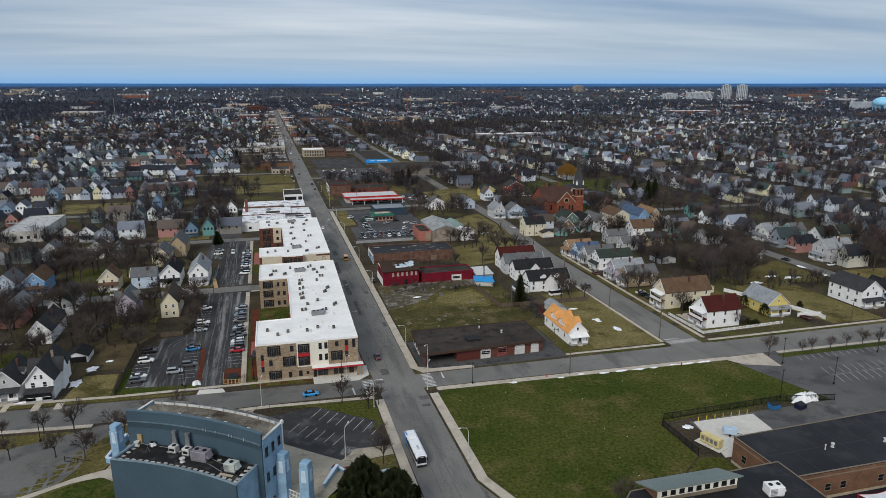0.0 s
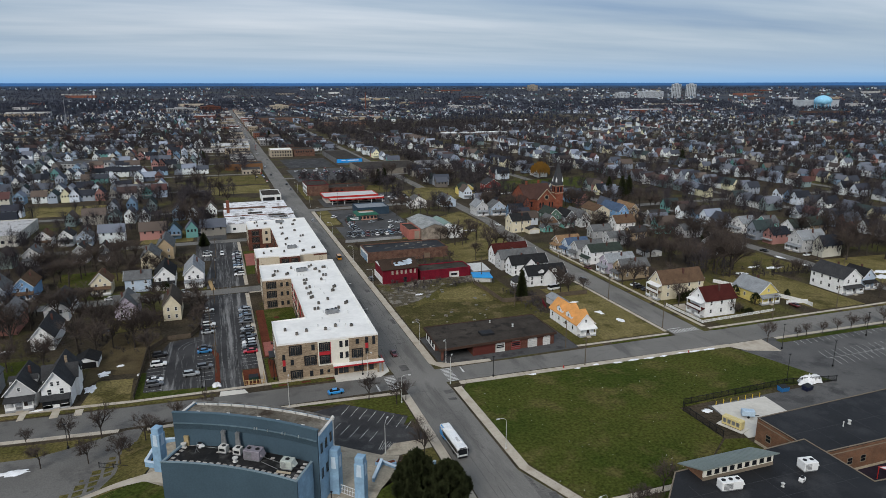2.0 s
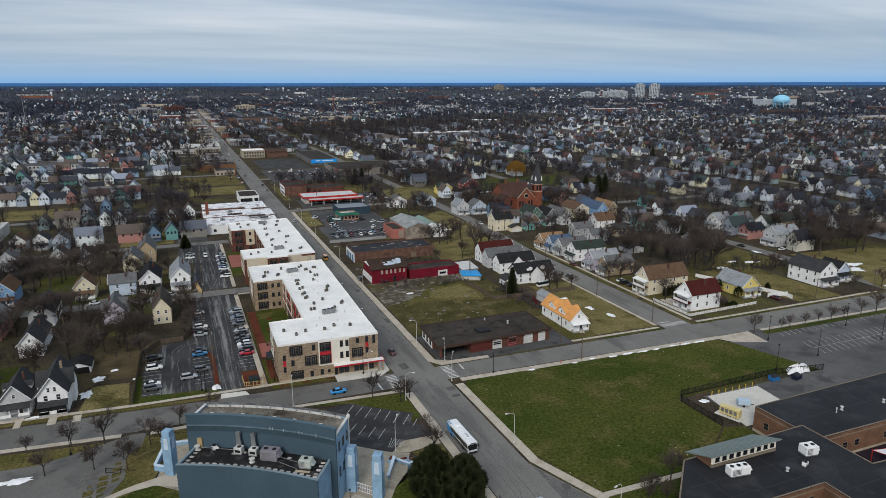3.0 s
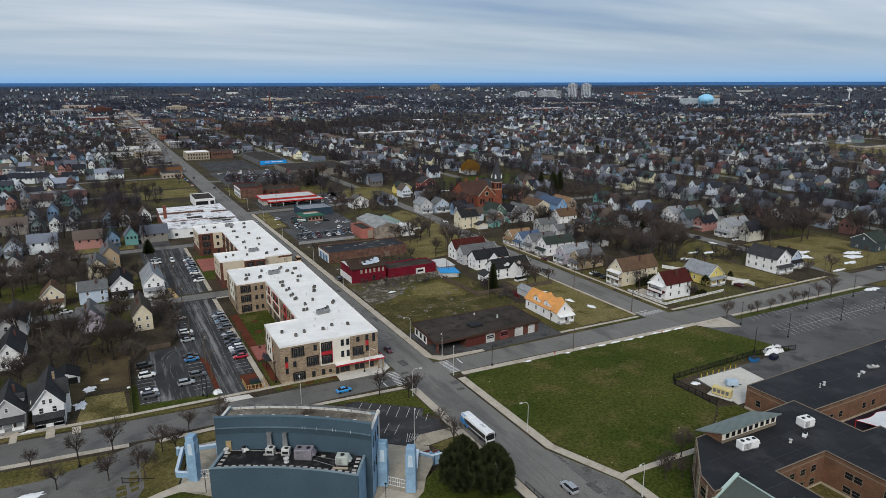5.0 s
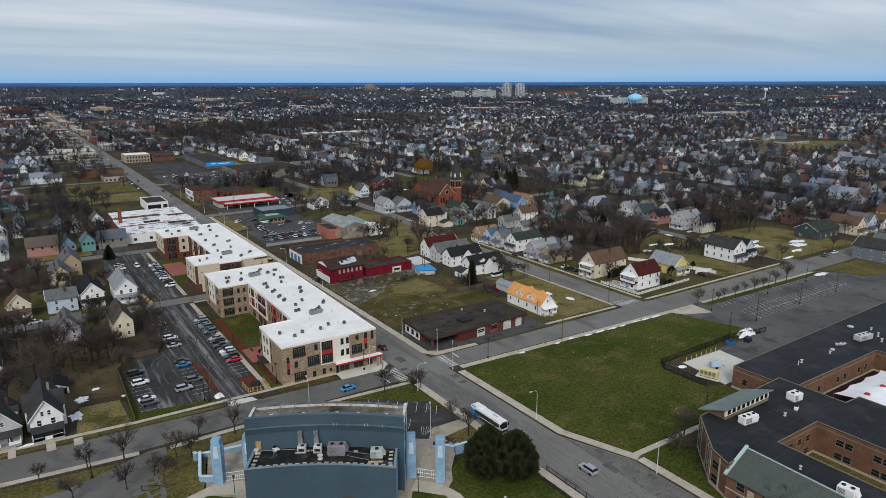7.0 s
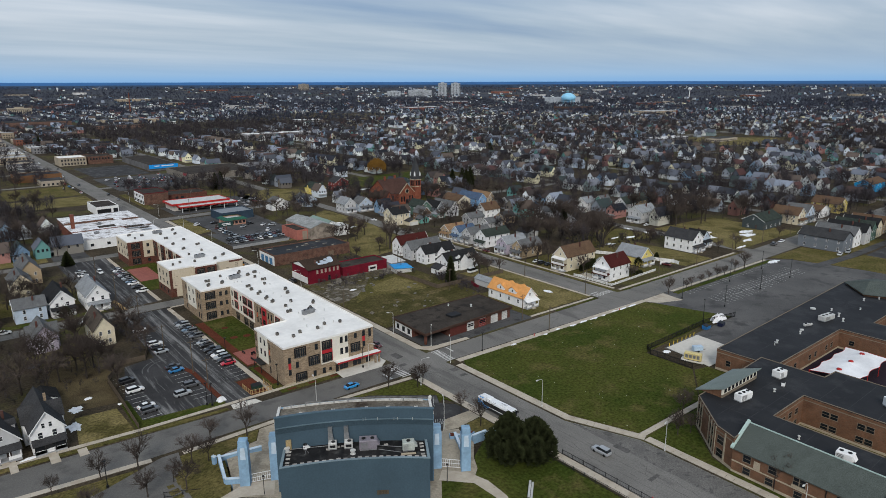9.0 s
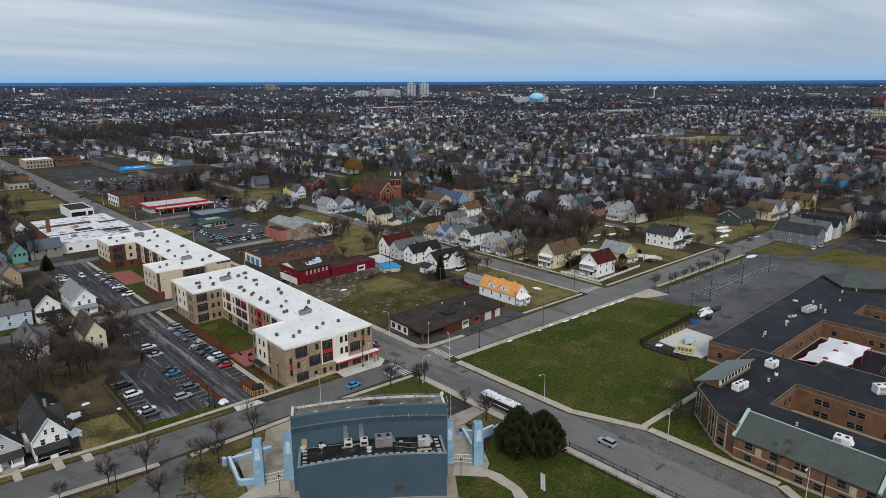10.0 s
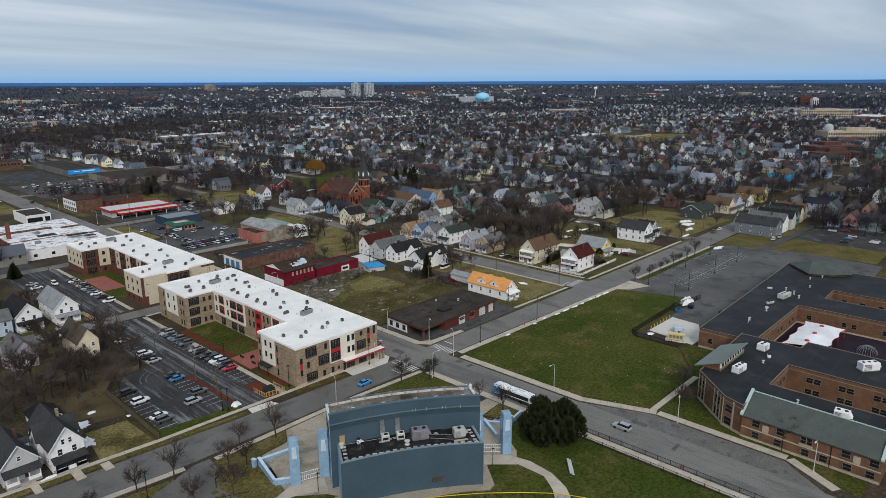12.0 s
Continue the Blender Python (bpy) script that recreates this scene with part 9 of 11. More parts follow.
def far_houses():
    """All the houses past the nearer rows, as joined walls, roofs and window openings."""
    rng = random.Random(9)
    W, R, N, V = Geo(), Geo(), Geo(), Geo()
    for r, x, y, fr_, a, b in FAR_ROWS:
        w, l = 6.0 + 1.4 * a, 9.5 + 4.5 * ((b * 13.7) % 1)
        eave, top = 4.9 + 1.9 * ((a * 7.3) % 1), 3.2 + 1.2 * ((b * 5.1) % 1)
        z0 = rise(x, y) - 0.3
        along_x = (fr_ in "WE") != ((a * 31.7) % 1 < 0.28)
        j = rng.uniform(-2.5, 2.5)
        x += j
        hx, hy = (l / 2, w / 2) if along_x else (w / 2, l / 2)
        e = 0.5
        if along_x:
            wp = [(x - hx, y - hy, z0), (x + hx, y - hy, z0), (x + hx, y + hy, z0), (x - hx, y + hy, z0)]
            wp += [(p, q, z0 + eave) for p, q, _ in wp] + [(x - hx, y, z0 + eave + top), (x + hx, y, z0 + eave + top)]
            W.add(wp, [(0, 1, 5, 4), (1, 2, 6, 9, 5), (2, 3, 7, 6), (3, 0, 4, 8, 7)])
            k = top / hy * e
            R.add([(x - hx - e, y - hy - e, z0 + eave - k), (x + hx + e, y - hy - e, z0 + eave - k), (x + hx + e, y, z0 + eave + top + .1), (x - hx - e, y, z0 + eave + top + .1), (x + hx + e, y + hy + e, z0 + eave - k), (x - hx - e, y + hy + e, z0 + eave - k)], [(0, 1, 2, 3), (3, 2, 4, 5)])
        else:
            wp = [(x - hx, y - hy, z0), (x + hx, y - hy, z0), (x + hx, y + hy, z0), (x - hx, y + hy, z0)]
            wp += [(p, q, z0 + eave) for p, q, _ in wp] + [(x, y - hy, z0 + eave + top), (x, y + hy, z0 + eave + top)]
            W.add(wp, [(0, 1, 5, 8, 4), (1, 2, 6, 5), (2, 3, 7, 9, 6), (3, 0, 4, 7)])
            k = top / hx * e
            R.add([(x - hx - e, y - hy - e, z0 + eave - k), (x, y - hy - e, z0 + eave + top + .1), (x, y + hy + e, z0 + eave + top + .1), (x - hx - e, y + hy + e, z0 + eave - k), (x + hx + e, y - hy - e, z0 + eave - k), (x + hx + e, y + hy + e, z0 + eave - k)], [(0, 1, 2, 3), (1, 4, 5, 2)])
        if r < 1300:
            for i in range(3):
                u = (i - 1) * hx * 0.6
                N.add([(x + u - .5, y - hy - .04, z0 + eave - 2.0), (x + u + .5, y - hy - .04, z0 + eave - 2.0), (x + u + .5, y - hy - .04, z0 + eave - .6), (x + u - .5, y - hy - .04, z0 + eave - .6)], [(0, 1, 2, 3)])
            for i in range(2):
                u = (i - 0.5) * hy
                N.add([(x - hx - .04, y + u - .5, z0 + eave - 2.0), (x - hx - .04, y + u - .5, z0 + eave - .6), (x - hx - .04, y + u + .5, z0 + eave - .6), (x - hx - .04, y + u + .5, z0 + eave - 2.0)], [(0, 1, 2, 3)])
            if a > 0.4:
                V.box(x - hx - 1.8, x - hx, y - hy + .3, y + hy - .3, z0 + 2.5, z0 + 3.1, False) if along_x else V.box(x - hx + .3, x + hx - .3, y - hy - 1.8, y - hy, z0 + 2.5, z0 + 3.1, False)
    for nm, g, m, lab in (("far_house_walls", W, far_wall_hazed, "walls of countless timber houses in the distance"), ("far_house_roofs", R, far_roof_hazed, "roofs of countless timber houses in the distance"), ("far_house_windows", N, pane_glass, "dark windows of distant houses"), ("far_house_porches", V, grey_paint, "porches of distant houses")):
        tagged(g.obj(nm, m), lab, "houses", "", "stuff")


far_houses()

# streets between the further rows
g = Geo()
for i in range(0, 20):
    sx = 250 + 112 * i
    y1 = math.sqrt(max(0, 2380 ** 2 - (sx - CX) ** 2)) + CY
    if i == 0:
        g.sheet(rect(sx - 4, sx + 4, 178.0, y1), 0.02)
    elif y1 > 200:
        g.sheet(rect(sx - 4, sx + 4, -150, y1), 0.02)
for k in range(1, 11):
    sy = 175 + 225 * k
    g.sheet(rect(38 if k > 1 else 150, math.sqrt(max(0, 2380 ** 2 - (sy - CY) ** 2)) + CX, sy - 4, sy + 4), 0.021)
for k in range(2, 22):
    sy = 283 + 97 * k
    g.sheet(rect(-0.62 * sy - 60, 20, sy - 3.6, sy + 3.6), 0.02)
tagged(g.obj("road_grid", asphalt), "grid of residential streets reaching into the distance", "", "", "structure")

# bigger flat-roofed blocks in the plain and along the avenue
rng = random.Random(31)
BLOCK_WALL = material("block_wall", (0.4, 0.35, 0.3), 0.85, grain=0.2, amount=0.1, island=0.2, palette=[(0.42, 0.37, 0.3), (0.2, 0.075, 0.05), (0.5, 0.5, 0.49), (0.16, 0.10, 0.08), (0.36, 0.30, 0.22), (0.55, 0.55, 0.55), (0.28, 0.28, 0.29), (0.24, 0.10, 0.07)])
BLOCK_ROOF = material("block_roof", (0.3, 0.3, 0.3), 0.9, grain=0.2, amount=0.15, island=0.3, palette=[(0.06, 0.06, 0.062), (0.55, 0.56, 0.57), (0.2, 0.2, 0.21), (0.04, 0.04, 0.042), (0.35, 0.36, 0.37), (0.10, 0.10, 0.10), (0.68, 0.69, 0.7), (0.13, 0.14, 0.16)])
spots = []
y = 985.0
while y < 2350:
    for s in (-1, 1):
        if rng.random() < 0.75:
            d, l = rng.uniform(14, 34), rng.uniform(12, 34)
            spots.append(((23 - d if s < 0 else 40), d, y, l, rng.uniform(4.5, 10)))
    y += rng.uniform(30, 48)
for yy, d in ((744, 24), (776, 20), (806, 26), (842, 22), (876, 30), (596, 0), (668, 18)):
    if d:
        spots.append((20 - d, d, yy, 20, rng.uniform(4.5, 8)))
for x, y, d, l, h in ((180, 640, 30, 40, 6), (-100, 560, 40, 26, 7), (-180, 760, 60, 30, 7), (-330, 1150, 90, 40, 8), (-420, 1300, 120, 40, 8), (-250, 1180, 70, 40, 8), (330, 1010, 110, 26, 9), (-60, 900, 60, 22, 6), (-120, 1010, 50, 26, 6), (590, 1350, 60, 30, 8), (200, 1420, 90, 36, 8), (760, 560, 70, 26, 7), (600, 245, 44, 16, 6), (846, 520, 54, 22, 5)):
    spots.append((x, d, y, l, h))
for i in range(70):
    r, b = rng.uniform(1500, 4200), radians(rng.uniform(-22, 88))
    x, y = CX + r * math.sin(b), CY + r * math.cos(b)
    spots.append((x, rng.uniform(40, 150), y, rng.uniform(25, 70), rng.uniform(6, 12)))
FAR_BLOCKS = []
Wb, Rb, Nb = Geo(), Geo(), Geo()
for i, (x, d, y, l, h) in enumerate(spots):
    z0 = rise(x, y) - 0.5
    FAR_BLOCKS.append((x, x + d, y, y + l))
    Wb.box(x, x + d, y, y + l, z0, z0 + h, False)
    Rb.box(x + 0.3, x + d - 0.3, y + 0.3, y + l - 0.3, z0 + h, z0 + h + 0.15, False)
    if y < 1500:
        for k in range(int(d / 3.4)):
            for z in ([1.2] if h < 6.5 else [1.2, 4.8]):
                u = x + 1.4 + k * 3.4
                Nb.add([(u, y - .05, z0 + z), (u + 1.6, y - .05, z0 + z), (u + 1.6, y - .05, z0 + z + 1.7), (u, y - .05, z0 + z + 1.7)], [(0, 1, 2, 3)])
        for k in range(int(l / 3.4)):
            for z in ([1.2] if h < 6.5 else [1.2, 4.8]):
                u = y + 1.4 + k * 3.4
                Nb.add([(x - .05, u, z0 + z), (x - .05, u, z0 + z + 1.7), (x - .05, u + 1.6, z0 + z + 1.7), (x - .05, u + 1.6, z0 + z)], [(0, 1, 2, 3)])
for nm, g, m, lab in (("far_block_walls", Wb, BLOCK_WALL, "walls of distant flat-roofed shops and works"), ("far_block_roofs", Rb, BLOCK_ROOF, "flat roofs of distant shops and works"), ("far_block_windows", Nb, pane_glass, "windows of distant shops and works")):
    tagged(g.obj(nm, m), lab, "buildings", "", "stuff")

# landmarks on the skyline
def storey_tower(name, label, x, y, w, d, h, mat, turn=0, cols=12, rows=14, glass=None):
    z0 = rise(x, y) - 1
    ob = thing(name, label, "tower block", (x, y, z0), turn)
    part("wall", Geo().box(-w / 2, w / 2, -d / 2, d / 2, 0, h), mat, ob)
    part("roof_house", Geo().box(-w * 0.2, w * 0.2, -d * 0.2, d * 0.2, h, h + 4), mat, ob)
    g = Geo()
    for i in range(cols):
        for k in range(rows):
            u, v = -w / 2 + (i + 0.25) * w / cols, 2 + (k + 0.2) * (h - 3) / rows
            g.add([(u, -d / 2 - .1, v), (u + w / cols * 0.55, -d / 2 - .1, v), (u + w / cols * 0.55, -d / 2 - .1, v + (h - 3) / rows * 0.55), (u, -d / 2 - .1, v + (h - 3) / rows * 0.55)], [(0, 1, 2, 3)])
    tagged(part("glazing", g, glass or black_glass, ob), kind="stuff")
    return ob


beige_far = material("tower_tan", (0.30, 0.27, 0.23), 0.85, grain=0.05, amount=0.1)
conc_tower = material("tower_concrete", (0.42, 0.46, 0.50), 0.8, grain=0.05, amount=0.1)
storey_tower("tower_block", "pale concrete twin tower block on the skyline", 2085, 2690, 44, 22, 64, conc_tower, -38, 6, 16)
storey_tower("tower_block", "pale concrete twin tower block on the skyline", 2138, 2650, 46, 22, 63, conc_tower, -38, 6, 16)
storey_tower("hospital_block", "long pale hospital block below the towers", 1985, 2750, 120, 40, 30, conc_tower, -38, 22, 6)
storey_tower("hospital_block", "long pale hospital block below the towers", 1880, 2830, 70, 40, 24, conc_tower, -38, 10, 6)
storey_tower("flats_block", "tan stepped block of flats on the skyline", 1790, 3630, 60, 36, 34, beige_far, -30, 10, 8)
storey_tower("brick_block", "long red brick block with rows of windows", 706, 214, 56, 16, 12, brick_mill, -32, 14, 3)
storey_tower("brick_block", "large red brick works with rows of windows", 775, 236, 64, 24, 13, brick_mill, -30, 22, 3)
beige = material("stone_beige", (0.42, 0.37, 0.29), 0.85, grain=0.1, amount=0.15)
lb = storey_tower("civic_building", "long beige stone building with a small white dome", 985, 250, 104, 32, 18, beige, -46, 30, 3)
part("dome", Geo().lathe([(6, 18), (6, 21), (5.6, 24), (4, 26.6), (2.4, 27.6), (0.3, 28)], -46, -6, 16), conc_tower, lb)
storey_tower("mill_tower", "red and white striped silo block far off", 2500, 690, 22, 18, 26, material("silo_white", (0.6, 0.6, 0.6), 0.8), -55, 3, 1, material("silo_red", (0.12, 0.02, 0.05), 0.8))
storey_tower("mill_block", "brown brick mill far off", 2540, 730, 46, 30, 30, brick_dark, -55, 14, 5)
storey_tower("mill_block", "long brown stone school far off", 1681, 459, 115, 26, 20, beige, -55, 22, 3)
storey_tower("office_block", "brown brick office block at the avenue's end", -30, 2300, 60, 30, 18, brick_dark, 10, 14, 5)
storey_tower("office_block", "dark glass office block at the avenue's end", -120, 2260, 80, 30, 14, grey_paint, 10, 14, 4)
storey_tower("office_block", "tan block of flats far off", 190, 2330, 60, 30, 18, beige, 0, 12, 5)
# blue domed water tank
wt = thing("water_tank", "pale blue domed water tank on legs in the distance", "water tank", (1963, 1756, 0))
tank_blue = material("tank_blue", (0.28, 0.62, 0.86), 0.5, amount=0.06)
part("tank", Geo().lathe([(12, 17), (24, 19), (28, 25), (28, 32), (25, 38), (18, 43), (9, 46.5), (0.5, 48)], n=28), tank_blue, wt, smooth=True)
for i in range(12):
    a = 2 * math.pi * i / 12
    part("leg", Geo().tube((25 * math.cos(a), 25 * math.sin(a), 0), (25 * math.cos(a), 25 * math.sin(a), 22), 1.1, 1.1, 6), tank_blue, wt)
part("riser", Geo().tube((0, 0, 0), (0, 0, 20), 4, 4, 12), tank_blue, wt)
flat_block("tank_hall", "long pale hall beside the blue water tank", "hall", 1930, 2090, 1800, 1850, 30, conc_tower, conc_tower)
wt2 = thing("water_tower", "white golf-ball water tower on a tall stem", "water tower", (2790, 1730, rise(2790, 1730)))
part("stem", Geo().lathe([(4, 0), (2.4, 5), (2, 24), (2.4, 30)], n=14), white_paint, wt2)
part("tank", Geo().lathe([(2.4, 30), (6.5, 32), (9, 36), (8.4, 41), (5, 44), (0.5, 45)], n=18), white_paint, wt2, smooth=True)
for x, y, h in ((452, 2160, 60),):
    ob = thing("smokestack", "thin brown brick smokestack on the skyline", "chimney", (x, y, rise(x, y)))
    part("shaft", Geo().lathe([(2.4, 0), (1.6, h * 0.6), (1.3, h)], n=10), brick_red, ob)
mast = thing("radio_mast", "thin steel radio mast far off", "mast", (-300, 1500, 0))
part("lattice", Geo().tube((0, 0, 0), (0, 0, 62), 0.9, 0.3, 4), metal_grey, mast)
for x, y, h, rad in ((-560, 3600, 24, 5), (560, 3950, 24, 5)):
    ob = thing("water_tower", "small white water tower on the horizon", "water tower", (x, y, rise(x, y)))
    part("stem", Geo().lathe([(2.5, 0), (2, h * 0.7)], n=8), white_paint, ob)
    part("tank", Geo().lathe([(rad, h * 0.6), (rad, h * 0.9), (1, h)], n=12), white_paint, ob)

# ---- trees ----
def bare_tree(seed, height, spread):
    """Trunk with limbs, and a crown of branches and fine twigs, both as point and face lists."""
    rng = random.Random(seed)
    wood, fine = Geo(), Geo()

    def grow(p, d, length, r, level):
        q = p + d * length
        n = 6 if level == 0 else 4 if level == 1 else 3
        (wood if level < 2 else fine).tube(p, q, max(r, 0.024 if height > 8 else 0.009), max(r * 0.62, 0.018 if height > 8 else 0.007), n, False)
        if level >= 4:
            return
        kids = (6, 5, 4, 3)[level]
        for i in range(kids):
            t = rng.uniform(0.35, 1.0) if level else rng.uniform(0.55, 1.0)
            b = p + d * (length * t)
            side = Vector((rng.gauss(0, 1), rng.gauss(0, 1), rng.gauss(0, 0.5)))
            side = (side - d * side.dot(d)).normalized()
            nd = (d * rng.uniform(0.55, 0.95) + side * spread * rng.uniform(0.5, 1.1) + Vector((0, 0, 0.18))).normalized()
            grow(b, nd, length * rng.uniform(0.55, 0.78), r * (0.5 if level else 0.48), level + 1)
        if level >= 2:
            for i in range(6):
                b = p + d * (length * rng.uniform(0.2, 1.0))
                side = Vector((rng.gauss(0, 1), rng.gauss(0, 1), rng.gauss(0.2, 0.6))).normalized()
                tip = b + (d + side * 0.9).normalized() * length * rng.uniform(0.6, 1.15)
                wv = side.cross(d).normalized() * (0.030 if height > 8 else 0.011)
                fine.add([b - wv, b + wv, tip], [(0, 1, 2)])

    grow(Vector((0, 0, -0.2)), Vector((rng.uniform(-.05, .05), rng.uniform(-.05, .05), 1)).normalized(), height * 0.36, height * 0.018, 0)
    return wood.mesh("trunk", bark), fine.mesh("crown", twig)


TREE_KINDS = [bare_tree(1, 15, 0.78), bare_tree(2, 17, 0.66), bare_tree(3, 13, 0.9), bare_tree(4, 16, 0.74), bare_tree(5, 14, 1.0), bare_tree(11, 18, 0.7)]
YOUNG_KINDS = [bare_tree(6, 6.5, 0.6), bare_tree(7, 5.8, 0.75)]


def place_tree(x, y, k, s=1.0, turn=0.0, label="bare deciduous winter tree with grey-brown branches", young=False):
    wood, fine = (YOUNG_KINDS if young else TREE_KINDS)[k]
    t = new("tree", None)
    t.matrix_basis = pose(x, y, mound(x, y), 0, 0, turn) @ Matrix.Scale(s, 4)
    tagged(t, label, "tree", "young street trees" if young else "bare trees")
    shared("trunk", wood, t, Matrix.Identity(4))
    shared("crown", fine, t, Matrix.Identity(4))
    return t


rng = random.Random(101)
for x, y, s in ((15.4, 166.6, 1.0), (22.0, 161.4, 1.0), (21.4, 134.0, 1.0), (22.6, 143.0, .8), (-26.7, 167.0, 1.1), (-34.6, 170.6, .95), (-51.8, 168.1, 1.1), (-59.2, 170.0, 1.0), (-68.7, 170.4, .7), (58.3, 101.4, .8), (59.6, 98.2, .8), (56.0, 99.6, .7), (153.3, 164.0, 1.1), (166, 163.4, .6), (170, 163.6, .7), (177, 163.2, .7), (184, 163.4, .6), (190, 163.0, .9), (197, 163.2, .7), (206, 163, .8), (213.5, 162.4, 1.2), (160.4, 187.0, 1.0), (52.5, 73.5, 1.0), (66, 104.5, 1.1), (25.0, 163, .8), (54, 400, .7), (85, 296, 1), (96, 333, 1.3)):
    place_tree(x, y, rng.randrange(2), s * 1.6, rng.uniform(0, 360), "slender young street tree without leaves", True)
# groves: a stretch of back yards, how many trees, their size
GROVES_WEST = [(-60, -44, 214, 246, 9, .9), (-47, -43, 250, 276, 4, .8), (-33, -28.5, 240, 276, 6, .8), (-78, -58, 214, 262, 11, 1.0), (-106, -78, 210, 264, 13, 1.0), (-100, -60, 264, 278, 6, .8),
               (-100, -60, 309, 324, 8, 1.0), (-62, -34, 310, 330, 6, .75), (-104, -56, 326, 366, 14, 1.0), (-48, -26, 388, 480, 10, .9), (-40, -8, 485, 600, 8, .9), (-60, -26, 300, 312, 3, .7)]
GROVES_EAST = [(112, 124, 222, 240, 6, .75), (86, 124, 292, 340, 12, .8), (143, 150, 204, 240, 5, .85), (176, 216, 228, 264, 18, 1.15), (216, 232, 220, 234, 4, .75), (174, 226, 262, 330, 15, 1.0), (228, 246, 280, 316, 7, 1.0), (266, 345, 216, 274, 18, 1.15),
               (90, 130, 402, 460, 10, .8), (148, 184, 384, 444, 12, 1.0), (212, 240, 394, 424, 9, 1.05), (104, 176, 526, 604, 14, 1.05), (240, 266, 318, 406, 10, 1.0), (156, 232, 316, 342, 9, .95)]
LONE_TREES = [(-53, 156.6, .66), (-45.9, 153.4, .62), (-41.4, 163.4, .6), (-38.6, 160.4, .5), (-47, 158.8, .5), (-63, 158, .55), (118, 352, .8), (160.8, 226, .8), (233, 186, .6), (248, 184.5, .7), (292, 182, .8), (108, 300, 1.15), (57, 262, .45), (12, 622, .8), (-20, 640, 1), (99, 296, .9), (46.5, 330, .5), (-12, 590, .8)]


def near_house(x, y, d=0.6):
    return any(b[0] - d < x < b[1] + d and b[2] - d < y < b[3] + d for b in HOUSES)


TREE_SPOTS = list(LONE_TREES)
for x0, x1, y0, y1, count, size in GROVES_WEST + GROVES_EAST:
    count = round(count * 0.86)
    found, tries = 0, 0
    while found < count and tries < 300:
        tries += 1
        x, y = rng.uniform(x0, x1), rng.uniform(y0, y1)
        if near_house(x, y) or any((x - a) ** 2 + (y - b) ** 2 < 14 for a, b, c in TREE_SPOTS):
            continue
        TREE_SPOTS.append((x, y, size * rng.uniform(0.8, 1.2)))
        found += 1
for x, y, s in TREE_SPOTS:
    place_tree(x, y, rng.randrange(6), s * rng.uniform(0.95, 1.2), rng.uniform(0, 360))


def sliver_trees(spots, per, name, label, wide, mat=None):
    """Many bare crowns: each a trunk and a spray of thin upward branches."""
    rs = np.random.RandomState(len(spots))
    n = len(spots)
    P = np.array(spots, float)
    T = np.zeros((n, per + 2, 3, 3))
    hgt, rad = P[:, 3], P[:, 4]
    for k in range(2):
        a = k * math.pi / 2
        off = np.stack([math.cos(a) * 0.015 * hgt, math.sin(a) * 0.015 * hgt, 0 * hgt], -1)
        T[:, k, 0] = P[:, :3] + off - [0, 0, 0.3]
        T[:, k, 1] = P[:, :3] - off - [0, 0, 0.3]
        T[:, k, 2] = P[:, :3]
        T[:, k, 2, 2] += hgt * 0.75
    m = per
    az = rs.uniform(0, 2 * np.pi, (n, m))
    u = rs.uniform(0, 1, (n, m)) ** 0.6
    zz = rs.uniform(0.25, 0.72, (n, m))
    base = np.zeros((n, m, 3))
    base[..., 0] = P[:, None, 0] + np.cos(az) * u * rad[:, None] * 0.45
    base[..., 1] = P[:, None, 1] + np.sin(az) * u * rad[:, None] * 0.45
    base[..., 2] = P[:, None, 2] + hgt[:, None] * zz
    az2 = az + rs.normal(0, 0.5, (n, m))
    out = rs.uniform(0.35, 0.75, (n, m)) * rad[:, None]
    tip = base.copy()
    tip[..., 0] += np.cos(az2) * out * u
    tip[..., 1] += np.sin(az2) * out * u
    tip[..., 2] += hgt[:, None] * rs.uniform(0.1, 0.34, (n, m)) * (1.25 - 0.6 * u)
    tip[..., 2] = np.minimum(tip[..., 2], P[:, None, 2] + hgt[:, None] * (1.02 - 0.25 * u ** 2))
    wdt = wide * rs.uniform(0.6, 1.4, (n, m))
    side = np.stack([-np.sin(az2), np.cos(az2), rs.normal(0, 0.4, (n, m))], -1) * wdt[..., None]
    T[:, 2:, 0] = base - side
    T[:, 2:, 1] = base + side
    T[:, 2:, 2] = tip
    v = T.reshape(-1, 3)
    me = bpy.data.meshes.new(name)
    cnt = len(v) // 3
    me.vertices.add(len(v))
    me.vertices.foreach_set("co", v.ravel())
    me.loops.add(len(v))
    me.loops.foreach_set("vertex_index", np.arange(len(v)))
    me.polygons.add(cnt)
    me.polygons.foreach_set("loop_start", np.arange(cnt) * 3)
    me.polygons.foreach_set("loop_total", np.full(cnt, 3))
    me.materials.append(mat or twig_far)
    me.update(calc_edges=True)
    me.validate()
    return tagged(new(name, me), label, "trees", "", "stuff")


ROADS_NS = [31.7, 134, 142] + [250 + 112 * i for i in range(36)]


def free_spot(x, y, r):
    if any(in_box(x, y, c, 1) for c in OPEN):
        return False
    if r < 2400:
        if x > 40 and any(abs(x - s) < 6 for s in ROADS_NS):
            return False
        if 15 < x < 48:
            return False
        if x > 40 and (abs((y - 175 + 112) % 225 - 112) < 6):
            return False
        if x < 15 and abs((y - 283 + 48) % 97 - 48) < 5:
            return False
    return True


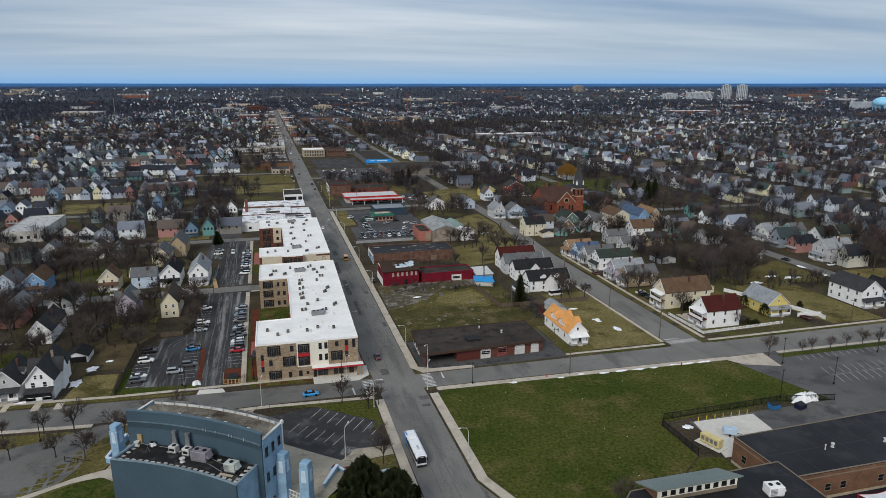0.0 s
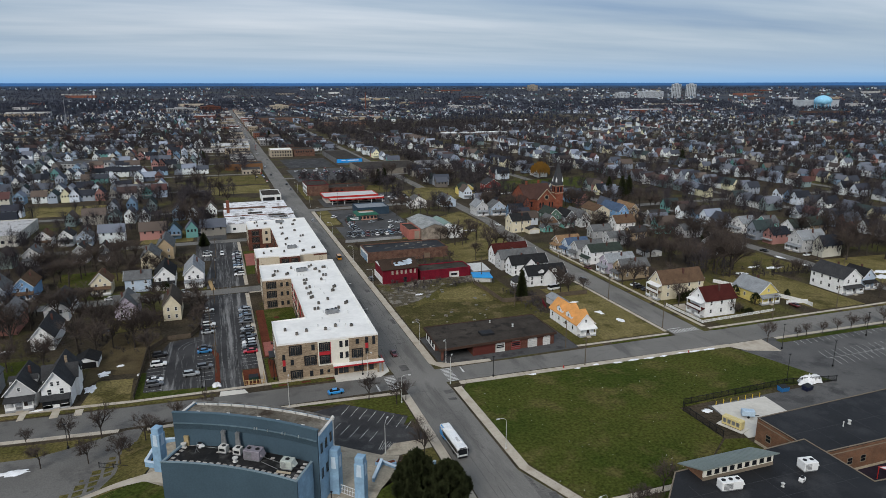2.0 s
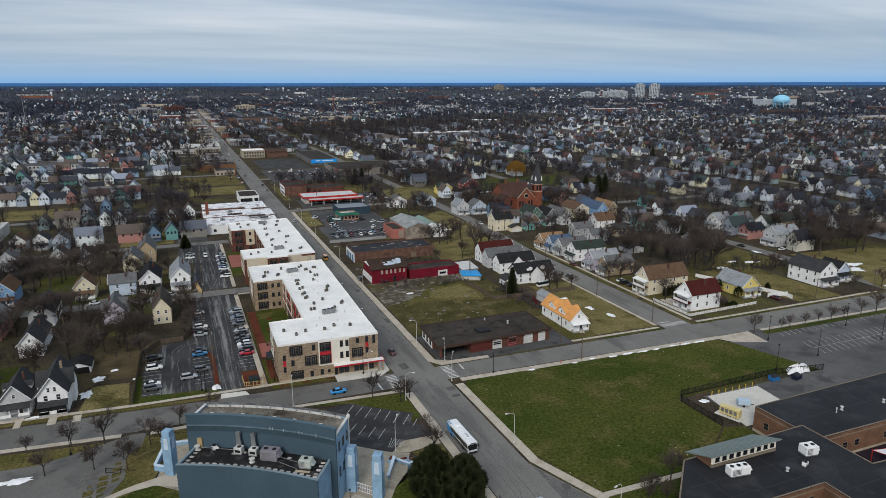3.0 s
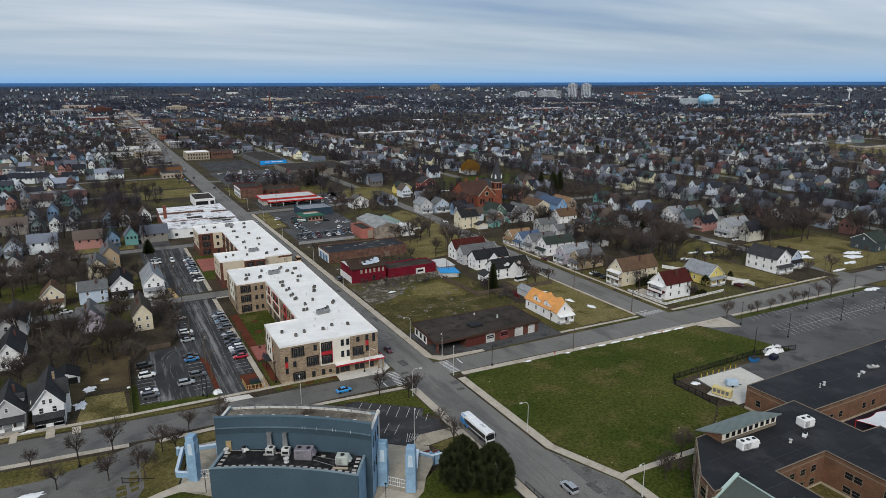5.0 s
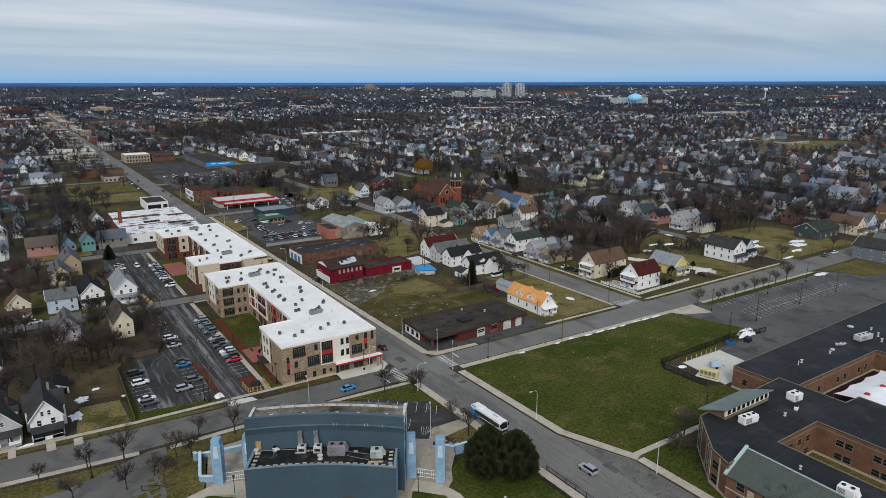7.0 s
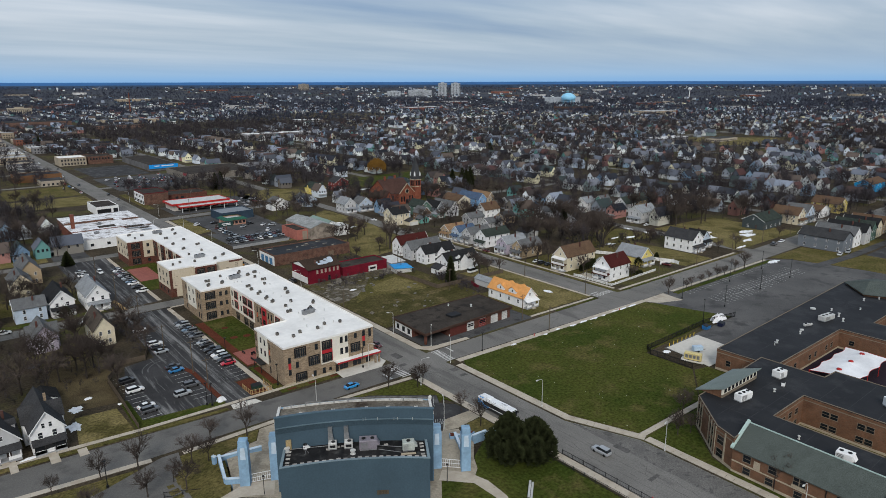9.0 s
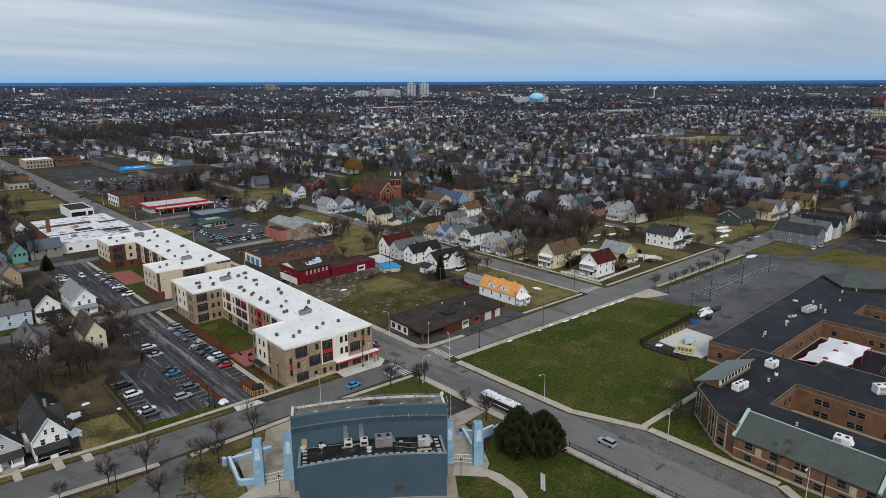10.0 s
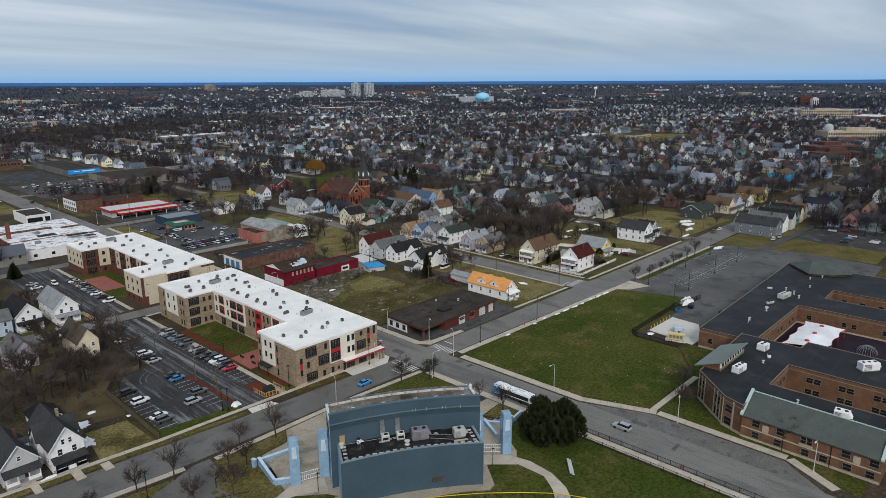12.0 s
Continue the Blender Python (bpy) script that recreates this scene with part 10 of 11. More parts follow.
TREE_CLEAR = [(40, 128, 40, 400), (40, 104, 400, 520), (128, 176, 170, 316), (176, 246, 120, 226), (-92, 25, 60, 378), (-26, 25, 378, 535), (38, 104, 520, 545), (40, 136, 596, 830), (108, 180, 620, 826), (176, 214, 384, 432), (205, 300, 490, 542), (100, 245, 50, 182), (244, 318, 84, 240), (-146, -114, 398, 462), (-142, -100, 490, 526), (-60, -34, 386, 416), (-30, 22, 545, 665), (112, 160, 470, 520), (196, 244, 228, 262)]
HB = np.array(HOUSES)
LB = np.array([(x - 5, x + 5, y - 4, y + 4) for r, x, y, f, a, b in FAR_ROWS if r < 1500])


def clash(x, y, r):
    B = HB if r < 700 else LB
    if r < 700 and ((LB[:, 0] < x) & (x < LB[:, 1]) & (LB[:, 2] < y) & (y < LB[:, 3])).any():
        return True
    return bool(((B[:, 0] < x) & (x < B[:, 1]) & (B[:, 2] < y) & (y < B[:, 3])).any())


rng = random.Random(55)
near_s, mid_s, far_s = [], [], []
for i in range(92000):
    r = math.sqrt(rng.uniform(150 ** 2, 4380 ** 2)) if i % 3 == 0 else math.sqrt(rng.uniform(150 ** 2, 1500 ** 2)) if i % 3 == 1 else math.sqrt(rng.uniform(900 ** 2, 3200 ** 2))
    b = radians(rng.uniform(-26, 92))
    x, y = CX + r * math.sin(b), CY + r * math.cos(b)
    d = noise.noise((x * 0.004, y * 0.004, 8.8)) + 0.5 * noise.noise((x * 0.0018, y * 0.0018, 3.3))
    keep = rng.random() < 0.74 + 1.0 * d
    if not keep or not free_spot(x, y, r) or any(in_box(x, y, c) for c in TREE_CLEAR):
        continue
    if r < 1500 and clash(x, y, r):
        continue
    if 165 < x < 330 and 220 < y < 420 and int(x * 13 + y * 7) % 5 < 2:  # open back gardens
        continue
    h = rng.uniform(8, 17) if r < 2400 else rng.uniform(9, 15)
    item = (x, y, rise(x, y), h, h * rng.uniform(0.34, 0.52))
    if r < 720:
        if len(near_s) < 2200:
            near_s.append(item)
    elif r < 1500:
        if len(mid_s) < 9000:
            mid_s.append(item)
    else:
        far_s.append(item)
sliver_trees(near_s, 230, "bare_trees", "bare winter trees standing among the houses", 0.07)
sliver_trees(mid_s, 66, "far_bare_trees", "bare winter trees among distant houses", 0.2)
sliver_trees(far_s, 15, "far_woods", "bare woods and street trees tinted with blue haze in the far distance", 0.85, twig_haze)

# low scrub and hedge along back lots
scrub = []
for i in range(900):
    c = rng.choice(((-62, -46, 222, 275), (-95, -62, 215, 262), (-34, -28, 238, 278), (184, 214, 226, 262), (196, 246, 222, 230), (90, 98, 214, 244), (95, 100, 226, 246), (-60, -30, 312, 330), (56, 92, 284, 304), (48, 92, 256, 270), (230, 250, 212, 232), (176, 200, 262, 310)))
    scrub.append((rng.uniform(c[0], c[1]), rng.uniform(c[2], c[3]), 0, rng.uniform(1.2, 3.6), rng.uniform(0.7, 1.6)))
sliver_trees(scrub, 34, "scrub", "leafless scrub and saplings along back fences", 0.06)


def needle_mass(seed, lobes, count, size):
    """Evergreen foliage: short upward sprays set all over uneven lobes."""
    rng = random.Random(seed)
    g = Geo()
    for cx, cy, cz, rx, rz, part_ in lobes:
        for i in range(int(count * part_)):
            a, b = rng.uniform(0, 2 * math.pi), math.acos(rng.uniform(-0.75, 1))
            s = rng.uniform(0.72, 1.04) * (1 + 0.16 * math.sin(5 * a + 3 * b))
            p = Vector((cx + rx * s * math.sin(b) * math.cos(a), cy + rx * s * math.sin(b) * math.sin(a), cz + rz * s * math.cos(b)))
            d = Vector((math.sin(b) * math.cos(a), math.sin(b) * math.sin(a), math.cos(b) + 0.7)).normalized()
            side = d.cross(Vector((rng.gauss(0, 1), rng.gauss(0, 1), rng.gauss(0, 1)))).normalized()
            l = size * rng.uniform(0.6, 1.5)
            g.add([p - side * l * 0.28, p + side * l * 0.28, p + d * l], [(0, 1, 2)])
            n2 = side.cross(d) * l * 0.28
            g.add([p - n2, p + n2, p + d * l * 0.9], [(0, 1, 2)])
    return g


def evergreen(x, y, lobes, label, count=3000, size=0.7, trunk=4):
    t = thing("evergreen_tree", label, "tree", (x, y, mound(x, y)))
    part("trunk", Geo().tube((0, 0, -0.2), (0, 0, trunk), 0.3, 0.15, 8), bark, t)
    part("crown", needle_mass(int(x * 3), lobes, count, size), needle, t)
    return t


def clumps(seed, r, h, n):
    """A broad crown of many small uneven boughs, widest low down and pointed at the top."""
    rng = random.Random(seed)
    out = [(0, 0, h * 0.40, r * 0.55, h * 0.36, 1.0)]
    for i in range(n):
        a, t = i * 2.4 + rng.uniform(-0.5, 0.5), (i + 0.5) / n
        q = r * (0.30 + 0.62 * t / 0.3 if t < 0.3 else 0.92 * (1 - ((t - 0.3) / 0.74) ** 1.5)) * rng.uniform(0.82, 1.08)
        k = rng.uniform(0.15, 0.27) * (1.1 - 0.5 * t)
        out.append((q * math.cos(a), q * math.sin(a), h * (0.07 + 0.86 * t), k * r * 1.25, k * h * 0.62, 0.42))
    return out


evergreen(14.4, 117.0, clumps(3, 4.7, 11.8, 46), "dense dark evergreen tree with a broad clumped crown", 900, 0.5)
evergreen(20.2, 114.4, clumps(8, 5.0, 11.0, 46), "dense dark evergreen tree with a broad clumped crown", 900, 0.5)


def spruce(x, y, h, r):
    lob = []
    n = 12
    for i in range(n):
        t = i / n
        lob.append((0, 0, h * (0.1 + 0.86 * t), r * (1 - t) + 0.25, h / n * 0.9, 1 - 0.8 * t))
    return evergreen(x, y, lob, "tall dark conifer among houses", 320, 0.75, h * 0.9)


spruce(94, 233.2, 12.4, 1.9)
for x, y, h, r in ((271, 426, 17, 4.4), (279, 430, 18, 4.6), (268, 440, 16, 4), (284, 446, 15, 3.8), (112, 560, 14, 3.4), (119, 566, 14, 3.4), (-30, 372, 7, 2.4), (233.0, 289, 9, 2.4), (-34, 760, 16, 4), (480, 620, 14, 4), (60, 1080, 16, 4)):
    spruce(x, y, h, r)
for x, y, h, r in ((152, 208.6, 3.4, .7), (153.8, 208.8, 3.8, .7), (155.6, 209, 4.0, .75), (157.4, 209.2, 4.0, .75), (159.2, 209.4, 4.2, .8), (161, 209.6, 4.4, .8), (163, 209.8, 4.2, .8), (176.6, 205, 5.6, 1.9), (179, 196.4, 4.6, 1.8), (192.6, 206, 4, .7), (191.2, 203, 3.6, .8), (197.4, 198.6, 3.4, 1.0), (-44.6, 292, 3.8, 1.8), (166.2, 191, 2.4, 1.8), (168.6, 188.6, 2, 1.6)):
    ob = evergreen(x, y, [(0, 0, h * 0.45, r, h * 0.5, 1), (0, 0, h * 0.7, r * 0.6, h * 0.34, .5)], "dark clipped evergreen shrub by a house", 420, 0.4, h * 0.5)
willow = thing("willow_tree", "golden brown willow tree in the distance", "tree", (262, 545, 0))
willow_mat = material("willow_twigs", (0.24, 0.13, 0.03), 1.0, grain=0.8, amount=0.3)
g = Geo()
rng = random.Random(8)
for i in range(1800):
    a, u = rng.uniform(0, 6.283), rng.random() ** 0.5
    p = Vector((9 * u * math.cos(a), 9 * u * math.sin(a), 15 - 6 * u * u + rng.uniform(-3, 2)))
    g.add([p + Vector((-.12, 0, 0)), p + Vector((.12, .05, 0)), p + Vector((rng.uniform(-.8, .8), rng.uniform(-.8, .8), -rng.uniform(2, 5)))], [(0, 1, 2)])
part("crown", g, willow_mat, willow)
part("trunk", Geo().tube((0, 0, 0), (0, 0, 9), 0.6, 0.3, 8), bark, willow)

# ---- vehicles ----
PAINT = {"black": (0.012, 0.012, 0.014), "white": (0.72, 0.73, 0.74), "silver": (0.36, 0.38, 0.40), "grey": (0.10, 0.105, 0.115), "blue": (0.02, 0.16, 0.36), "bright_blue": (0.02, 0.26, 0.60), "steel_blue": (0.12, 0.19, 0.27), "red": (0.38, 0.012, 0.03), "dark_red": (0.09, 0.012, 0.016), "orange": (0.62, 0.28, 0.03), "brown": (0.10, 0.06, 0.045)}


def car_paint(c):
    key = "car_" + c
    if key not in MATS:
        m = material(key, PAINT[c], 0.28, 0.2 if c in ("silver", "grey", "steel_blue") else 0.0, grain=2, amount=0.06, stain=0.12, stain_scale=1.0, spec=0.6)
        m.node_tree.nodes["Principled BSDF"].inputs["Coat Weight"].default_value = 0.5
    return MATS[key]


def loft(sections):
    """Skin over cross-sections; each is a list of (y, z) for one x."""
    g = Geo()
    n = len(sections[0][1])
    for x, pts in sections:
        g.v += [(x, y, z) for y, z in pts]
    for k in range(len(sections) - 1):
        for i in range(n):
            j = (i + 1) % n
            g.f.append((k * n + i, (k + 1) * n + i, (k + 1) * n + j, k * n + j))
    g.f.append(tuple(range(n)))
    g.f.append(tuple(range(len(g.v) - 1, len(g.v) - n - 1, -1)))
    return g


def shell(hw, z0, z1, r=0.12):
    return [(-hw + r * .5, z0), (-hw, z0 + r), (-hw, z1 - r * 1.2), (-hw + r * 1.4, z1), (hw - r * 1.4, z1), (hw, z1 - r * 1.2), (hw, z0 + r), (hw - r * .5, z0)]


KINDS = {}
KINDS["sedan"] = dict(l=4.7, w=0.9, stations=[(-2.35, .72, .45, .72), (-2.2, .84, .3, .92), (-1.2, .9, .24, .98), (0.9, .9, .24, .98), (1.9, .86, .28, .86), (2.3, .72, .4, .66)], cabin=[(-1.75, .62, .95, 1.0), (-1.0, .66, .95, 1.40), (0.3, .66, .95, 1.44), (1.15, .6, .95, 1.0)], roof=(-1.0, 0.35, .62, 1.42))
KINDS["suv"] = dict(l=4.8, w=0.95, stations=[(-2.4, .82, .5, 1.0), (-2.3, .92, .36, 1.12), (-1.2, .95, .3, 1.14), (1.0, .95, .3, 1.12), (2.0, .92, .34, 1.02), (2.4, .8, .48, .78)], cabin=[(-2.25, .74, 1.1, 1.25), (-1.95, .76, 1.1, 1.68), (0.35, .76, 1.1, 1.74), (1.15, .68, 1.1, 1.16)], roof=(-1.98, 0.4, .72, 1.72))
KINDS["van"] = dict(l=5.8, w=1.02, stations=[(-2.9, .95, .45, 1.3), (-2.8, 1.0, .35, 1.34), (0, 1.02, .34, 1.34), (1.6, 1.02, .34, 1.3), (2.4, .98, .36, 1.16), (2.9, .86, .46, .9)], cabin=[(-2.86, .9, 1.3, 2.2), (-2.7, .94, 1.3, 2.44), (1.3, .94, 1.3, 2.44), (2.2, .82, 1.2, 1.3)], roof=(-2.8, 1.35, .92, 2.42))
KINDS["pickup"] = dict(l=5.6, w=0.98, stations=[(-2.8, .9, .5, 1.1), (-2.7, .96, .4, 1.16), (-1.0, .98, .36, 1.16), (1.2, .98, .36, 1.14), (2.3, .95, .4, 1.08), (2.8, .84, .5, .86)], cabin=[(-1.0, .78, 1.1, 1.2), (-.8, .8, 1.1, 1.74), (0.6, .8, 1.1, 1.78), (1.3, .7, 1.1, 1.18)], roof=(-.85, 0.65, .76, 1.77))
CAR_ME = {}
WHEEL_ME = Geo().tube((0, -0.11, 0), (0, 0.11, 0), 0.33, 0.33, 14).tube((0, -0.125, 0), (0, 0.125, 0), 0.19, 0.19, 10).mesh("wheel", rubber)
HEAD_ME = Geo().bevel_box(-0.04, 0.06, -0.17, 0.17, -0.07, 0.08, 0.03).mesh("headlight", lamp_clear)
TAIL_ME = Geo().bevel_box(-0.06, 0.04, -0.15, 0.15, -0.1, 0.1, 0.03).mesh("tail_light", red_lamp)


def car_meshes(kind, colour):
    k = KINDS[kind]
    if (kind, colour) not in CAR_ME:
        body = loft([(x, shell(hw, z0, z1)) for x, hw, z0, z1 in k["stations"]])
        xa, xb, hw, z = k["roof"]
        roof = Geo().bevel_box(xa, xb, -hw, hw, z - 0.03, z + 0.05, 0.03)
        CAR_ME[kind, colour] = (body.mesh("body", car_paint(colour)), roof.mesh("roof_panel", car_paint(colour)))
    if kind not in CAR_ME:
        CAR_ME[kind] = loft([(x, [(-hw - .06, z0), (-hw, z1), (hw, z1), (hw + .06, z0)]) for x, hw, z0, z1 in k["cabin"]]).mesh("window_glass", black_glass)
    return (*CAR_ME[kind, colour], CAR_ME[kind])


def car(x, y, heading, kind="sedan", colour="silver", fine=True, place="parked on asphalt", z=0.05):
    """A vehicle, heading in degrees from +x."""
    k = KINDS[kind]
    body, roof, glass = car_meshes(kind, colour)
    t = thing({"van": "van", "pickup": "pickup_truck"}.get(kind, "car"), "%s %s %s" % (colour.replace("_", " "), {"suv": "sport utility car", "sedan": "saloon car", "van": "van", "pickup": "pickup truck"}[kind], place), {"van": "van", "pickup": "truck"}.get(kind, "car"), (x, y, z), heading, "parked cars")
    shared("body", body, t, Matrix.Identity(4))
    shared("roof_panel", roof, t, Matrix.Identity(4))
    shared("window_glass", glass, t, Matrix.Identity(4))
    for sx in (-1, 1):
        for sy in (-1, 1):
            shared("wheel", WHEEL_ME, t, pose(sx * k["l"] * 0.3, sy * (k["w"] - 0.1), 0.33))
    if fine:
        for sy in (-1, 1):
            shared("headlight", HEAD_ME, t, pose(k["l"] / 2 - 0.14, sy * 0.6, k["stations"][-2][3] - 0.22))
            shared("tail_light", TAIL_ME, t, pose(-k["l"] / 2 + 0.1, sy * 0.66, k["stations"][1][3] - 0.16))
    return t


rng = random.Random(12)
COL = ["black", "grey", "silver", "white", "steel_blue", "black", "grey", "white", "silver", "dark_red"]
for i, (y, c, kd) in enumerate(((257, "black", "sedan"), (254.3, "silver", "suv"), (251.4, "black", "sedan"), (248.6, "steel_blue", "sedan"), (245.8, "grey", "suv"), (243.0, "black", "sedan"), (240.4, "grey", "suv"), (233.4, "silver", "sedan"), (230.6, "black", "sedan"), (225.4, "black", "pickup"), (222.4, "black", "suv"), (219.8, "white", "suv"), (217.2, "silver", "suv"), (214.6, "black", "suv"), (211.8, "red", "sedan"))):
    car(-14.0, y, 180 + rng.uniform(-2, 2), kd, c)
for x, y, h, kd, c in ((-27.4, 258.8, 5, "sedan", "white"), (-27.0, 242, 0, "suv", "white"), (-27.2, 238.6, 0, "sedan", "black"), (-27.3, 234.4, 0, "sedan", "silver"), (-28.2, 219.8, 0, "sedan", "black"), (-28.2, 216.6, 4, "sedan", "blue"), (-41.8, 218.0, 8, "suv", "black"), (-41.6, 210.2, 2, "suv", "white"), (-28.0, 203.6, 0, "suv", "grey"), (-31.8, 199.4, 2, "suv", "silver"), (-41.8, 198.4, 4, "sedan", "white"), (-41.7, 195.4, 2, "suv", "grey"),
                        (-28, 354, 0, "sedan", "silver"), (-28.2, 347, 0, "sedan", "white")):
    car(x, y, h, kd, c)
for i, y in enumerate((348.4, 345.4, 342.2, 339.2, 336, 333, 330, 327, 323.4, 319.6, 313.2, 306)):
    car(-14.0, y, 180, rng.choice(("sedan", "suv")), COL[(i * 3) % 10], False)
car(-21.0, 348, -88, "suv", "white", place="driving on an access lane")
car(7.4, 173.6, 2, "sedan", "bright_blue", place="on the cross street", z=0.03)
car(29.9, 194.5, -90, "sedan", "dark_red", place="on the avenue", z=0.035)
car(34.9, 106.6, 90, "suv", "silver", place="on the avenue", z=0.035)
for x, y, h, kd, c in ((34.4, 320, 90, "van", "orange"), (35.4, 418, 90, "suv", "silver"), (29.4, 397, -90, "sedan", "white"), (36.0, 555, 90, "sedan", "grey"), (35.6, 584, 90, "suv", "black"), (28, 653, -90, "sedan", "black"), (27.6, 724, -90, "sedan", "white"), (34.6, 790, 90, "sedan", "grey"), (28, 860, -90, "suv", "white"), (41.6, 279, 90, "suv", "black")):
    car(x, y, h, kd, c, False, "on the avenue", 0.04)
for x, y, h, kd, c in ((130.6, 247, 88, "suv", "grey"), (148.5, 233, 0, "sedan", "white"), (148.0, 229.4, 0, "suv", "black"), (148.6, 225.6, 0, "sedan", "black"), (143.4, 263.8, 90, "sedan", "dark_red"), (112.6, 239.6, 8, "van", "white"), (247.8, 262, 95, "sedan", "black"), (262, 248, 8, "sedan", "white"), (142.4, 368, 100, "sedan", "white"), (196, 352, 20, "sedan", "silver"), (-37, 286.6, 0, "sedan", "silver"), (-65, 286, 0, "sedan", "white"), (282, 176, 2, "sedan", "white"), (272, 175.6, 2, "suv", "grey"), (276, 144.5, 10, "suv", "white"), (284, 143.6, 10, "pickup", "silver"), (-20, 416, 80, "sedan", "grey"), (-24, 402, 60, "suv", "brown"), (191.8, 189.4, 90, "sedan", "dark_red")):
    car(x, y, h, kd, c, False, "parked by a kerb", 0.08)
for i in range(13):
    car(48 + 2.85 * i, 365.6 + 0.1 * i, 90 + rng.uniform(-6, 6), rng.choice(("sedan", "suv", "sedan")), COL[(i * 7 + 1) % 10], False)
for i in range(10):
    car(56.5 + rng.uniform(-.3, .3), 379 + 3.0 * i, rng.uniform(-6, 6) + 20, rng.choice(("sedan", "suv")), COL[(i * 3 + 2) % 10], False)
for x, y in ((78, 384), (82, 400), (86, 396), (94, 378), (100, 372), (70, 402), (77, 408), (60, 424), (68, 424), (50, 425)):
    car(x, y, rng.uniform(0, 180), rng.choice(("sedan", "suv")), rng.choice(COL), False)
for i in range(12):
    car(50 + 2.7 * i, 373.4 + 0.1 * i, 90 + rng.uniform(-6, 6), rng.choice(("sedan", "suv", "sedan")), ("black", "grey", "black", "steel_blue", "dark_red", "black")[i % 6], False)
# far car parks: too many and too small to tell apart
g = Geo()
for x0, x1, y0, y1, n in ((52, 108, 612, 684, 90), (96, 118, 472, 500, 18), (290, 326, 96, 126, 7), (26, 37, 880, 2200, 60), (12, 22, 606, 690, 8)):
    for i in range(n):
        x, y = rng.uniform(x0, x1), y0 + (y1 - y0) * round(rng.uniform(0, 1) * 5) / 5 if x1 - x0 > 20 else rng.uniform(y0, y1)
        g.bevel_box(x - .95, x + .95, y - 2.2, y + 2.2, 0.35, 1.0, 0.2).bevel_box(x - .8, x + .8, y - 1.4, y + .9, 1.0, 1.5, 0.25)
tagged(g.obj("far_cars", material("far_car", (0.3, 0.3, 0.3), 0.35, palette=[(0.02, 0.02, 0.022), (0.6, 0.6, 0.6), (0.25, 0.26, 0.28), (0.1, 0.1, 0.11), (0.03, 0.1, 0.2), (0.2, 0.02, 0.02), (0.04, 0.04, 0.045), (0.5, 0.5, 0.52)])), "small parked cars in distant car parks", "cars", "", "stuff")

# city bus
bus = thing("bus", "white city bus with blue swooshes and black glazing on the avenue", "bus", (29.5, 136.4, 0.04), -90 + 1.5)
part("body", loft([(x, shell(hw, .35, z, .16)) for x, hw, z in ((-6.1, 1.2, 2.9), (-6.0, 1.28, 3.0), (5.8, 1.28, 3.0), (6.0, 1.24, 2.9), (6.1, 1.15, 2.7))]), material("bus_white", (0.72, 0.74, 0.76), 0.35), bus)
for s in (-1, 1):
    part("window_band", Geo().box(-4.2, 5.6, s * 1.285 - .01, s * 1.285 + .01, 1.35, 2.45), black_glass, bus)
    part("skirt", Geo().box(-2.4, 5.9, s * 1.29 - .01, s * 1.29 + .01, 0.42, 1.1), material("bus_dark", (0.03, 0.032, 0.036), 0.4), bus)
    part("swoosh", Geo().add([(x, s * 1.305, z) for x, z in ((-6.0, 0.6), (-2.6, 0.6), (-1.4, 1.2), (-3.2, 1.3), (-4.4, 2.0), (-6.0, 2.6))], [(0, 1, 2, 3, 4, 5)]), bus_blue, bus)
    for x in (-3.6, 3.2):
        part("wheel", Geo().tube((x, s * 1.05, 0.48), (x, s * 1.3, 0.48), 0.48, 0.48, 16), rubber, bus)
    part("headlight", Geo().bevel_box(6.0, 6.14, s * 0.85 - .2, s * 0.85 + .2, 0.75, 0.95, 0.03), lamp_clear, bus)
    part("mirror", Geo().box(6.1, 6.4, s * 1.3 - .12, s * 1.3 + .12, 1.9, 2.5), metal_dark, bus)
part("windscreen", Geo().box(6.02, 6.13, -1.08, 1.08, 1.15, 2.6), black_glass, bus)
part("destination_sign", Geo().box(6.0, 6.1, -0.8, 0.8, 2.62, 2.88), metal_dark, bus)
part("bumper", Geo().bevel_box(6.0, 6.25, -1.15, 1.15, 0.35, 0.7, 0.06), metal_dark, bus)
part("roof_pod", Geo().bevel_box(-5.6, -2.2, -0.95, 0.95, 3.0, 3.3, 0.1), MATS["bus_white"], bus)
part("roof_pod", Geo().bevel_box(1.4, 3.8, -0.85, 0.85, 3.0, 3.25, 0.1), MATS["bus_white"], bus)
for i in range(5):
    part("roof_grille", Geo().box(1.7 + .4 * i, 1.95 + .4 * i, -0.3, 0.3, 3.25, 3.27), grey_paint, bus)
for x in (-5.2, -4.2):
    part("roof_swoosh", Geo().box(x - .5, x + .3, -1.25, -0.96, 2.99, 3.02), bus_blue, bus)

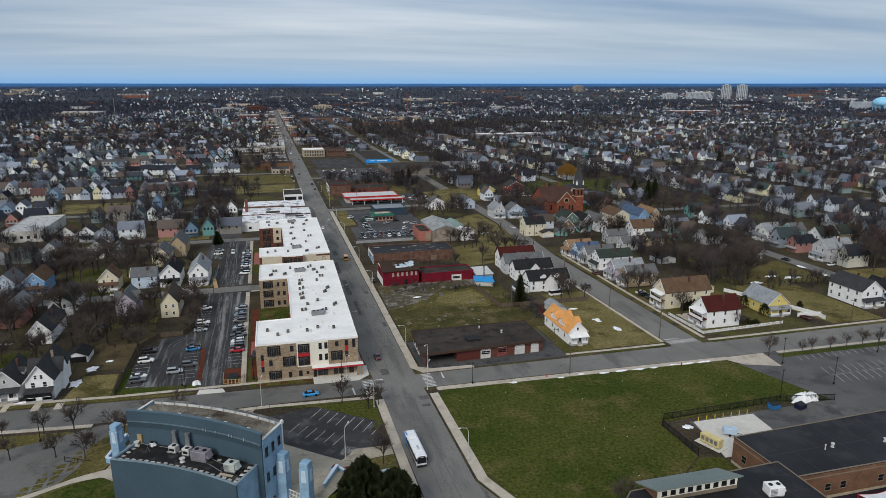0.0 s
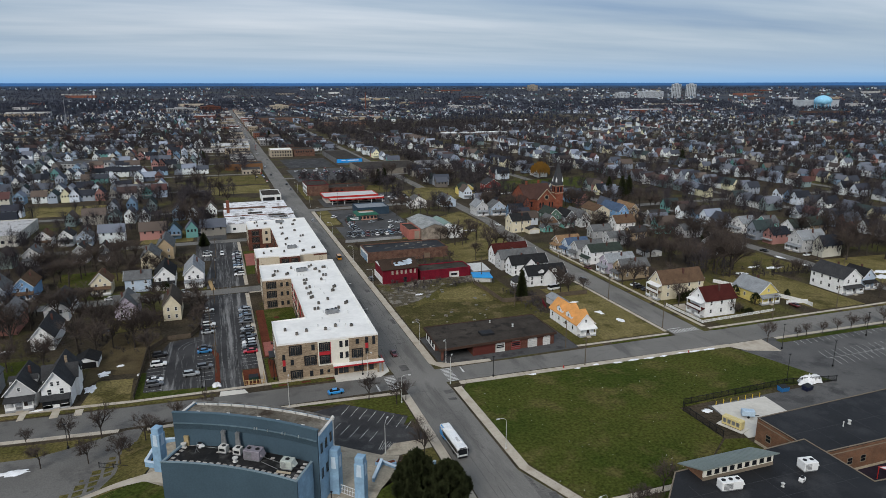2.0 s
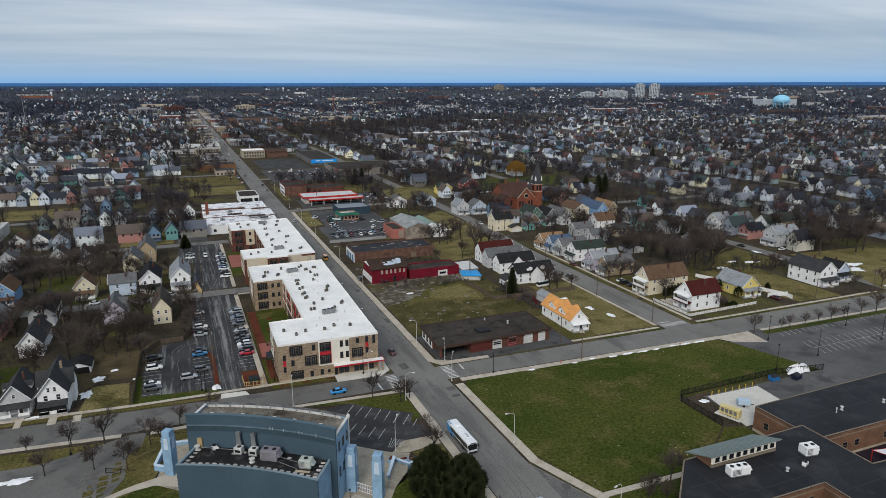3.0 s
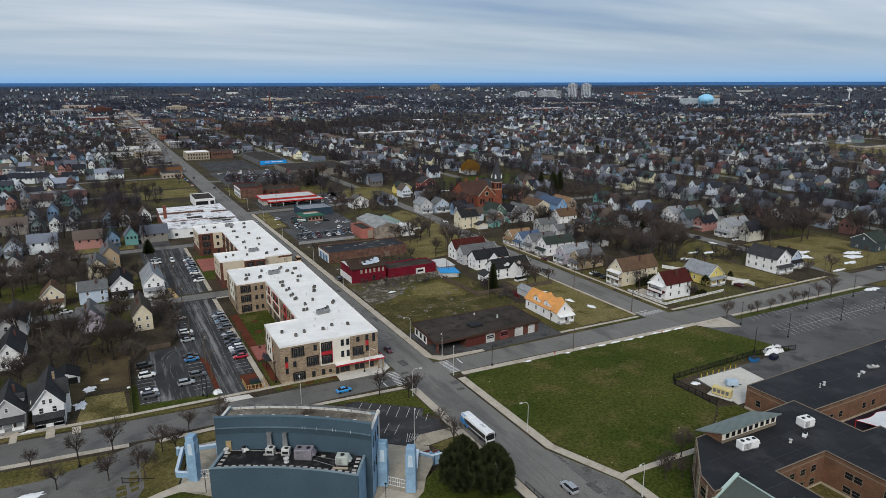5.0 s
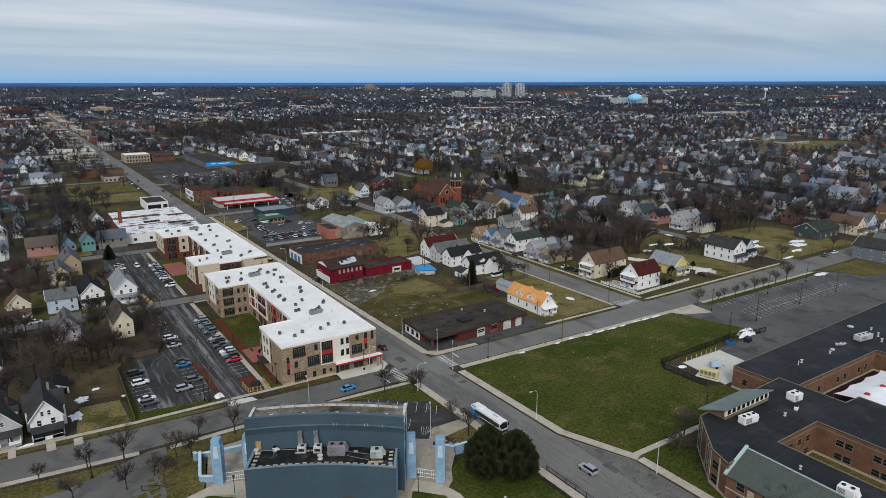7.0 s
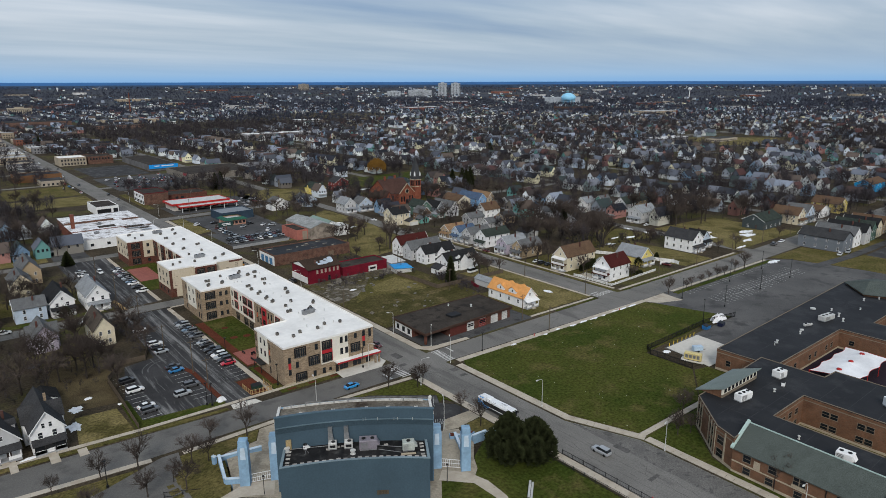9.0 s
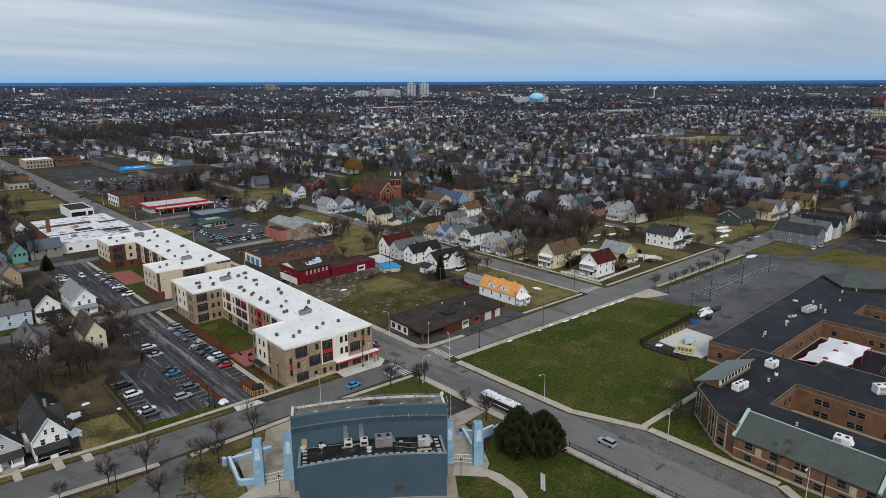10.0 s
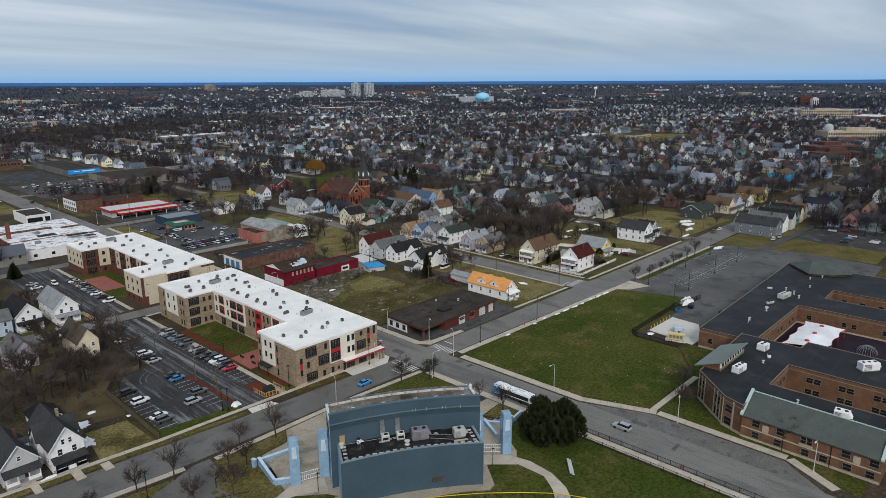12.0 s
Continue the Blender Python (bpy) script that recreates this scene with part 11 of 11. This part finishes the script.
# ---- street furniture and small things ----
def street_lamp(x, y, turn, h=8.4):
    t = thing("street_lamp", "tall pale grey street lamp with a curved arm", "street lamp", (x, y, 0), turn, "street lamps")
    part("pole", Geo().tube((0, 0, 0), (0, 0, h - 1.2), 0.1, 0.06, 8).tube((0, 0, 0), (0, 0, 0.5), 0.2, 0.18, 8), metal_pale, t)
    g = Geo()
    pts = [(0, 0, h - 1.3), (0.15, 0, h - 0.6), (0.55, 0, h - 0.2), (1.2, 0, h - 0.05), (2.0, 0, h)]
    for a, b in zip(pts, pts[1:]):
        g.tube(a, b, 0.045, 0.04, 6)
    part("arm", g, metal_pale, t)
    part("lamp_head", Geo().bevel_box(1.8, 2.6, -0.16, 0.16, h - 0.1, h + 0.1, 0.05), metal_pale, t)
    return t


def lot_light(x, y, h=8.5):
    t = thing("lot_light", "slim dark car park light on a post", "lamp post", (x, y, 0), 0, "car park lights")
    part("pole", Geo().tube((0, 0, 0), (0, 0, h), 0.1, 0.08, 6).tube((0, 0, 0), (0, 0, 0.7), 0.28, 0.28, 8), metal_dark, t)
    part("lamp_head", Geo().bevel_box(-0.4, 0.4, -0.2, 0.2, h, h + 0.18, 0.04), metal_dark, t)
    return t


def utility_pole(x, y, turn, h=10.5, cross=True):
    t = thing("utility_pole", "weathered wooden utility pole with a cross-arm", "utility pole", (x, y, 0), turn, "utility poles")
    part("pole", Geo().tube((0, 0, -0.1), (0, 0, h), 0.17, 0.11, 7), timber, t)
    if cross:
        part("cross_arm", Geo().box(-1.2, 1.2, -0.07, 0.07, h - 0.8, h - 0.65), timber, t)
    if h > 10:
        part("transformer", Geo().lathe([(0.24, h - 2.6), (0.26, h - 2.5), (0.26, h - 1.7), (0.1, h - 1.6)], 0.4, 0, 8), metal_grey, t)
    return t


for x, y, a in ((41.0, 131.0, 180), (47.3, 97.6, 200), (46.8, 66, 180), (13.1, 138.5, 60), (40.4, 200, 180), (24.2, 218, 0), (24.6, 250, 0), (40.0, 268, 180), (40.2, 312, 180), (24.6, 330, 0), (40, 372, 180), (40.4, 420, 180), (43.8, 183.0, 235), (18.4, 181.6, -70), (-6, 169.6, 80), (23.6, 162, -20), (40.2, 168.6, 60), (40.6, 470, 180), (23.6, 420, 0), (40.2, 540, 180)):
    street_lamp(x, y, a)
for x, y in ((134.9, 138.0), (156.7, 141.4), (152.9, 157.4), (220.8, 157.7), (216.2, 142.8), (17.2, 183.0), (54.0, 169.0), (-27.6, 188.2), (-28.6, 189.4), (-12.4, 217.6), (-8.4, 188.4), (-58.8, 165.6), (189, 143.0), (190, 157)):
    lot_light(x, y, 8.5 if x > 100 else 6.5)
POLES_WEST = [(-25.0, 268.5, 0, 10.8), (-26.4, 234.5, 10, 9.6), (-24.6, 212.3, 8, 10.8), (-24.7, 199.2, 0, 9.6), (-24.4, 305, 0, 10.8), (-24.0, 342, 0, 10.5), (-29, 374, 0, 10), (85.5, 181.6, 0, 9.8), (127.2, 186.0, 30, 10.6), (126.6, 220, 90, 9.8), (126.8, 262, 90, 10.2), (127.4, 300, 90, 10.2), (87.6, 226, 0, 9.6), (88, 262, 0, 9.4), (90.5, 268, 0, 9.4), (172.4, 181, 0, 9.8)]
POLES_EAST = [(204, 181, 0, 9.8), (237.6, 181, 0, 10.2), (270, 181, 0, 10), (304, 181, 0, 10), (-52, 243, 0, 9.6), (-70, 245, 0, 9.6), (143.0, 336, 90, 10), (74.6, 508, 0, 10.5), (118, 344, 0, 9), (110, 306, 0, 9), (40.8, 234, 0, 8), (84.4, 167.4, 0, 9.4), (210, 226, 90, 9.6), (246, 214, 90, 10), (100, 452, 90, 10), (60, 468, 90, 10)]
for x, y, a, h in POLES_WEST + POLES_EAST:
    utility_pole(x, y, a, h, h > 9)


def fence_run(name, label, pts, h, mat, step, post, kind="pale"):
    """A fence: posts, rails and, by kind, upright pales, boards or bars, each run one thing."""
    for (ax, ay), (bx, by) in zip(pts, pts[1:]):
        f = Face(ax, ay, bx, by)
        t = thing(name, label, "fence", (ax, ay, 0.05), f.turn)
        n = max(1, round(f.l / post))
        for i in range(n + 1):
            part("post", Geo().box(f.l * i / n - .06, f.l * i / n + .06, -.06, .06, 0, h + .1), mat, t)
        part("rail", Geo().box(0, f.l, -.03, .03, h * .88, h * .95), mat, t)
        part("rail", Geo().box(0, f.l, -.03, .03, h * .15, h * .22), mat, t)
        g = Geo()
        m = max(1, int(f.l / step))
        wdt = {"pale": 0.09, "bar": 0.018, "board": step * 0.48, "mesh": 0.012}[kind]
        for i in range(m):
            u = f.l * (i + .5) / m
            g.box(u - wdt / 1, u + wdt / 1, .035, .06, .06, h + (0.03 * ((i * 7) % 3) if kind == "board" else 0))
        tagged(part({"pale": "paling", "bar": "railing", "board": "boarding", "mesh": "netting"}[kind], g, mat, t), kind="stuff")


fence_run("iron_fence", "black iron railing round a service yard", [(148.5, 133.0), (132, 136.2), (96, 135.4), (93.8, 132.6), (94.2, 118.2)], 2.0, metal_dark, 0.16, 2.6, "bar")
fence_run("picket_fence", "white picket fence round a corner house", [(144.4, 206.4), (144.6, 185.8), (179.6, 187.4)], 1.1, white_paint, 0.32, 2.6)
fence_run("white_fence", "white solid board fence beside a yellow house", [(198, 186.6), (198.6, 190), (190.6, 212), (184, 226)], 1.6, white_paint, 0.5, 2.4, "board")
fence_run("white_fence", "white solid board fence beside a lawn", [(190.5, 192.0), (200, 190.8)], 1.6, white_paint, 0.5, 2.4, "board")
fence_run("board_fence", "weathered wooden board fence beside a car park", [(-46.6, 187.6), (-46.2, 206), (-46.0, 222), (-40.4, 231.6), (-33.0, 231.8), (-30.0, 240)], 1.7, timber, 0.3, 2.4, "board")
fence_run("board_fence", "weathered wooden board fence behind houses", [(83.2, 258), (84.2, 245), (84.8, 231.0), (90, 230.4), (122.6, 230)], 1.8, timber, 0.3, 2.4, "board")
fence_run("chain_fence", "grey chain-link fence along the park", [(27.4, 112), (27.8, 60)], 1.3, metal_dark, 0.4, 3.0, "mesh")
fence_run("chain_fence", "grey chain-link fence along the park", [(24.0, 112), (24.4, 60)], 1.1, metal_dark, 0.5, 3.0, "mesh")
fence_run("wall_fence", "grey concrete block fence round a car yard", [(44, 352.6), (76, 352.8), (78, 356)], 1.6, grey_paint, 0.5, 2.6, "board")
fence_run("park_fence", "black chain-link fence in the park grass", [(-50.4, 154.1), (-44.0, 150.6)], 1.4, metal_dark, 0.4, 3.0, "mesh")
fence_run("bin_enclosure", "pale timber bin enclosure by the car park", [(-17.2, 192.6), (-17.0, 187.4), (-11.2, 186.6), (-11.2, 192.0)], 1.5, timber_new, 0.9, 1.2)
fence_run("red_fence", "dark red board fence beside a carport", [(97.8, 219), (99.8, 226)], 1.6, paint_maroon, 0.4, 2.0, "board")
bin_ = thing("dumpster", "dark green steel dumpster in an enclosure", "dumpster", (-14.2, 189.8, 0.1))


def dumpster(t, mat, l=2.6, w=1.7, h=1.6):
    part("body", Geo().add([(-l / 2, -w / 2, .15), (l / 2, -w / 2, .15), (l / 2, w / 2, .15), (-l / 2, w / 2, .15), (-l / 2 - .1, -w / 2 - .1, h * .8), (l / 2 + .1, -w / 2 - .1, h * .8), (l / 2 + .1, w / 2 + .1, h), (-l / 2 - .1, w / 2 + .1, h)], [(0, 1, 5, 4), (1, 2, 6, 5), (2, 3, 7, 6), (3, 0, 4, 7), (3, 2, 1, 0), (4, 5, 6, 7)]), mat, t)
    part("lid", Geo().add([(-l / 2, -w / 2, h * .82), (l / 2, -w / 2, h * .82), (l / 2, w / 2, h + .04), (-l / 2, w / 2, h + .04), (-l / 2, -w / 2, h * .82 + .06), (l / 2, -w / 2, h * .82 + .06), (l / 2, w / 2, h + .1), (-l / 2, w / 2, h + .1)], [(4, 5, 6, 7), (0, 1, 5, 4), (1, 2, 6, 5), (2, 3, 7, 6), (3, 0, 4, 7)]), metal_dark, t)
    for s in (-1, 1):
        part("lift_pocket", Geo().box(s * l / 2 - .12, s * l / 2 + .12, -.5, .5, .7, .95), mat, t)


dumpster(bin_, material("dumpster_green", (0.02, 0.045, 0.035), 0.6))
navy = material("dumpster_navy", (0.012, 0.016, 0.045), 0.5)
for x, y, a, m, lab in ((135.6, 131.4, 10, navy, "dark navy steel dumpster on asphalt"), (136.0, 119.6, 0, navy, "dark navy steel dumpster by the school wall"), (128.6, 133.2, 0, material("bin_blue", (0.03, 0.17, 0.42), 0.5), "bright blue steel dumpster by a railing")):
    t = thing("dumpster", lab, "dumpster", (x, y, 0.05), a)
    dumpster(t, m)
gen = thing("generator", "yellow steel generator cabinet on a concrete slab", "generator", (100.2, 121.6, 0.15), -70)
part("slab", Geo().box(-3.4, 3.4, -1.8, 1.8, 0, 0.18), concrete_pale, gen)
part("cabinet", Geo().bevel_box(-2.6, 2.6, -0.9, 0.9, 0.35, 2.5, 0.08), material("generator_yellow", (0.62, 0.52, 0.24), 0.5), gen)
part("skid", Geo().box(-2.5, 2.5, -0.8, 0.8, 0.18, 0.35), metal_dark, gen)
for i in range(4):
    part("louvre", Geo().box(-2.2 + 1.15 * i, -1.4 + 1.15 * i, -0.94, -0.9, 0.9, 2.0), metal_grey, gen)
trl = thing("trailer", "small blue and white service trailer", "trailer", (107.6, 124.4, 0.15), -30)
part("cabin", Geo().bevel_box(-1.6, 1.6, -0.9, 0.9, 0.6, 2.0, 0.1), material("trailer_blue", (0.42, 0.55, 0.68), 0.5), trl)
part("hitch", Geo().box(1.6, 2.8, -0.06, 0.06, 0.55, 0.7), metal_dark, trl)
for s in (-1, 1):
    shared("wheel", WHEEL_ME, trl, pose(0, s * 0.85, 0.33))
for i in range(7):
    b = thing("bollard", "yellow steel bollard on a concrete pad", "bollard", (104.5 + 2.5 * i, 132.6, 0.1), 0, "yellow bollards")
    part("pipe", Geo().lathe([(0.11, 0), (0.11, 1.1), (0.07, 1.2), (0.01, 1.22)], n=10), yellow_paint, b)
bench = thing("bleacher_bench", "pale grey metal bleacher bench in the park", "bench", (10.8, 105.8, mound(10.8, 105.8) + 0.06), 40)
for z, v in ((0.45, 0.0), (0.8, 0.55)):
    part("plank", Geo().bevel_box(-3.0, 3.0, v, v + 0.45, z, z + 0.07, 0.02), metal_pale, bench)
part("side_panel", Geo().box(-3.0, 3.0, 1.0, 1.05, 0, 0.8), metal_grey, bench)
for x in (-2.6, -0.9, 0.9, 2.6):
    part("frame", Geo().box(x - .05, x + .05, 0, 1.0, 0, 0.45).box(x - .05, x + .05, .5, 1.0, .45, .8), metal_grey, bench)
for x, y in ((-34.9, 138.4), (-3.0, 117.75)):
    pl = thing("path_light", "slim dark path light on a post", "lamp post", (x, y, mound(x, y)), 0, "path lights")
    part("pole", Geo().tube((0, 0, 0), (0, 0, 4.2), 0.08, 0.07, 8), metal_dark, pl)
    part("lamp_head", Geo().lathe([(0.1, 4.2), (0.26, 4.3), (0.26, 4.42), (0.05, 4.5)], n=10), metal_dark, pl)
for x, y in ((28.4, 88.4), (77.0, 167.6), (121.5, 164.8)):
    hy = thing("fire_hydrant", "red fire hydrant on the pavement edge", "hydrant", (x, y, 0.12))
    part("barrel", Geo().lathe([(0.2, 0), (0.2, .06), (.13, .1), (.13, .6), (.17, .62), (.15, .75), (.03, .85)], n=10), red_paint, hy)
    part("outlet", Geo().tube((-.24, 0, .45), (.24, 0, .45), .07, .07, 8), red_paint, hy)
rail = thing("field_rail", "yellow capped chain-link ballfield fence", "fence", (-18.5, 116.4, 0))
RAIL = [(-36, 127.6), (-30, 124.6), (-24, 120.5), (-18.5, 116.4), (-13, 111.8), (-7.3, 106.4), (-2.2, 101.2), (1.3, 97.6), (4, 94)]
g, mesh_ = Geo(), Geo()
for (ax, ay), (bx, by) in zip(RAIL, RAIL[1:]):
    a, b = Vector((ax + 18.5, ay - 116.4, mound(ax, ay))), Vector((bx + 18.5, by - 116.4, mound(bx, by)))
    g.tube(a + Vector((0, 0, 1.2)), b + Vector((0, 0, 1.2)), 0.09, 0.09, 6)
    for k in range(3):
        p = a.lerp(b, k / 3)
        part("post", Geo().tube(p, p + Vector((0, 0, 1.2)), 0.04, 0.04, 5), metal_dark, rail)
    for k in range(20):
        p, q = a.lerp(b, k / 20), a.lerp(b, (k + 1) / 20)
        mesh_.tube(p, q + Vector((0, 0, 1.1)), 0.008, 0.008, 3, False).tube(q, p + Vector((0, 0, 1.1)), 0.008, 0.008, 3, False)
part("rail", g, yellow_paint, rail, "yellow plastic rail cap")
tagged(part("netting", mesh_, metal_dark, rail), kind="stuff")
tr = thing("trampoline", "round black trampoline in a back yard", "trampoline", (-61.5, 247, 0.0))
part("mat", Geo().tube((0, 0, .8), (0, 0, .86), 2.2, 2.2, 20), metal_dark, tr)
for i in range(6):
    a = i * math.pi / 3
    part("leg", Geo().tube((2.1 * math.cos(a), 2.1 * math.sin(a), 0), (2.1 * math.cos(a), 2.1 * math.sin(a), .8), .04, .04, 5), metal_grey, tr)
sl = thing("ramp", "yellow wooden ramp beside a white house", "ramp", (-26.2, 292, 0.05), 98)
part("deck", Geo().add([(-6, -.8, .1), (6, -.8, 1.0), (6, .8, 1.0), (-6, .8, .1), (-6, -.8, .25), (6, -.8, 1.15), (6, .8, 1.15), (-6, .8, .25)], [(4, 5, 6, 7), (0, 1, 5, 4), (1, 2, 6, 5), (2, 3, 7, 6), (3, 0, 4, 7)]), timber_new, sl)
for x in (-2, 2, 5.6):
    part("support", Geo().box(x - .08, x + .08, -.7, .7, -.05, .4 + .075 * (x + 2)), timber_new, sl)
for x, y, w, d in ((-4.8, 214, 1.6, .5), (-1.4, 214, 1.6, .5), (-6.8, 210, 1.6, .5), (-6.8, 217, 1.6, .5)):
    b = thing("garden_bench", "dark metal bench on a red terrace", "bench", (x, y, 0.14), 20 if x > -5 else 90, "terrace benches")
    part("seat", Geo().box(-w / 2, w / 2, -d / 2, d / 2, .42, .48), metal_dark, b)
    part("back", Geo().box(-w / 2, w / 2, d / 2 - .05, d / 2, .5, .9), metal_dark, b)
    for s in (-1, 1):
        part("leg", Geo().box(s * w / 2 * .8 - .04, s * w / 2 * .8 + .04, -d / 2, d / 2, 0, .42), metal_dark, b)
for x, y, r in ((-4.0, 232, 1.3), (0.2, 231, 1.3), (-3.0, 243, 1.1), (1.6, 224, 1.2)):
    tagged(Geo().lathe([(r, 0.08), (r, 0.16), (r * .9, .18), (.05, .2)], x, y, 14).obj("bark_ring", mulch_red), "round bed of red bark in a lawn", "flower bed", "bark rings")
# rubble and drain covers
rng = random.Random(6)
for i in range(18):
    x, y = rng.choice(((58, 254), (66, 250), (52, 246), (74, 256), (66, 222), (80, 236))) 
    x, y = x + rng.uniform(-8, 8), y + rng.uniform(-7, 7)
    s = rng.uniform(0.3, 1.0)
    tagged(Geo().add([], []).prism([(x - s, y - s * .6), (x + s * .8, y - s * .7), (x + s, y + s * .4), (x - s * .5, y + s * .8)], 0.02, 0.1 + rng.uniform(.02, .2)).obj("rubble_slab", asphalt), "broken concrete slab lying on rough ground", "rubble", "rubble")
g = Geo()
for i in range(80):
    x, y = rng.uniform(45, 130), rng.uniform(108, 164)
    if x > 92 and y < 137:
        continue
    s = rng.uniform(0.04, 0.1)
    g.bevel_box(x - s, x + s, y - s * .7, y + s * .7, 0.11, 0.11 + s * .8, s * .3)
tagged(g.obj("litter", white_paint), "small white scraps of litter strewn on grass", "litter", "", "stuff")
for x, y, a in ((9.9, 131.6, 56), (12.6, 130.6, 10), (14.4, 130.0, 10)):
    pl = thing("planter", "low pale blue concrete planter on a forecourt", "planter", (x, y, mound(x, y) + 0.1), a, "concrete planters")
    part("tub", Geo().bevel_box(-0.9, 0.9, -0.6, 0.6, 0, 0.9, 0.06), blue_pale, pl)
    part("soil", Geo().box(-0.75, 0.75, -0.45, 0.45, 0.9, 0.93), mulch_red, pl)
